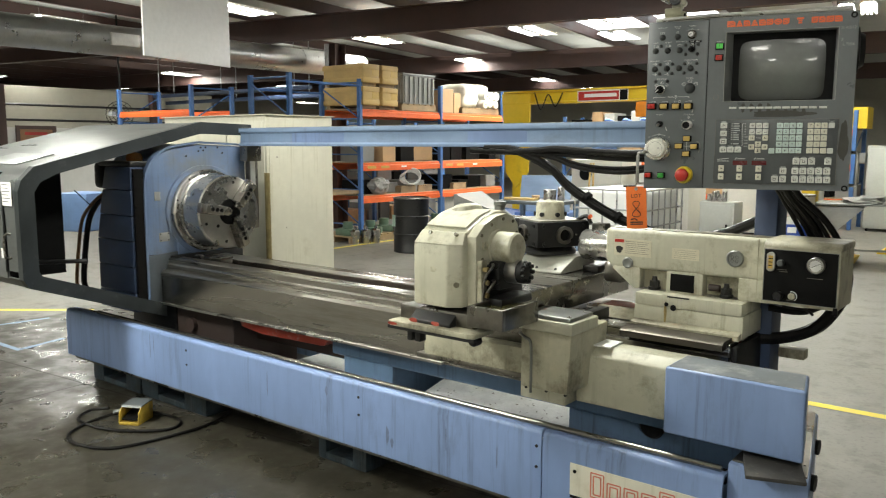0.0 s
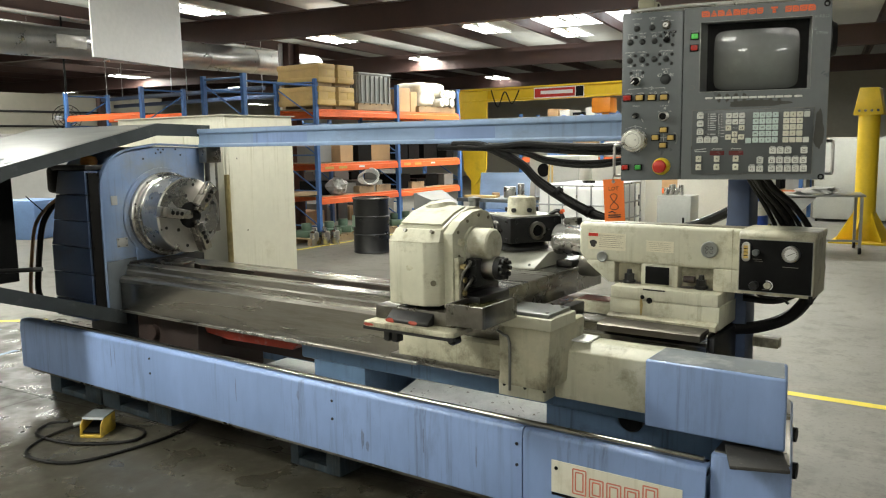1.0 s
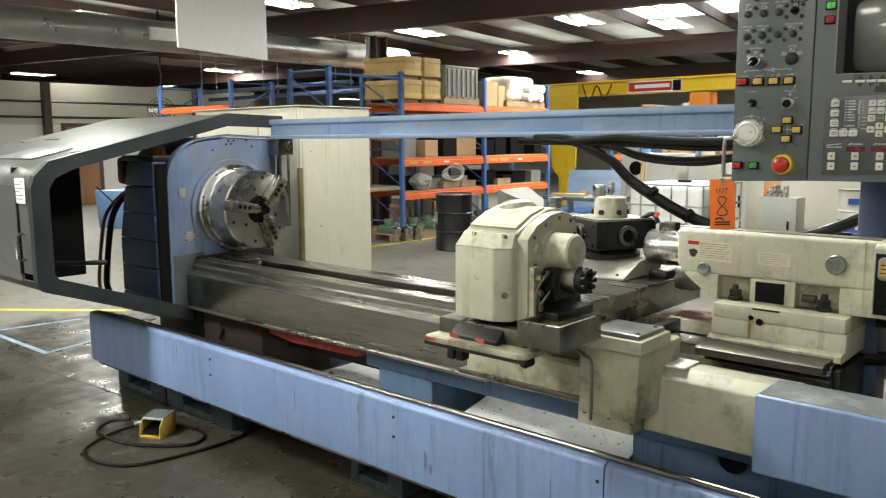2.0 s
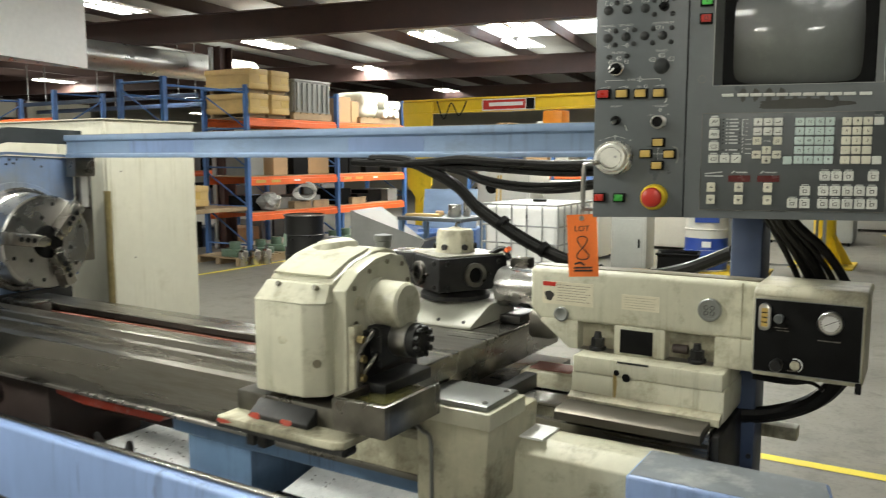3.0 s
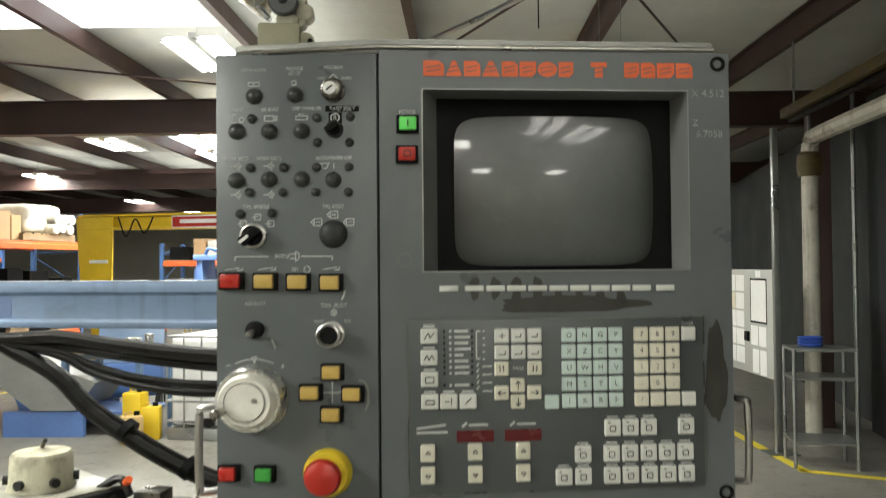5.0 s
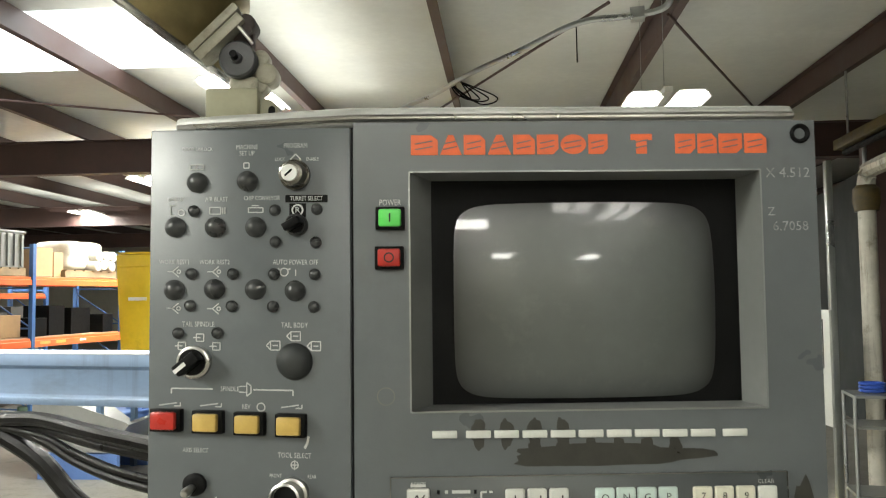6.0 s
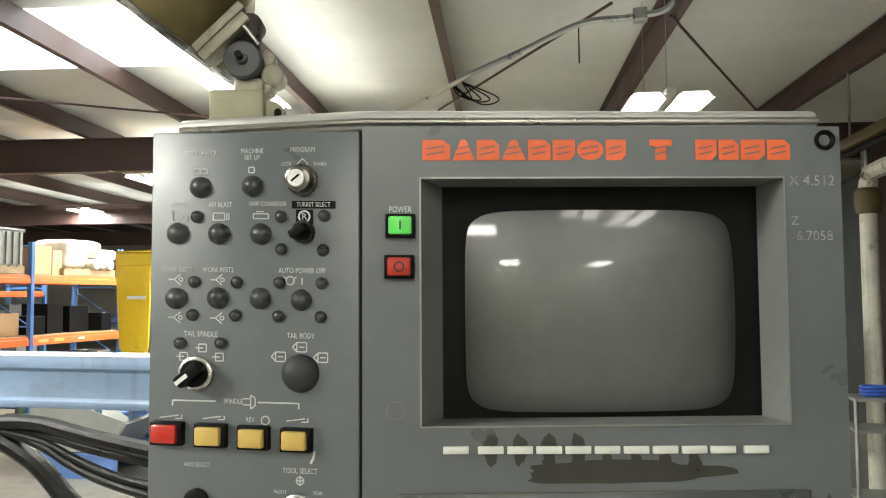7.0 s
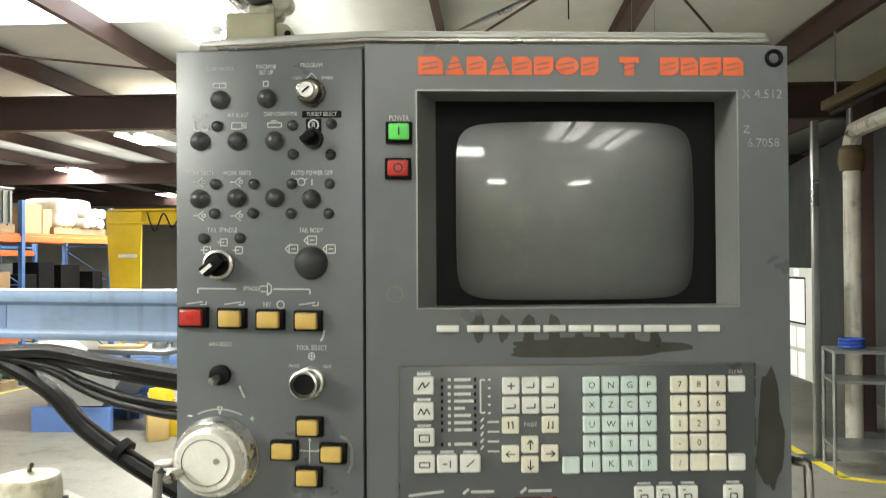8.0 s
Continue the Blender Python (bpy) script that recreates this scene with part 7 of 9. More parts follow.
# ---- foot pedal and its cable ----
ped = thing("foot_pedal", (-3.86, 1.86, 0), "yellow cast foot pedal with a hood and cable", "foot pedal")
pm = Matrix.Translation((-3.86, 1.86, 0)) @ Matrix.Rotation(radians(28), 4, "Z") @ Matrix.Scale(0.78, 4)
part("pedal_base", moved(B((-0.085, 0.085, -0.12, 0.10, 0.0, 0.022), bevel=0.006), pm), YELLOW_DIRTY, ped)
for s in (-1, 1):
    part("hood_side", moved(P([(-0.12, 0.02), (-0.11, 0.10), (-0.06, 0.145), (0.10, 0.15), (0.10, 0.02)], "x", s * 0.078, s * 0.087, bevel=0.003), pm), YELLOW_DIRTY, ped)
part("hood_top", moved(P([(-0.075, 0.132), (-0.06, 0.147), (0.10, 0.155), (0.10, 0.145), (-0.055, 0.137)], "x", -0.087, 0.087), pm), GREY_DARK, ped)
part("treadle", moved(P([(-0.10, 0.035), (-0.10, 0.045), (0.08, 0.09), (0.08, 0.08)], "x", -0.07, 0.07), pm), BLACK, ped)
part("back_plate", moved(B((-0.08, 0.08, 0.09, 0.10, 0.02, 0.148)), pm), YELLOW_DIRTY, ped)
part("cable_gland", moved(T([(-0.08, 0.04, 0.05), (-0.14, 0.06, 0.06), (-0.22, 0.02, 0.05)], 0.018), pm), GREY_SHEET, ped)
part("cable", T([(-4.08, 1.80, 0.05), (-4.22, 1.74, 0.02), (-4.12, 1.62, 0.0105), (-3.79, 1.665, 0.0105), (-3.55, 1.86, 0.0105), (-3.60, 2.0, 0.0105), (-3.78, 2.02, 0.0105), (-3.98, 1.90, 0.028), (-4.05, 1.68, 0.0105), (-3.92, 1.45, 0.0105), (-3.71, 1.42, 0.0105), (-3.50, 1.54, 0.0105), (-3.42, 1.95, 0.0105), (-3.46, 2.2, 0.0105), (-3.6, 2.42, 0.0105)], 0.0095, seg=8), RUBBER, ped)

# ---- electrical cabinet behind the headstock ----
cab = thing("electrical_cabinet", (-5.05, 3.72, 0), "tall ivory steel electrical cabinet with oil runs", "cabinet")
part("body", B((-5.77, -4.378, 3.37, 4.085, 0.05, 1.95), bevel=0.008), CABINET, cab)
part("plinth", B((-5.74, -4.40, 3.40, 4.06, 0.0, 0.05)), BLACK_IRON, cab)
part("rain_lip", B((-5.79, -4.362, 3.35, 4.10, 1.95, 1.958), bevel=0.002), CABINET, cab)
part("side_panel", B((-4.378, -4.372, 3.395, 4.06, 0.10, 1.93), bevel=0.002), CABINET, cab, "ivory side panel with greenish oil runs")
for y, z in ((3.47, 1.62), (3.55, 1.05)):
    bolt((-4.372, y, z), (-1, 0, 0), 0.006, 0.003, STEEL_OILY, cab)
for x in (-5.30, -4.86):
    part("door", B((x - 0.42 if x < -5 else x - 0.0, x + 0.42 if x < -5 else x + 0.46, 3.362, 3.37, 0.12, 1.90), bevel=0.002), CABINET, cab)
part("corner_pipe", T([(-4.33, 3.33, 0.3), (-4.33, 3.33, 1.5)], 0.022, rounds=1), BRASS, cab)


# ---- pallet racks ----
def upright(x, y, h, parent, along="x", depth=0.95):
    """A rack end frame: two perforated posts, rungs and braces; depth runs along x or y."""
    f = None
    for k in (0, 1):
        px, py = (x - depth * k, y) if along == "x" else (x, y + depth * k)
        pst = part("post", B((px - 0.038, px + 0.038, py - 0.035, py + 0.035, 0.0, h), bevel=0.004, seg=1), RACK_BLUE, parent)
        f = f or pst
    for z in [0.3 + 0.62 * i for i in range(int((h - 0.3) / 0.62) + 1)]:
        a = (x, y, z)
        b = (x - depth, y, z) if along == "x" else (x, y + depth, z)
        c = (x - depth, y, min(z + 0.55, h - 0.05)) if along == "x" else (x, y + depth, min(z + 0.55, h - 0.05))
        part("rung", T([a, b], 0.014, seg=6, rounds=1), RACK_BLUE, parent)
        part("brace", T([a, c], 0.013, seg=6, rounds=1), RACK_BLUE, parent)
    return f


def rack_beam(p0, p1, z0, z1, parent, stickers=False):
    """A boxed orange step beam between two posts."""
    (xa, ya), (xb, yb) = p0, p1
    if abs(xb - xa) < 0.1:
        bm = P([(xa - 0.03, z0), (xa - 0.03, z1), (xa + 0.012, z1), (xa + 0.012, z1 - 0.04), (xa + 0.03, z1 - 0.045), (xa + 0.03, z0)], "y", ya + 0.04, yb - 0.04, bevel=0.003, seg=1)
    else:
        bm = P([(ya + 0.03, z0), (ya + 0.03, z1), (ya - 0.012, z1), (ya - 0.012, z1 - 0.04), (ya - 0.03, z1 - 0.045), (ya - 0.03, z0)], "x", min(xa, xb) + 0.04, max(xa, xb) - 0.04, bevel=0.003, seg=1)
    b = part("beam", bm, RACK_ORANGE, parent, "orange step beam")
    if stickers:
        for k in range(2):
            part("sticker", B((xa + 0.030, xa + 0.032, ya + 0.15 + 0.35 * k, ya + 0.37 + 0.35 * k, z0 + 0.04, z1 - 0.055)), BTN_YELLOW, b)
        part("sticker", B((xa + 0.030, xa + 0.032, ya + 1.05, ya + 1.2, z0 + 0.05, z1 - 0.06)), PAPER, b)
    return b


rack = thing("pallet_rack", (-9.65, 11.6, 0), "blue and orange pallet rack loaded with crates", "pallet rack", "storage racks")
for y in (9.38, 11.62, 13.78):
    upright(-9.2, y, 2.84, rack)
for ya, yb in ((9.38, 11.62), (11.62, 13.78)):
    for z0, z1, st in ((2.20, 2.33, False), (1.25, 1.39, True), (0.68, 0.81, False)):
        rack_beam((-9.2, ya), (-9.2, yb), z0, z1, rack, st)
        rack_beam((-10.15, ya), (-10.15, yb), z0, z1, rack)
        part("deck", B((-10.12, -9.23, ya + 0.05, yb - 0.05, z1 - 0.004, z1 + 0.012)), PALLET, rack)
# narrow end bay of the loaded rack: tie, dull red beam, plank shelf
upright(-9.2, 7.8, 2.84, rack)
part("tie", T([(-9.2, 7.8, 2.72), (-9.2, 9.38, 2.72)], 0.02, seg=6, rounds=1), RACK_BLUE, rack)
part("tie", T([(-10.15, 7.8, 2.62), (-10.15, 9.38, 2.62)], 0.02, seg=6, rounds=1), RACK_BLUE, rack)
part("plank_shelf", B((-10.12, -9.2, 7.84, 9.34, 0.86, 0.92), bevel=0.004), PALLET, rack)
part("beam", B((-9.23, -9.19, 7.84, 9.34, 1.70, 1.78), bevel=0.003), RED_DULL, rack)
part("deck", B((-10.12, -9.23, 7.84, 9.34, 1.775, 1.79)), PALLET, rack)
rack2 = thing("pallet_rack", (-13.9, 8.8, 0), "tall blue and orange pallet rack, nearly empty", "pallet rack", "storage racks")
for x in (-12.65, -15.2):
    upright(x, 8.37, 2.84, rack2, along="y", depth=0.93)
for z0, z1 in ((2.26, 2.38), (1.3, 1.42)):
    for y in (8.37, 9.30):
        rack_beam((-15.2, y), (-12.65, y), z0, z1, rack2)
for y, z in ((13.0, 3.12), (13.5, 2.95)):
    br = thing("blue_bar", (-18.0, y, z), "long blue steel bar stored overhead", "beam", "overhead blue bars", local=True)
    part("bar", B((-3.4, 3.6, -0.05, 0.05, -0.05, 0.05), bevel=0.005), BLUE_DARK, br)
    for x in (-3.0, 0.0, 3.0):
        part("hanger", C((x, 0, 0.05), (x, 0, 4.45 - z), 0.012, seg=6), GALV, br)


def crate(x, y, z, w, d, h):
    c = thing("wooden_crate", (x, y, z), "plywood shipping crate with battens and a yellow label", "crate", "crates on the rack", local=True)
    part("crate_body", B((-w / 2, w / 2, -d / 2, d / 2, 0.05, h), bevel=0.006), CRATE, c)
    for sx in (-1, 1):
        part("skid", B((sx * w * 0.38 - 0.04, sx * w * 0.38 + 0.04, -d / 2, d / 2, 0.0, 0.05)), PALLET, c)
    for z0 in (0.06, h - 0.09):
        part("batten", B((-w / 2 - 0.012, w / 2 + 0.012, -d / 2 - 0.014, -d / 2, z0, z0 + 0.08), bevel=0.003), CRATE, c)
        part("batten", B((w / 2, w / 2 + 0.014, -d / 2, d / 2, z0, z0 + 0.08), bevel=0.003), CRATE, c)
    part("label", B((w / 2 + 0.0005, w / 2 + 0.003, 0.02, 0.2, h * 0.45, h * 0.45 + 0.13)), BTN_YELLOW, c)
    return c


for y in (9.60, 10.09):
    for k in range(2):
        crate(-9.62, y, 2.345 + 0.385 * k, 0.98, 0.40, 0.372)


crate(-9.66, 8.2, 0.92, 0.9, 0.72, 0.36)
def pallet(x, y, z, w=1.0, d=1.0, group="pallets"):
    p = thing("wooden_pallet", (x, y, z), "weathered wooden pallet with slatted deck", "pallet", group, local=True)
    for k in range(6):
        yy = -d / 2 + (k + 0.5) * d / 6
        part("deck_slat", B((-w / 2, w / 2, yy - d / 15, yy + d / 15, 0.10, 0.12)), PALLET, p)
    for sx in (-1, 0, 1):
        part("runner", B((sx * (w / 2 - 0.05) - 0.04, sx * (w / 2 - 0.05) + 0.04, -d / 2, d / 2, 0.0, 0.10)), PALLET, p)
    return p


pallet(-9.68, 11.0, 2.345, 0.95, 1.0)
gc = thing("ribbed_container", (-9.68, 11.0, 2.465), "ribbed grey steel container on a pallet", "container", local=True)
part("container_body", B((-0.46, 0.46, -0.46, 0.46, 0, 0.52), bevel=0.01), GREY_BOX, gc)
part("lid", B((-0.48, 0.48, -0.48, 0.48, 0.52, 0.56), bevel=0.008), GREY_BOX, gc)
for k in range(7):
    v = -0.4 + 0.133 * k
    part("rib", B((v - 0.02, v + 0.02, -0.485, -0.46, 0.03, 0.5)), GREY_BOX, gc)
    part("rib", B((0.46, 0.485, v - 0.02, v + 0.02, 0.03, 0.5)), GREY_BOX, gc)
pallet(-9.68, 13.0, 2.345, 0.95, 1.3)
wr = random.Random(2)
for r in range(2):
    for k in range(3):
        ro = thing("wrapped_roll", (0, 0, 0), "white plastic-wrapped roll stacked on a pallet", "roll", "wrapped rolls", local=True)
        ro.matrix_basis = pose(-9.50, 13.06 + 0.19 * k + 0.06 * r, 2.555 + 0.165 * r, 0, 90 + wr.uniform(-2, 2), wr.uniform(-3, 3))
        part("wrap", L([(-0.36, 0.03), (-0.36, 0.075), (-0.34, 0.088), (-0.1, 0.09), (0.1, 0.087), (0.34, 0.089), (0.36, 0.075), (0.36, 0.03)], (0, 0, 0), (0, 0, 1), 18), BUNDLE, ro)
        part("core", L([(0.355, 0.03), (0.362, 0.03), (0.362, 0.0)], (0, 0, 0), (0, 0, 1), 12), CARD, ro)


def wrapped_bundle(x, y, z, w, d, h, seed):
    """A load under loose plastic film: a rounded block with folds and slumped corners."""
    ob = thing("wrapped_bundle", (x, y, z), "milky plastic-wrapped load slumped on a pallet", "bundle", "wrapped loads", local=True)
    bm = bmesh.new()
    bmesh.ops.create_cube(bm, size=2)
    bmesh.ops.subdivide_edges(bm, edges=bm.edges, cuts=13, use_grid_fill=True)
    for v in bm.verts:
        p = v.co.copy()
        q = p * (1.0 / max(1e-6, (abs(p.x) ** 6 + abs(p.y) ** 6 + abs(p.z) ** 6) ** (1 / 6)))
        fold = 0.05 * noise.noise(Vector((q.x * 2.2 + seed, q.y * 2.2, q.z * 1.2))) + 0.035 * noise.noise(Vector((q.x * 7, q.y * 7 + seed, q.z * 2.5)))
        q *= 1 + fold
        v.co = (q.x * w / 2, q.y * d / 2, max(0.0, (q.z + 1) * h / 2))
    part("film", bm, BUNDLE, ob)
    return ob


wrapped_bundle(-9.72, 13.04, 2.465, 0.80, 0.92, 0.50, 1.7)


def carton(x, y, z, w, d, h, material=None, turn=0, label="brown cardboard carton with taped lid", name="cardboard_box"):
    c = thing(name, (x, y, z), label, "box", "boxes on shelves", local=True, turn=turn)
    part("sides", B((-w / 2, w / 2, -d / 2, d / 2, 0, h), bevel=0.006, seg=1), material or CARD, c)
    part("tape", B((-w / 2 - 0.001, w / 2 + 0.001, -0.03, 0.03, h, h + 0.002)), PALLET if not material else material, c)
    return c


carton(-9.64, 11.95, 2.345, 0.7, 0.42, 0.46)
carton(-9.6, 12.30, 2.345, 0.6, 0.22, 0.40)
shelf_rnd = random.Random(9)
for bay, (ya, yb) in enumerate(((9.5, 11.5), (11.75, 13.65))):
    for z, hmax in ((1.405, 0.55), (0.825, 0.30)):
        y = ya
        while y < yb - 0.3:
            w = shelf_rnd.uniform(0.28, 0.6)
            m, lab = shelf_rnd.choice(((BLACK, "black enamelled housing on a rack shelf"), (BLACK_IRON, "dark cast part on a rack shelf"), (GREY_BOX, "grey metal case on a rack shelf"), (CARD, "brown cardboard carton on a shelf"), (BLACK, "black enamelled housing on a rack shelf")))
            carton(-9.6, y + w / 2, z, shelf_rnd.uniform(0.4, 0.7), w * 0.9, shelf_rnd.uniform(0.5, 1.0) * hmax, m, shelf_rnd.uniform(-6, 6), lab, "stored_case")
            y += w + 0.08
for y in (10.7, 11.2, 12.3):
    pallet(-9.35, y, 0.825, 0.25, 0.42)
wire = thing("wire_coil", (-9.25, 10.75, 0.95), "loose pale coil of hose on a pallet", "coil", local=True)
for k in range(5):
    part("loop", T([(0.02 * k + 0.05 * math.cos(a), (0.22 - 0.01 * k) * math.cos(a), 0.02 + (0.14 + 0.01 * k) * (1 + math.sin(a)) / 1.2) for a in [2 * math.pi * q / 18 for q in range(18)]], 0.012, seg=6, rounds=1, closed=True), WHITE_PLASTIC, wire)
bag = thing("plastic_bag", (-9.3, 9.95, 0.83), "crumpled clear plastic bag of parts", "bag", local=True)
bb = bmesh.new()
bmesh.ops.create_icosphere(bb, subdivisions=3, radius=0.2)
for v in bb.verts:
    n = noise.noise(v.co * 9) * 0.07 + noise.noise(v.co * 23) * 0.035
    v.co *= 1 + n * 4
    v.co.z = max(v.co.z * 0.8 + 0.14, 0.0)
part("sheet", bb, WRAP, bag, flat=True)
# under the rack: green castings and silver cans on pallets
for y in (9.6, 10.9, 12.4):
    pallet(-9.6, y, 0.0, 1.0, 1.1)
for k in range(7):
    y = 9.25 + 0.47 * k
    g_ = thing("machine_part", (-9.4 + 0.1 * (k % 2), y, 0.12), "green painted casting on a pallet", "machine part", "green castings", local=True, turn=15 * k)
    part("casting", join(B((-0.18, 0.18, -0.14, 0.14, 0, 0.12), bevel=0.02), C((0, 0, 0.1), (0, 0, 0.24), 0.09, seg=16, bevel=0.01), C((-0.2, 0, 0.06), (0.22, 0, 0.06), 0.035, seg=12)), GREEN_CAST, g_)
for k, (x, y) in enumerate(((-9.12, 9.15), (-9.02, 9.32), (-9.16, 9.42), (-8.98, 9.52))):
    c = thing("steel_can", (x, y, 0.0), "small shiny steel can beside the rack", "can", "steel cans", local=True)
    part("can_body", L([(0.0, 0.075), (0.01, 0.08), (0.22, 0.08), (0.235, 0.06), (0.25, 0.03), (0.30, 0.03), (0.30, 0.0)], (0, 0, 0), (0, 0, 1), 20), STEEL_BRIGHT, c)

# ---- drums, tote, hoppers, benches ----
def drum(x, y, material, label, lower=None):
    d = thing("steel_drum", (x, y, 0), label, "drum", "drums", local=True)
    prof = [(0.0, 0.285), (0.012, 0.294), (0.03, 0.286), (0.28, 0.286), (0.295, 0.297), (0.31, 0.286), (0.565, 0.286), (0.58, 0.297), (0.595, 0.286), (0.845, 0.286), (0.86, 0.295), (0.876, 0.292), (0.876, 0.28), (0.862, 0.278), (0.862, 0.0)]
    part("shell", L(prof, (0, 0, 0), (0, 0, 1), 40), material, d)
    if lower:
        part("lower_band", L([(0.02, 0.2875), (0.29, 0.2985), (0.31, 0.2895), (0.46, 0.2885), (0.46, 0.287)], (0, 0, 0), (0, 0, 1), 40), lower, d)
    part("clamp_ring", T([(0.292 * math.cos(a), 0.292 * math.sin(a), 0.868) for a in [2 * math.pi * k / 30 for k in range(30)]], 0.011, seg=6, rounds=1, closed=True), STEEL, d)
    return d


dk = drum(-7.72, 9.02, BLACK_ENAMEL, "black steel drum with ribbed hoops and clamp ring")
part("paper_label", moved(B((-0.299, -0.297, -0.07, 0.07, 0.42, 0.6)), Matrix.Rotation(radians(60), 4, "Z")), LABEL_GREEN, dk)
wd = drum(-2.56, 11.55, WHITE_ENAMEL, "white and blue steel drum on a spill pallet", BLUE_ENAMEL)
wd.matrix_basis = pose(-2.56, 11.55, 0.13)
part("print_bar", moved(B((-0.16, 0.16, -0.299, -0.289, 0.68, 0.76)), Matrix.Rotation(radians(14), 4, "Z")), BLUE_ENAMEL, wd)
part("print_bar", moved(B((-0.06, 0.06, -0.299, -0.289, 0.34, 0.42)), Matrix.Rotation(radians(14), 4, "Z")), PAPER, wd)
sp = thing("spill_pallet", (-2.4, 11.6, 0), "yellow plastic spill pallet under a drum", "spill pallet", local=True)
part("tub", P([(-0.6, 0.0), (-0.66, 0.13), (0.66, 0.13), (0.6, 0.0)], "y", -0.5, 0.5, bevel=0.01), YELLOW, sp)

ibc = thing("tote_tank", (-4.22, 9.6, 0), "white plastic tote tank in a steel cage", "tote tank", local=True)
part("bottle", B((-0.49, 0.49, -0.57, 0.57, 0.15, 1.13), bevel=0.06, seg=3), WHITE_PLASTIC, ibc)
part("cap", L([(1.13, 0.09), (1.16, 0.09), (1.165, 0.0)], (0, 0, 0), (0, 0, 1), 20), RUBBER, ibc)
part("cage_base", B((-0.52, 0.52, -0.6, 0.6, 0.0, 0.13), bevel=0.01), GALV, ibc)
for z in (0.2, 0.42, 0.64, 0.86, 1.12):
    part("cage_bar", T([(-0.52, -0.6, z), (0.52, -0.6, z), (0.52, 0.6, z), (-0.52, 0.6, z)], 0.012, seg=6, rounds=1, closed=True), GALV, ibc)
for k in range(6):
    x = -0.52 + 0.208 * k
    for y in (-0.6, 0.6):
        part("cage_bar", T([(x, y, 0.13), (x, y, 1.13)], 0.010, seg=6, rounds=1), GALV, ibc)
for k in range(1, 6):
    y = -0.6 + 0.2 * k
    for x in (-0.52, 0.52):
        part("cage_bar", T([(x, y, 0.13), (x, y, 1.13)], 0.010, seg=6, rounds=1), GALV, ibc)
part("valve", join(C((0, -0.57, 0.2), (0, -0.64, 0.2), 0.05, seg=16), B((-0.05, 0.05, -0.66, -0.63, 0.17, 0.25))), RUBBER, ibc)

hop = thing("dump_hopper", (-6.25, 9.3, 0), "grey steel self-dumping hopper on a base", "hopper", "hoppers", local=True, turn=10)
part("bucket", P([(-0.5, 0.98), (-0.46, 0.98), (0.35, 0.42), (0.55, 0.62), (0.6, 0.60), (0.38, 0.30), (-0.1, 0.30), (-0.5, 0.6)], "y", -0.45, 0.45), GREY_BOX, hop)
part("end_sheet", P([(-0.5, 0.98), (0.58, 0.62), (0.38, 0.30), (-0.1, 0.30), (-0.5, 0.6)], "y", -0.46, -0.45), GREY_BOX, hop)
part("base_frame", join(B((-0.45, 0.45, -0.42, -0.34, 0.0, 0.28), (-0.45, 0.45, 0.34, 0.42, 0.0, 0.28), (-0.45, -0.37, -0.34, 0.34, 0.0, 0.12))), BLUE_PLASTIC, hop)
hb = thing("dump_hopper", (-6.9, 10.35, 0), "blue steel self-dumping hopper tilted on its base", "hopper", "hoppers", local=True, turn=-8)
part("bucket", P([(-0.62, 0.62), (0.62, 0.56), (0.45, 0.14), (-0.35, 0.12)], "y", -0.5, 0.5, bevel=0.01), BLUE_PLASTIC, hb)
part("rim", T([(-0.62, -0.5, 0.62), (0.62, -0.5, 0.56), (0.62, 0.5, 0.56), (-0.62, 0.5, 0.62)], 0.02, seg=6, rounds=1, closed=True), BLUE_PLASTIC, hb)
part("skid", B((-0.4, 0.4, -0.45, 0.45, 0.0, 0.12)), BLUE_PLASTIC, hb)
hp_ = thing("blue_cart_panel", (-6.2, 10.6, 0), "pale blue sheet-metal cart with a leaning panel", "cart", local=True, turn=20)
part("leaning_panel", moved(B((-0.42, 0.42, -0.01, 0.01, 0.0, 0.62), bevel=0.004), Matrix.Translation((0, 0, 0.62)) @ Matrix.Rotation(radians(-18), 4, "X")), BEAM_BLUE, hp_)
part("tub", B((-0.45, 0.45, -0.2, 0.5, 0.25, 0.62), bevel=0.01), BLUE_PLASTIC, hp_)
for sx in (-0.4, 0.4):
    for sy in (-0.15, 0.45):
        part("wheel", C((sx - 0.03, sy, 0.12), (sx + 0.03, sy, 0.12), 0.12, seg=16), RUBBER, hp_)
part("axle_frame", B((-0.4, 0.4, -0.15, 0.45, 0.2, 0.25)), BLUE_PLASTIC, hp_)

bench = thing("workbench", (-5.55, 9.35, 0), "blue-legged workbench cluttered with parts", "workbench", local=True)
part("bench_top", B((-0.5, 0.5, -0.35, 0.35, 0.86, 0.91), bevel=0.005), GREY_BLUE, bench)
for sx in (-0.46, 0.46):
    for sy in (-0.31, 0.31):
        part("leg", B((sx - 0.03, sx + 0.03, sy - 0.03, sy + 0.03, 0, 0.86)), BLUE_MID, bench)
part("lower_shelf", B((-0.46, 0.46, -0.31, 0.31, 0.25, 0.28)), BLUE_PLASTIC, bench)
for k, (x, y, r, h, m, lab) in enumerate(((0.20, 0.0, 0.09, 0.16, STEEL_BRIGHT, "bright steel tin on the bench"), (0.33, 0.1, 0.05, 0.2, STEEL_BRIGHT, "bright steel tin on the bench"), (-0.1, 0.1, 0.06, 0.06, CARD, "brown paper tub on the bench"))):
    t_ = thing("metal_tin", (-5.55 + x, 9.35 + y, 0.91), lab, "tin", "tins on the bench", local=True)
    part("tin_body", C((0, 0, 0), (0, 0, h), r, seg=20, bevel=0.006), m, t_)
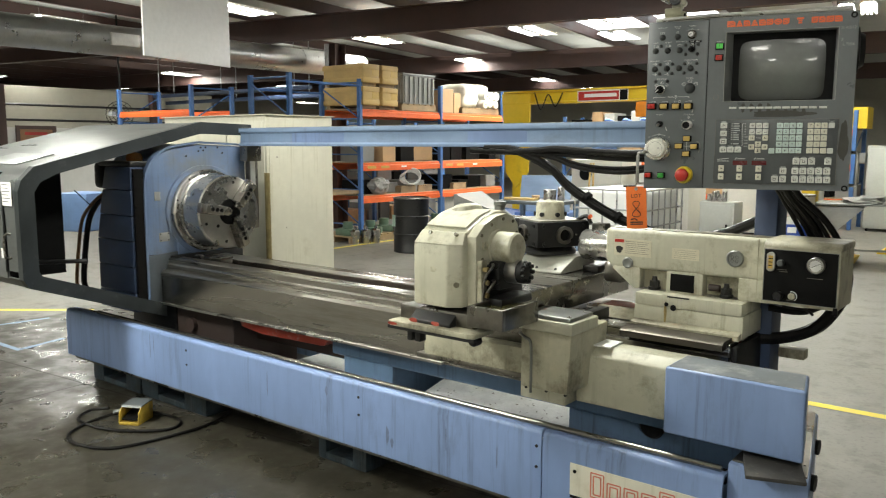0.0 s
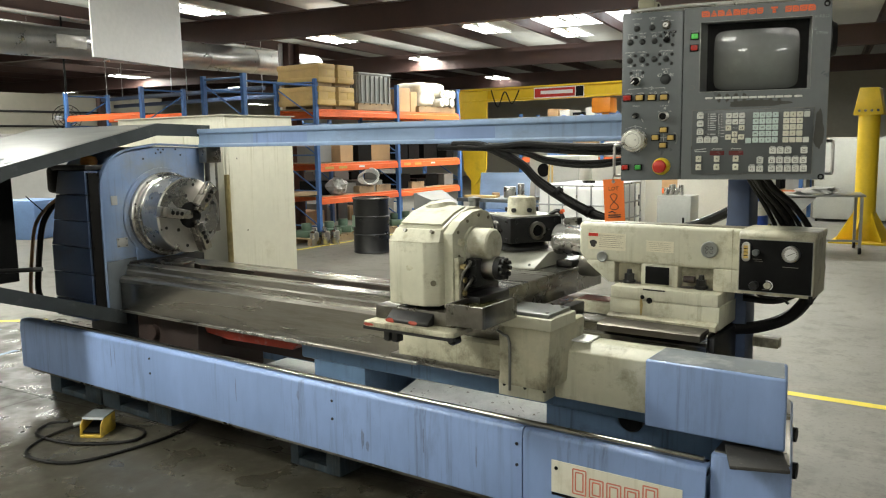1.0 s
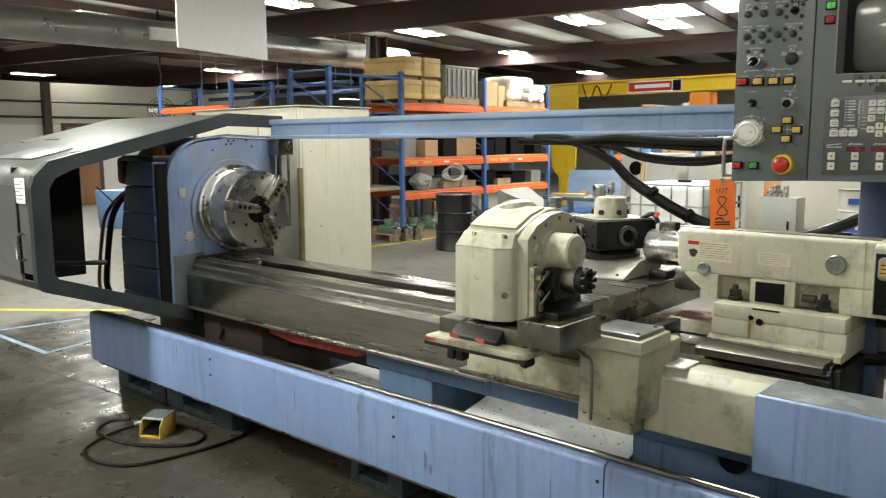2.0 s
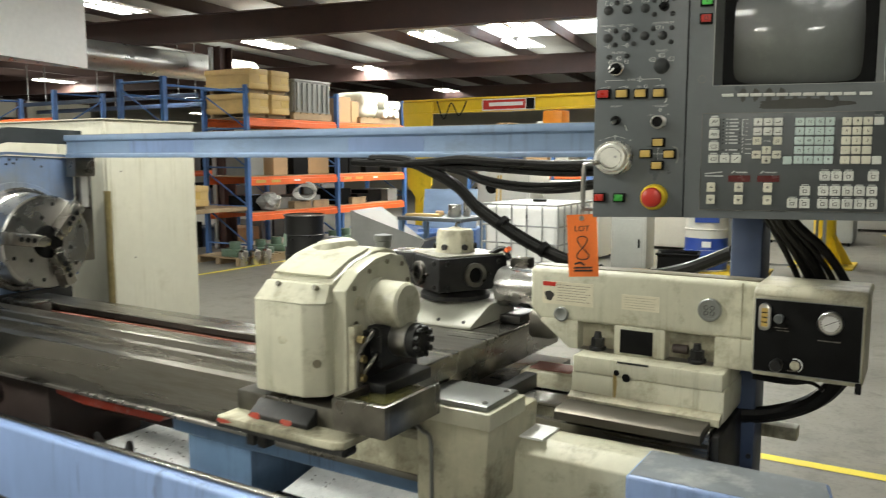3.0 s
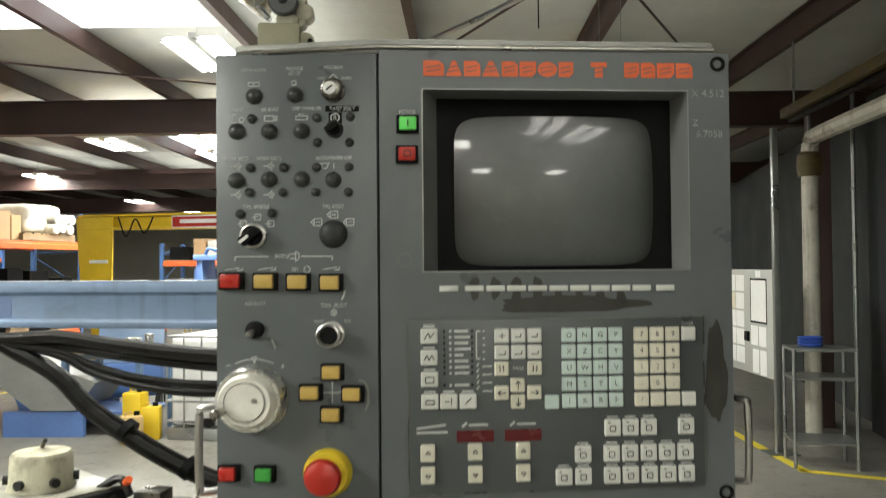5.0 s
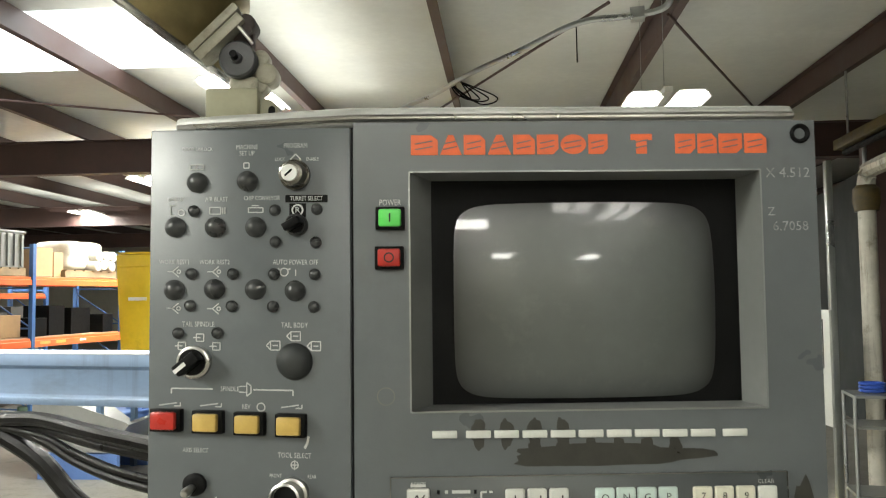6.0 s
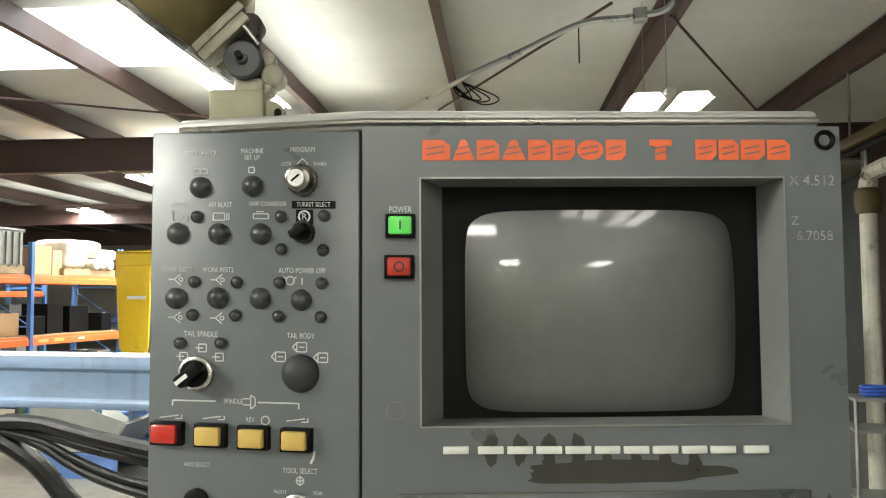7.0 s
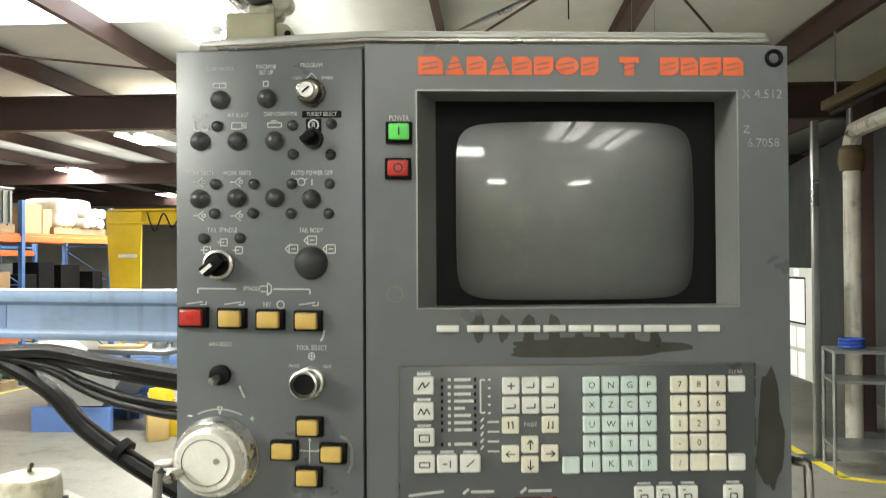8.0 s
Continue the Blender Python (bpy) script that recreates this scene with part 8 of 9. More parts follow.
pk = thing("wood_plank", (-5.75, 9.2, 0.91), "short raw timber plank on the bench", "plank", local=True, turn=8)
part("board", B((-0.25, 0.25, -0.06, 0.06, 0, 0.035), bevel=0.004), CRATE, pk)
for k, (x, y, lean) in enumerate(((-5.1, 9.9, 12), (-4.98, 9.95, -8))):
    br = thing("broom_handle", (x, y, 0), "long pale wooden handle leaning by the bench", "broom", "handles", local=True)
    part("stick", T([(0, 0, 0.0), (0.3 * math.sin(radians(lean)), 0.1, 1.45)], 0.015, seg=8, rounds=1), CRATE, br)
    part("head", B((-0.15, 0.15, -0.03, 0.03, 0, 0.06), bevel=0.01), YELLOW, br)
for k, (x, y, h) in enumerate(((-5.08, 8.95, 0.52), (-4.93, 9.0, 0.36), (-5.0, 8.75, 0.3))):
    j_ = thing("jerry_can", (x, y, 0), "yellow plastic chemical can", "can", "yellow cans", local=True, turn=20 * k)
    part("can_body", B((-0.11, 0.11, -0.09, 0.09, 0, h), bevel=0.02), YELLOW if k < 2 else CRATE, j_)
    part("neck", C((0.05, 0, h), (0.05, 0, h + 0.04), 0.03, seg=12), BLACK, j_)
    part("handle", T([(-0.07, 0, h - 0.01), (-0.05, 0, h + 0.035), (0.0, 0, h + 0.03)], 0.01, seg=6), YELLOW if k < 2 else CRATE, j_)


def cabinet_unit(x, y, w, d, h, material, label, category="cabinet", name="machine_cabinet", fan=False, z=0.0):
    c = thing(name, (x, y, z), label, category, local=True)
    part("body", B((-w / 2, w / 2, -d / 2, d / 2, 0.06, h), bevel=0.012), material, c)
    part("door", B((-w / 2 + 0.04, w / 2 - 0.04, -d / 2 - 0.012, -d / 2, 0.1, h - 0.05), bevel=0.004), material, c)
    part("handle", B((w / 2 - 0.12, w / 2 - 0.09, -d / 2 - 0.03, -d / 2 - 0.012, h * 0.45, h * 0.6), bevel=0.004), BLACK, c)
    for sx in (-1, 1):
        for sy in (-1, 1):
            part("caster", C((sx * (w / 2 - 0.06) - 0.02, sy * (d / 2 - 0.06), 0.035), (sx * (w / 2 - 0.06) + 0.02, sy * (d / 2 - 0.06), 0.035), 0.035, seg=12), RUBBER, c)
    if fan:
        part("fan_grille", C((-w * 0.2, -d / 2 - 0.014, h - 0.25), (-w * 0.2, -d / 2 - 0.03, h - 0.25), 0.12, seg=24), BLACK, c)
    return c


cabinet_unit(-6.1, 12.6, 1.0, 0.8, 1.45, WHITE_ENAMEL, "white enclosed machine with a round fan grille", "machine", "white_machine", True)
cabinet_unit(-5.0, 12.9, 1.0, 0.8, 1.3, WHITE_ENAMEL, "white enclosed machine cabinet on casters", "machine", "white_machine")
cabinet_unit(-3.68, 11.75, 0.54, 0.4, 0.84, CABINET_GREY, "small grey steel cabinet on casters")
for k in range(6):
    c = thing("steel_can", (-3.84 + 0.08 * (k % 4), 11.66 + 0.12 * (k // 4), 0.84), "silver can standing on the grey cabinet", "can", "silver cans", local=True)
    part("can_body", L([(0.0, 0.036), (0.10 + 0.05 * (k % 2), 0.036), (0.115 + 0.05 * (k % 2), 0.03), (0.115 + 0.05 * (k % 2), 0.0)], (0, 0, 0), (0, 0, 1), 16), STEEL_BRIGHT, c)

tb = thing("steel_table", (-1.9, 12.4, 0), "long bare steel table with a sloping trough", "table", local=True, turn=14)
part("table_top", B((-0.95, 0.75, -0.4, 0.4, 0.84, 0.87), bevel=0.004), GREY_SHEET, tb)
part("trough", P([(-0.8, 0.82), (0.1, 0.82), (-0.3, 0.42), (-0.62, 0.42)], "y", -0.36, 0.36), GALV, tb)
for sx in (-0.9, 0.7):
    for sy in (-0.36, 0.36):
        part("leg", B((sx - 0.02, sx + 0.02, sy - 0.02, sy + 0.02, 0.1, 0.84)), GREY_SHEET, tb)
        part("caster", C((sx - 0.02, sy, 0.05), (sx + 0.02, sy, 0.05), 0.05, seg=14), RUBBER, tb)
part("brace", B((-0.9, 0.7, -0.37, -0.35, 0.18, 0.21)), GREY_SHEET, tb)
rg = thing("rag_heap", (-1.75, 12.4, 0.871), "small heap of white rags and parts", "rags", local=True)
rb = bmesh.new()
bmesh.ops.create_icosphere(rb, subdivisions=3, radius=0.3)
for v in rb.verts:
    v.co *= 1 + noise.noise(v.co * 6) * 0.7
    v.co.z = max(v.co.z * 0.22 + 0.03, 0)
part("cloth", rb, WRAP, rg)

# ---- yellow crane: mast, boom, far leg ----
cr = thing("jib_crane", (-1.3, 13.85, 0), "yellow jib crane mast with a long boom", "crane")
part("mast", C((-1.3, 13.85, 0.03), (-1.3, 13.85, 2.1), 0.16, seg=32), YELLOW, cr)
part("mast_head", P([(-1.52, 2.05), (-1.44, 2.48), (-1.16, 2.48), (-1.08, 2.05)], "y", 13.68, 14.02, bevel=0.01), YELLOW, cr)
part("base_plate", B((-1.75, -0.85, 13.4, 14.3, 0.0, 0.03), bevel=0.004), YELLOW, cr)
for k in range(6):
    a = math.pi / 3 * k + 0.3
    part("gusset", moved(P([(0.14, 0.03), (0.42, 0.03), (0.16, 0.5), (0.14, 0.5)], "y", -0.012, 0.012), Matrix.Translation((-1.3, 13.85, 0)) @ Matrix.Rotation(a, 4, "Z")), YELLOW, cr)
for k in range(4):
    bolt((-1.43 + 0.09 * k, 13.675, 2.12), (0, 1, 0), 0.02, 0.012, STEEL_OILY, cr)
g2 = thing("gantry_crane", (-6.0, 12.2, 0), "yellow gantry crane with a hoist on its beam", "crane")
gbm = part("beam", P([(12.05, 2.46), (12.05, 2.49), (12.12, 2.50), (12.12, 2.66), (12.05, 2.67), (12.05, 2.70), (12.27, 2.70), (12.27, 2.67), (12.20, 2.66), (12.20, 2.50), (12.27, 2.49), (12.27, 2.46)], "x", -8.02, -2.4), YELLOW, g2)
part("maker_plate", B((-6.42, -5.45, 12.04, 12.047, 2.47, 2.66), bevel=0.002), PAPER, g2, "white plate with red bars")
part("plate_bar", B((-6.40, -5.62, 12.033, 12.04, 2.49, 2.64)), BTN_RED, g2)
part("plate_bar", B((-6.28, -5.66, 12.027, 12.033, 2.54, 2.60)), PAPER, g2)
part("plate_bar", B((-5.60, -5.46, 12.033, 12.04, 2.48, 2.65)), BLACK, g2)
part("leg_plate", P([(-8.05, 2.66), (-7.42, 2.66), (-7.45, 1.2), (-7.72, 0.9), (-7.95, 1.2)], "y", 12.06, 12.10, bevel=0.004), YELLOW, g2)
part("leg", B((-7.82, -7.6, 12.1, 12.3, 0.0, 2.5), bevel=0.01), YELLOW, g2)
part("leg_print", B((-7.82, -7.5, 12.054, 12.06, 1.95, 2.0)), PAPER, g2)
part("hoist", join(B((-5.3, -4.95, 12.0, 12.3, 2.18, 2.44), bevel=0.03), C((-5.1, 12.15, 2.0), (-5.1, 12.15, 2.2), 0.06, seg=14)), ORANGE_HOIST, g2, "orange chain hoist")
part("far_leg", B((-2.6, -2.4, 12.1, 12.3, 0.0, 2.5), bevel=0.01), YELLOW, g2)
part("festoon", T([(-7.3, 12.02, 2.66), (-7.15, 12.0, 2.35), (-7.0, 12.0, 2.62), (-6.85, 12.0, 2.40), (-6.7, 12.0, 2.64)], 0.012), RUBBER, g2)

# ---- far side of the hall: more racks and machines ----
far = thing("far_shelving", (-6.2, 17.4, 0), "far blue shelving crowded with boxes", "shelving")
for x in (-9.5, -7.3, -5.1, -2.9):
    upright(x, 17.0, 2.4, far, along="y", depth=0.9)
for xa, xb in ((-9.5, -7.3), (-7.3, -5.1), (-5.1, -2.9)):
    for z in (0.5, 1.2, 1.9):
        rack_beam((xa, 17.0), (xb, 17.0), z, z + 0.12, far)
        part("shelf", B((xa + 0.05, xb - 0.05, 17.0, 17.9, z + 0.12, z + 0.14)), PALLET, far)
fr = random.Random(21)
for z in (0.64, 1.34, 2.04):
    x = -9.4
    while x < -3.1:
        w = fr.uniform(0.25, 0.6)
        m, lab = fr.choice(((CARD, "brown cardboard carton on far shelving"), (WHITE_ENAMEL, "white box on far shelving"), (BLUE_PLASTIC, "blue storage bin on far shelving"), (GREY_BOX, "grey case on far shelving"), (YELLOW, "yellow case on far shelving"), (BLACK, "black case on far shelving")))
        carton(x + w / 2, 17.4, z, w * 0.9, 0.6, fr.uniform(0.2, 0.5), m, fr.uniform(-5, 5), lab, "storage_box")
        x += w + 0.03
bl = thing("blue_machine_frame", (-6.3, 14.6, 0), "blue painted machine frame on legs", "machine", local=True)
part("bed", B((-1.0, 1.0, -0.3, 0.3, 2.0, 2.1), bevel=0.01), BLUE_PLASTIC, bl)
for sx in (-0.9, 0.9):
    part("leg", B((sx - 0.06, sx + 0.06, -0.25, 0.25, 0, 2.0), bevel=0.01), BLUE_PLASTIC, bl)
for k in range(5):
    part("arm", T([(-0.8 + 0.4 * k, -0.2, 2.1), (-0.7 + 0.4 * k, -0.25, 2.22), (-0.5 + 0.4 * k, -0.2, 2.12)], 0.03, seg=8), BLUE_PLASTIC, bl)
cabinet_unit(-3.9, 15.2, 1.6, 1.0, 1.9, WHITE_ENAMEL, "white tall machine enclosure at the hall's far side", "machine", "white_machine")
cabinet_unit(-1.9, 17.5, 1.5, 1.0, 1.7, CABINET_GREY, "grey machine enclosure at the hall's far side", "machine", "grey_machine")
cabinet_unit(-0.6, 21.0, 1.5, 1.0, 1.9, WHITE_ENAMEL, "white tall machine enclosure at the hall's far side", "machine", "white_machine")

# ---- overhead: duct, column, hanging board, pipes, wall things ----
duct = thing("air_duct", (-12.1, 8.0, 3.42), "galvanised spiral air duct hung under the roof", "duct")
dm = part("duct_pipe", C((-12.1, 0.5, 3.42), (-12.1, 12.4, 3.42), 0.25, seg=32), GALV, duct)
for k in range(10):
    t_ = 0.06 + 0.1 * k
    y = 0.5 + 11.7 * t_
    part("duct_seam", C((-12.1, y, 3.42), (-12.1, y + 0.02, 3.42), 0.256, seg=32), GALV, duct)
part("grille", B((-11.92, -11.82, 6.35, 6.85, 3.32, 3.52), bevel=0.004), LAMP_BODY, duct)
for y in (3.0, 8.5):
    part("strap", B((-12.11, -12.09, y, y + 0.03, 3.66, ROOF_Z)), GALV, duct)
structure("column", P([(-11.45, 10.7), (-11.15, 10.7), (-11.15, 10.715), (-11.29, 10.715), (-11.29, 10.985), (-11.15, 10.985), (-11.15, 11.0), (-11.45, 11.0), (-11.45, 10.985), (-11.31, 10.985), (-11.31, 10.715), (-11.45, 10.715)], "z", 0, 3.72), RUST_BEAM, "red oxide steel column of the hall", "column")
dp = thing("drain_pipe", (-11.3, 10.62, 0), "white downpipe fixed to a steel column", "pipe", local=True)
part("tube", C((0, 0, 0), (0, 0, 3.7), 0.045, seg=14), GALV, dp)
board = thing("hanging_board", (-7.91, 5.125, 2.71), "blank white board hung from the roof", "sign", local=True, turn=107)
part("sheet", B((-0.79, 0.79, -0.012, 0.012, 0.0, 1.25), bevel=0.003), WHITE, board)
for x in (-0.7, 0.7):
    part("wire", C((x, 0, 1.24), (x, 0, ROOF_Z - 2.71), 0.003, seg=6), STEEL, board)
# left end of the hall: a lower partition with a door, open above
XP = -21.5
structure("wall_3", B((XP - 0.15, XP, Y0, 15.2, 0, 3.25)), WALL, "cream painted partition, open above", "wall")
structure("wall_panel", B((XP + 0.002, XP + 0.05, 4.0, 14.0, 0.0, 2.15)), WALL_WHITE, "white lower wall lining", "wall")
dr_ = tagged(thing("door_1", (XP + 0.05, 9.5, 0), "brown wooden door with posters", "door"), kind="structure")
part("leaf", B((XP + 0.05, XP + 0.09, 9.08, 9.95, 0.0, 2.1), bevel=0.004), DOOR_WOOD, dr_)
part("frame", P([(8.98, 0), (8.98, 2.2), (10.05, 2.2), (10.05, 0), (9.95, 0), (9.95, 2.1), (9.08, 2.1), (9.08, 0)], "x", XP + 0.05, XP + 0.10), RUST_BEAM, dr_)
part("poster", B((XP + 0.09, XP + 0.093, 9.3, 9.7, 1.45, 1.85)), LABEL_GREEN, dr_)
part("poster", B((XP + 0.09, XP + 0.093, 9.2, 9.8, 1.95, 2.03)), BTN_RED, dr_)
for y in (6.9, 8.6, 13.0):
    structure("wall_post", B((XP + 0.05, XP + 0.25, y - 0.09, y + 0.09, 0, 3.25)), RUST_BEAM, "red oxide steel wall post", "column")
for z in (2.35, 2.75):
    structure("wall_pipe", C((XP + 0.12, 4.0, z), (XP + 0.12, 15.0, z), 0.03, seg=10), BLACK_IRON, "dark pipe run along the wall", "pipe")
fan = thing("wall_fan", (-15.6, 8.6, 2.35), "black caged industrial wall fan", "fan", local=True, turn=50)
for k in range(4):
    part("cage_ring", T([((0.28 - 0.07 * k) * math.cos(a), -0.06 * (k > 0), (0.28 - 0.07 * k) * math.sin(a)) for a in [2 * math.pi * q / 26 for q in range(26)]], 0.008, seg=5, rounds=1, closed=True), BLACK, fan)
for k in range(12):
    a = 2 * math.pi * k / 12
    part("cage_wire", T([(0.04 * math.cos(a), -0.06, 0.04 * math.sin(a)), (0.28 * math.cos(a), 0, 0.28 * math.sin(a))], 0.005, seg=5, rounds=1), BLACK, fan)
part("motor", C((0, 0.0, 0), (0, 0.2, 0), 0.08, seg=16), BLACK, fan)
for k in range(4):
    part("blade", moved(B((0.03, 0.24, -0.03, -0.025, -0.05, 0.05)), Matrix.Rotation(radians(90 * k), 4, "Y") @ Matrix.Rotation(radians(20), 4, "X")), GREY_DARK, fan)
part("stalk", C((0, 0.12, 0), (0, 0.12, ROOF_Z - 2.35), 0.02, seg=8), BLACK, fan)
# a second row of racking behind, packed with dark stock
rack3 = thing("pallet_rack", (-12.1, 12.4, 0), "blue pallet rack packed with dark bins and cartons", "pallet rack", "storage racks")
for y in (9.85, 12.3, 14.75):
    upright(-11.62, y, 2.25, rack3, depth=0.85)
for ya, yb in ((9.85, 12.3), (12.3, 14.75)):
    for z0, z1 in ((2.0, 2.1), (1.35, 1.45), (0.7, 0.8)):
        rack_beam((-11.62, ya), (-11.62, yb), z0, z1, rack3)
        part("deck", B((-12.44, -11.65, ya + 0.05, yb - 0.05, z1 - 0.004, z1 + 0.012)), PALLET, rack3)
stock = random.Random(23)
for z in (0.0, 0.812, 1.462):
    y = 10.05
    while y < 14.5:
        w, h = stock.uniform(0.3, 0.62), stock.uniform(0.26, 0.5)
        if not (12.05 < y + w / 2 < 12.55 and z > 0.5):
            m = stock.choice((BLACK, GREY_DARK, BLUE_DARK, GREY_BOX, GREY_DARK, CARD))
            carton(-12.03, y + w / 2, z, 0.62, w, h, m, label="cardboard carton with a taped lid" if m is CARD else "dark plastic stock bin on a shelf", name="cardboard_box" if m is CARD else "storage_bin")
        y += w + stock.uniform(0.03, 0.12)
bn = thing("blue_bin", (-15.0, 7.4, 0), "pale blue plastic bin on the floor", "bin", local=True, turn=20)
part("tub", P([(-0.35, 0.0), (-0.42, 0.75), (0.42, 0.75), (0.35, 0.0)], "y", -0.4, 0.4, bevel=0.02), BLUE_ENAMEL_PALE, bn)
carton(-15.6, 8.8, 0.0, 0.5, 0.4, 0.5)

# ---- right-hand side: notice board, column, pipe, rack frame ----
nb = thing("notice_board", (1.5, 10.5, 0), "grey notice board on posts covered with papers", "notice board")
bd = Vector((1.76 - 1.23, 9.32 - 11.7, 0)).normalized()
bn_ = Vector((bd.y, -bd.x, 0))
bmx = Matrix(((bd.x, -bn_.x, 0, 1.23), (bd.y, -bn_.y, 0, 11.7), (0, 0, 1, 0), (0, 0, 0, 1)))
LB = 2.438
part("panel", moved(B((0, LB, -0.012, 0.012, 0.72, 1.80), bevel=0.003), bmx), CABINET_GREY, nb)
for u in (0.03, LB - 0.03):
    part("board_post", moved(B((u - 0.03, u + 0.03, 0.012, 0.07, 0.0, 3.2 if u > 1 else 1.8), bevel=0.003), bmx), GREY_SHEET, nb)
    part("post_foot", moved(B((u - 0.12, u + 0.12, -0.1, 0.2, 0.0, 0.012)), bmx), GREY_SHEET, nb)
side = -1 if (bmx.to_3x3() @ Vector((0, -1, 0))).dot(Vector((-1, -0.5, 0))) > 0 else 1
for r in range(5):
    for c in range(7):
        u = 0.12 + 0.235 * c
        z = 0.80 + 0.192 * r
        part("paper", moved(B((u, u + 0.216, side * 0.0125, side * 0.0145, z, z + 0.172)), bmx), PAPER if (r, c) != (3, 5) else LABEL_CREAM, nb)
for u, z, w, h in ((1.93, 1.27, 0.36, 0.42), (1.92, 1.02, 0.17, 0.20), (2.12, 1.02, 0.17, 0.20), (1.96, 0.74, 0.15, 0.24), (2.14, 0.73, 0.15, 0.25), (2.05, 1.72, 0.12, 0.07)):
    part("paper", moved(B((u, u + w, side * 0.0125, side * 0.0155, z, z + h)), bmx), PAPER, nb)
part("frame_line", moved(B((1.91, 2.31, side * 0.012, side * 0.0138, 1.25, 1.71)), bmx), BLACK, nb)
part("marker_box", moved(B((1.80, 1.88, side * 0.0125, side * 0.04, 1.05, 1.15)), bmx), BLACK, nb)
structure("column", B((2.30, 2.50, 10.7, 11.0, 0, 3.72)), RUST_BEAM, "red oxide steel column of the hall", "column")
PIPE_OLD = mat("grimy white pipe paint", (0.52, 0.50, 0.43), 0.5, var=0.15, scale=3, dirt=(0.16, 0.13, 0.08), dirt_amount=0.35, dirt_scale=5, bump=0.1, streak=((0.12, 0.09, 0.05), 0.9))
wp = thing("standpipe", (2.17, 9.85, 0), "grimy white painted standpipe with yellow collar", "pipe")
part("pipe", C((2.17, 9.85, 0.0), (2.17, 9.85, 3.0), 0.082, seg=20), PIPE_OLD, wp)
part("elbow", T([(2.17, 9.85, 2.9), (2.18, 9.82, 3.10), (2.24, 9.6, 3.18), (2.55, 7.2, 3.2)], 0.085), PIPE_OLD, wp)
part("collar", L([(-0.1, 0.11), (0.0, 0.13), (0.12, 0.12), (0.16, 0.08)], (2.17, 9.85, 2.86), (0, 0, 1), 20), RAIL_YELLOW, wp)
part("base_flange", L([(0, 0.14), (0.04, 0.14), (0.05, 0.08)], (2.17, 9.85, 0.0), (0, 0, 1), 20), PIPE_OLD, wp)
for k, (x, y) in enumerate(((2.46, 9.75), (2.18, 10.3))):
    cd = thing("conduit", (x, y, 0), "thin galvanised conduit beside the column", "pipe", "conduits", local=True)
    part("tube", C((0, 0, 0), (0, 0, 3.6), 0.022, seg=10), GALV, cd)
    for z in (0.6, 1.6, 2.6):
        part("clip", C((0, 0, z), (0, 0, z + 0.03), 0.03, seg=10), GREY_SHEET, cd)
    part("coupling", C((0, 0, 1.98), (0, 0, 2.06), 0.027, seg=10), GREY_SHEET, cd)
rw = thing("runway_beam", (3.0, 10.0, 3.35), "dirty yellow crane runway rail under the roof", "rail")
part("rail", moved(B((-0.045, 0.045, -3.2, 0.2, 0.0, 0.10), bevel=0.004), pose(1.93, 10.0, 3.43, 0, 0, 6.5)), RAIL_YELLOW, rw)
part("cable_run", C((2.36, 6.5, 3.39), (1.95, 10.1, 3.39), 0.03, seg=10), BLACK, rw)
for x, y in ((1.94, 9.9), (2.25, 7.1)):
    part("hanger_rod", C((x, y, 3.5), (x, y, ROOF_Z), 0.012, seg=8), GALV, rw)
st = thing("pipe_stand", (1.98, 8.95, 0), "grey welded tube stand with shelves", "stand")
for x in (1.74, 2.27):
    for y in (8.75, 9.15):
        part("leg", C((x, y, 0), (x, y, 1.08), 0.016, seg=10), GALV, st)
for z in (0.22, 0.80, 1.06):
    part("shelf", B((1.73, 2.29, 8.74, 9.16, z, z + 0.025)), GREY_SHEET, st)
hz = thing("hose_coil", (1.93, 8.95, 1.087), "blue air hose coiled on the stand", "hose", local=True)
for k in range(3):
    part("loop", T([(0.10 * math.cos(a), 0.08 * math.sin(a), 0.02 + 0.03 * k) for a in [2 * math.pi * q / 18 for q in range(18)]], 0.014, seg=6, rounds=1, closed=True), BLUE_ENAMEL, hz)
for ob, dx in ((nb, -0.17), (wp, -0.1), (st, -0.1), (hz, -0.1)):
    ob.location.x += dx
structure("wall_1", B((2.85, 3.0, 5.0, 10.6, 0.0, 3.7)), WALL_DARK, "dark grey partition line backing the dim bay", "wall")
# added dark sheet in place of the open, unlit bay beyond
structure("wall_2", B((3.0, 3.1, 10.6, 33.0, 0.0, 3.7)), WALL_DARK, "dark grey partition line backing the dim bay", "wall")
for k in range(3):
    part_ = thing("wall_notice", (2.84, 8.35 - 0.5 * k, 1.15), "white printed sheets pinned to the partition", "notice", "pinned notices", local=True)
    part("sheet", B((0.0, 0.006, -0.22, 0.22, 0.0, 0.30)), PAPER, part_)
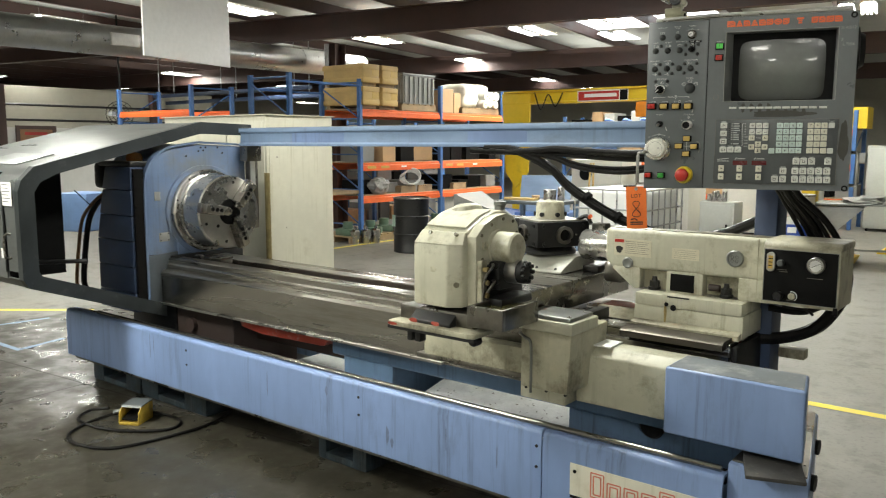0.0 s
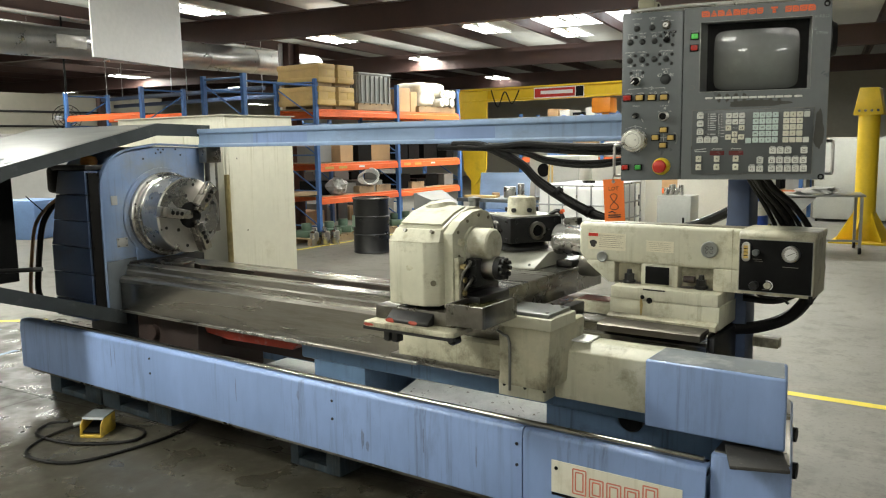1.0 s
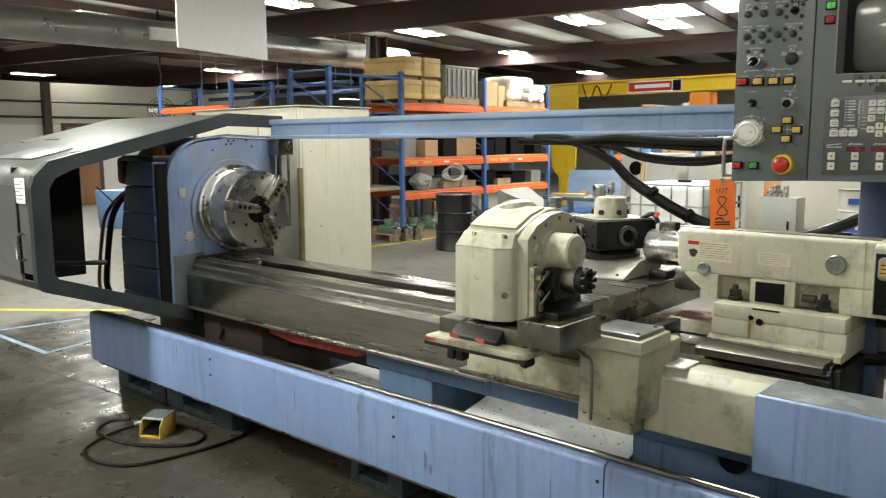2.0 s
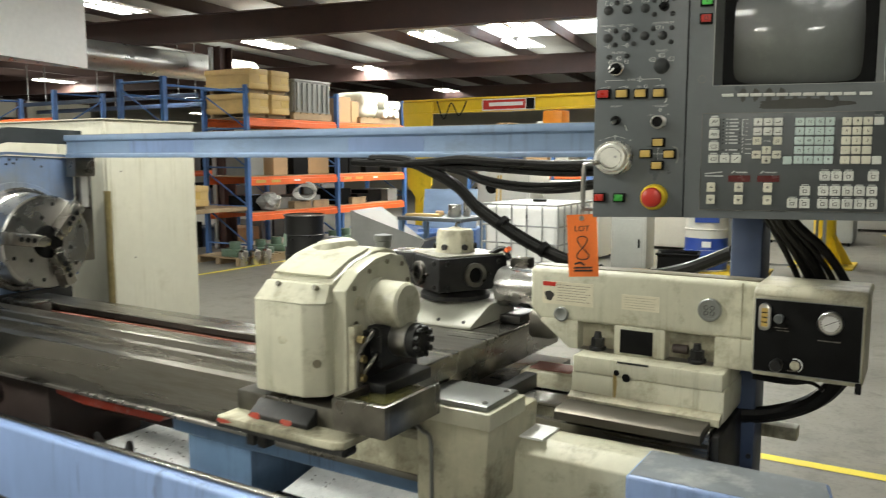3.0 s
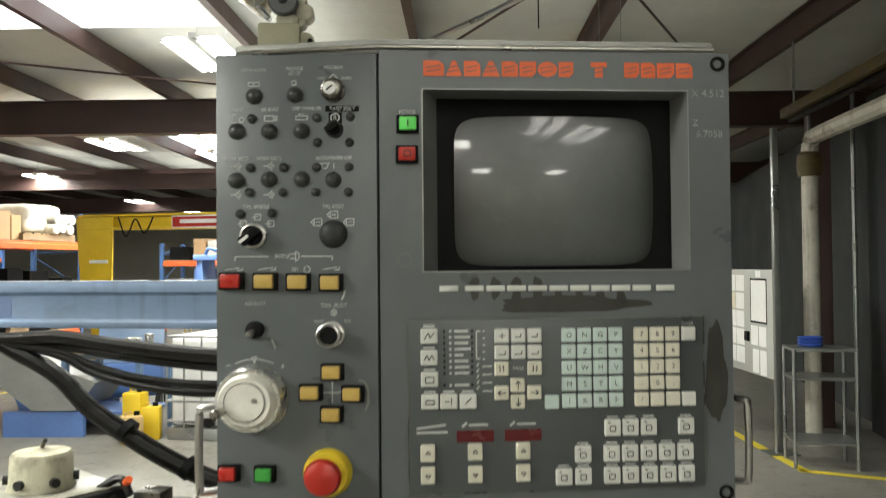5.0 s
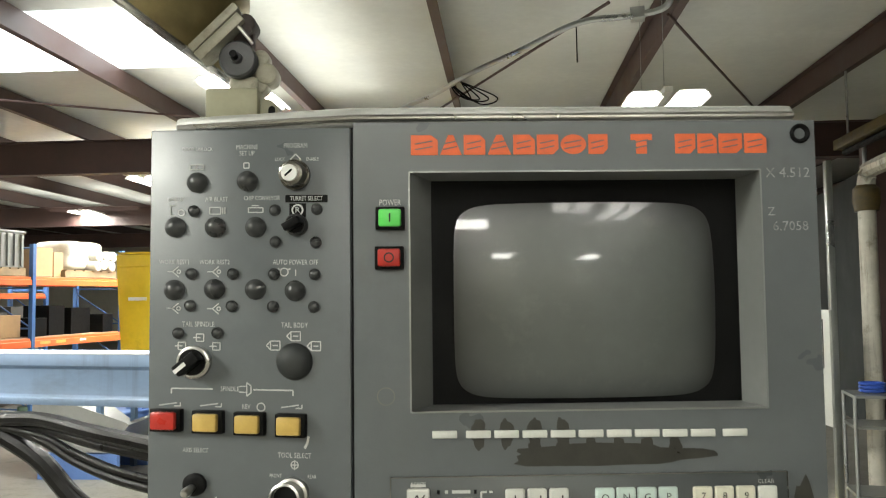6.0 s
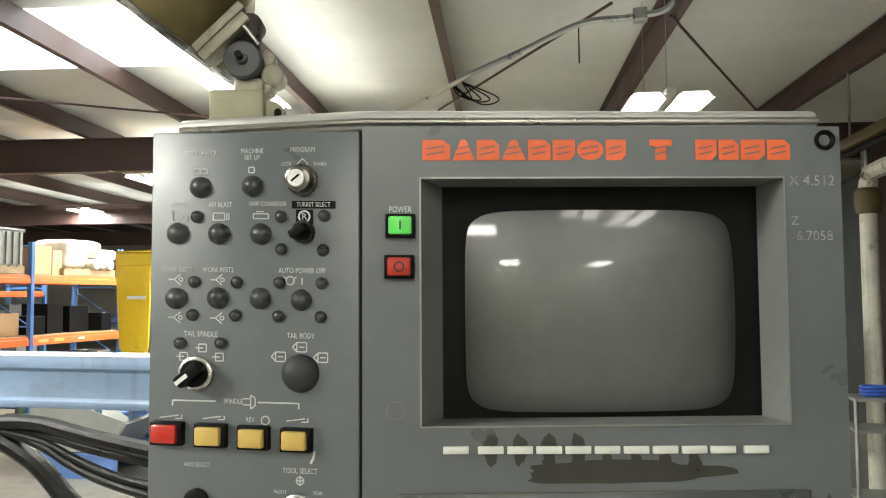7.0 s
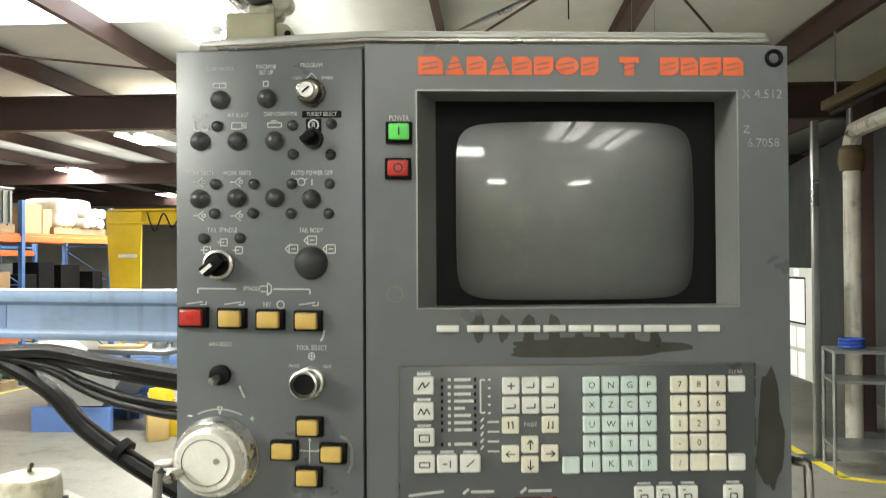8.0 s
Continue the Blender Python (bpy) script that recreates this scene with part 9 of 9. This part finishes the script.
# conduit and wires under the roof above the console
cdt = thing("roof_conduit", (-1.0, 9.0, 4.15), "grey conduit run strapped below the purlins", "conduit")
part("tube", T([(-3.1, 10.35, 4.13), (-2.662, 9.87, 4.13), (-2.211, 9.423, 4.13), (-1.699, 8.779, 4.13), (-1.074, 8.127, 4.13), (-0.535, 7.56, 4.13), (-0.164, 7.51, 4.13), (0.10, 7.42, 4.13), (0.18, 7.38, 4.22), (0.18, 7.38, 4.42)], 0.026), GALV, cdt)
part("box", B((-0.13, -0.02, 7.44, 7.56, 4.09, 4.18), bevel=0.006), GALV, cdt)
part("drop_wire", C((-0.553, 7.60, 4.11), (-0.553, 7.62, 3.83), 0.006, seg=6), BLACK, cdt)
for k in range(4):
    part("loose_wire", T([(-1.95, 9.1, 4.14), (-1.88 + 0.08 * k, 9.05, 4.02 - 0.04 * k), (-1.72 + 0.09 * k, 9.0, 3.94), (-1.80, 8.9, 4.10)], 0.007, seg=5), BLACK, cdt)
for a, b in (((-7.4, 8.0), (-1.0, 13.5)), ((-0.282, 7.276), (-2.4, 10.3)), ((0.16, 7.67), (1.5, 12.1))):
    rb_ = thing("brace_rod", ((a[0] + b[0]) / 2, (a[1] + b[1]) / 2, 4.15), "thin steel roof brace rod", "rod", "brace rods")
    part("rod", C((*a, 4.17), (*b, 4.17), 0.013, seg=8), RUST_BEAM, rb_)

# ---- loose things on the floor behind the tailstock ----
pallet(-2.95, 10.75, 0.0, 1.1, 1.0, "floor pallets")
bx = thing("black_crate", (-2.75, 10.85, 0.12), "open black plastic crate on a pallet", "crate", local=True, turn=12)
part("shell", join(B((-0.26, 0.26, -0.2, 0.2, 0.0, 0.02), (-0.26, -0.24, -0.2, 0.2, 0.02, 0.3), (0.24, 0.26, -0.2, 0.2, 0.02, 0.3), (-0.24, 0.24, -0.2, -0.18, 0.02, 0.3), (-0.24, 0.24, 0.18, 0.2, 0.02, 0.3))), BLACK, bx)
part("rim", T([(-0.27, -0.21, 0.3), (0.27, -0.21, 0.3), (0.27, 0.21, 0.3), (-0.27, 0.21, 0.3)], 0.018, seg=6, rounds=1, closed=True), BLACK, bx)
kb = thing("yellow_kerb", (1.35, 15.2, 0), "yellow painted wheel stop kerb", "kerb")
part("block", moved(P([(-0.09, 0.0), (-0.07, 0.14), (0.07, 0.14), (0.09, 0.0)], "y", -1.2, 1.2, bevel=0.01), pose(1.35, 15.2, 0, 0, 0, 12)), LINE_YELLOW, kb)
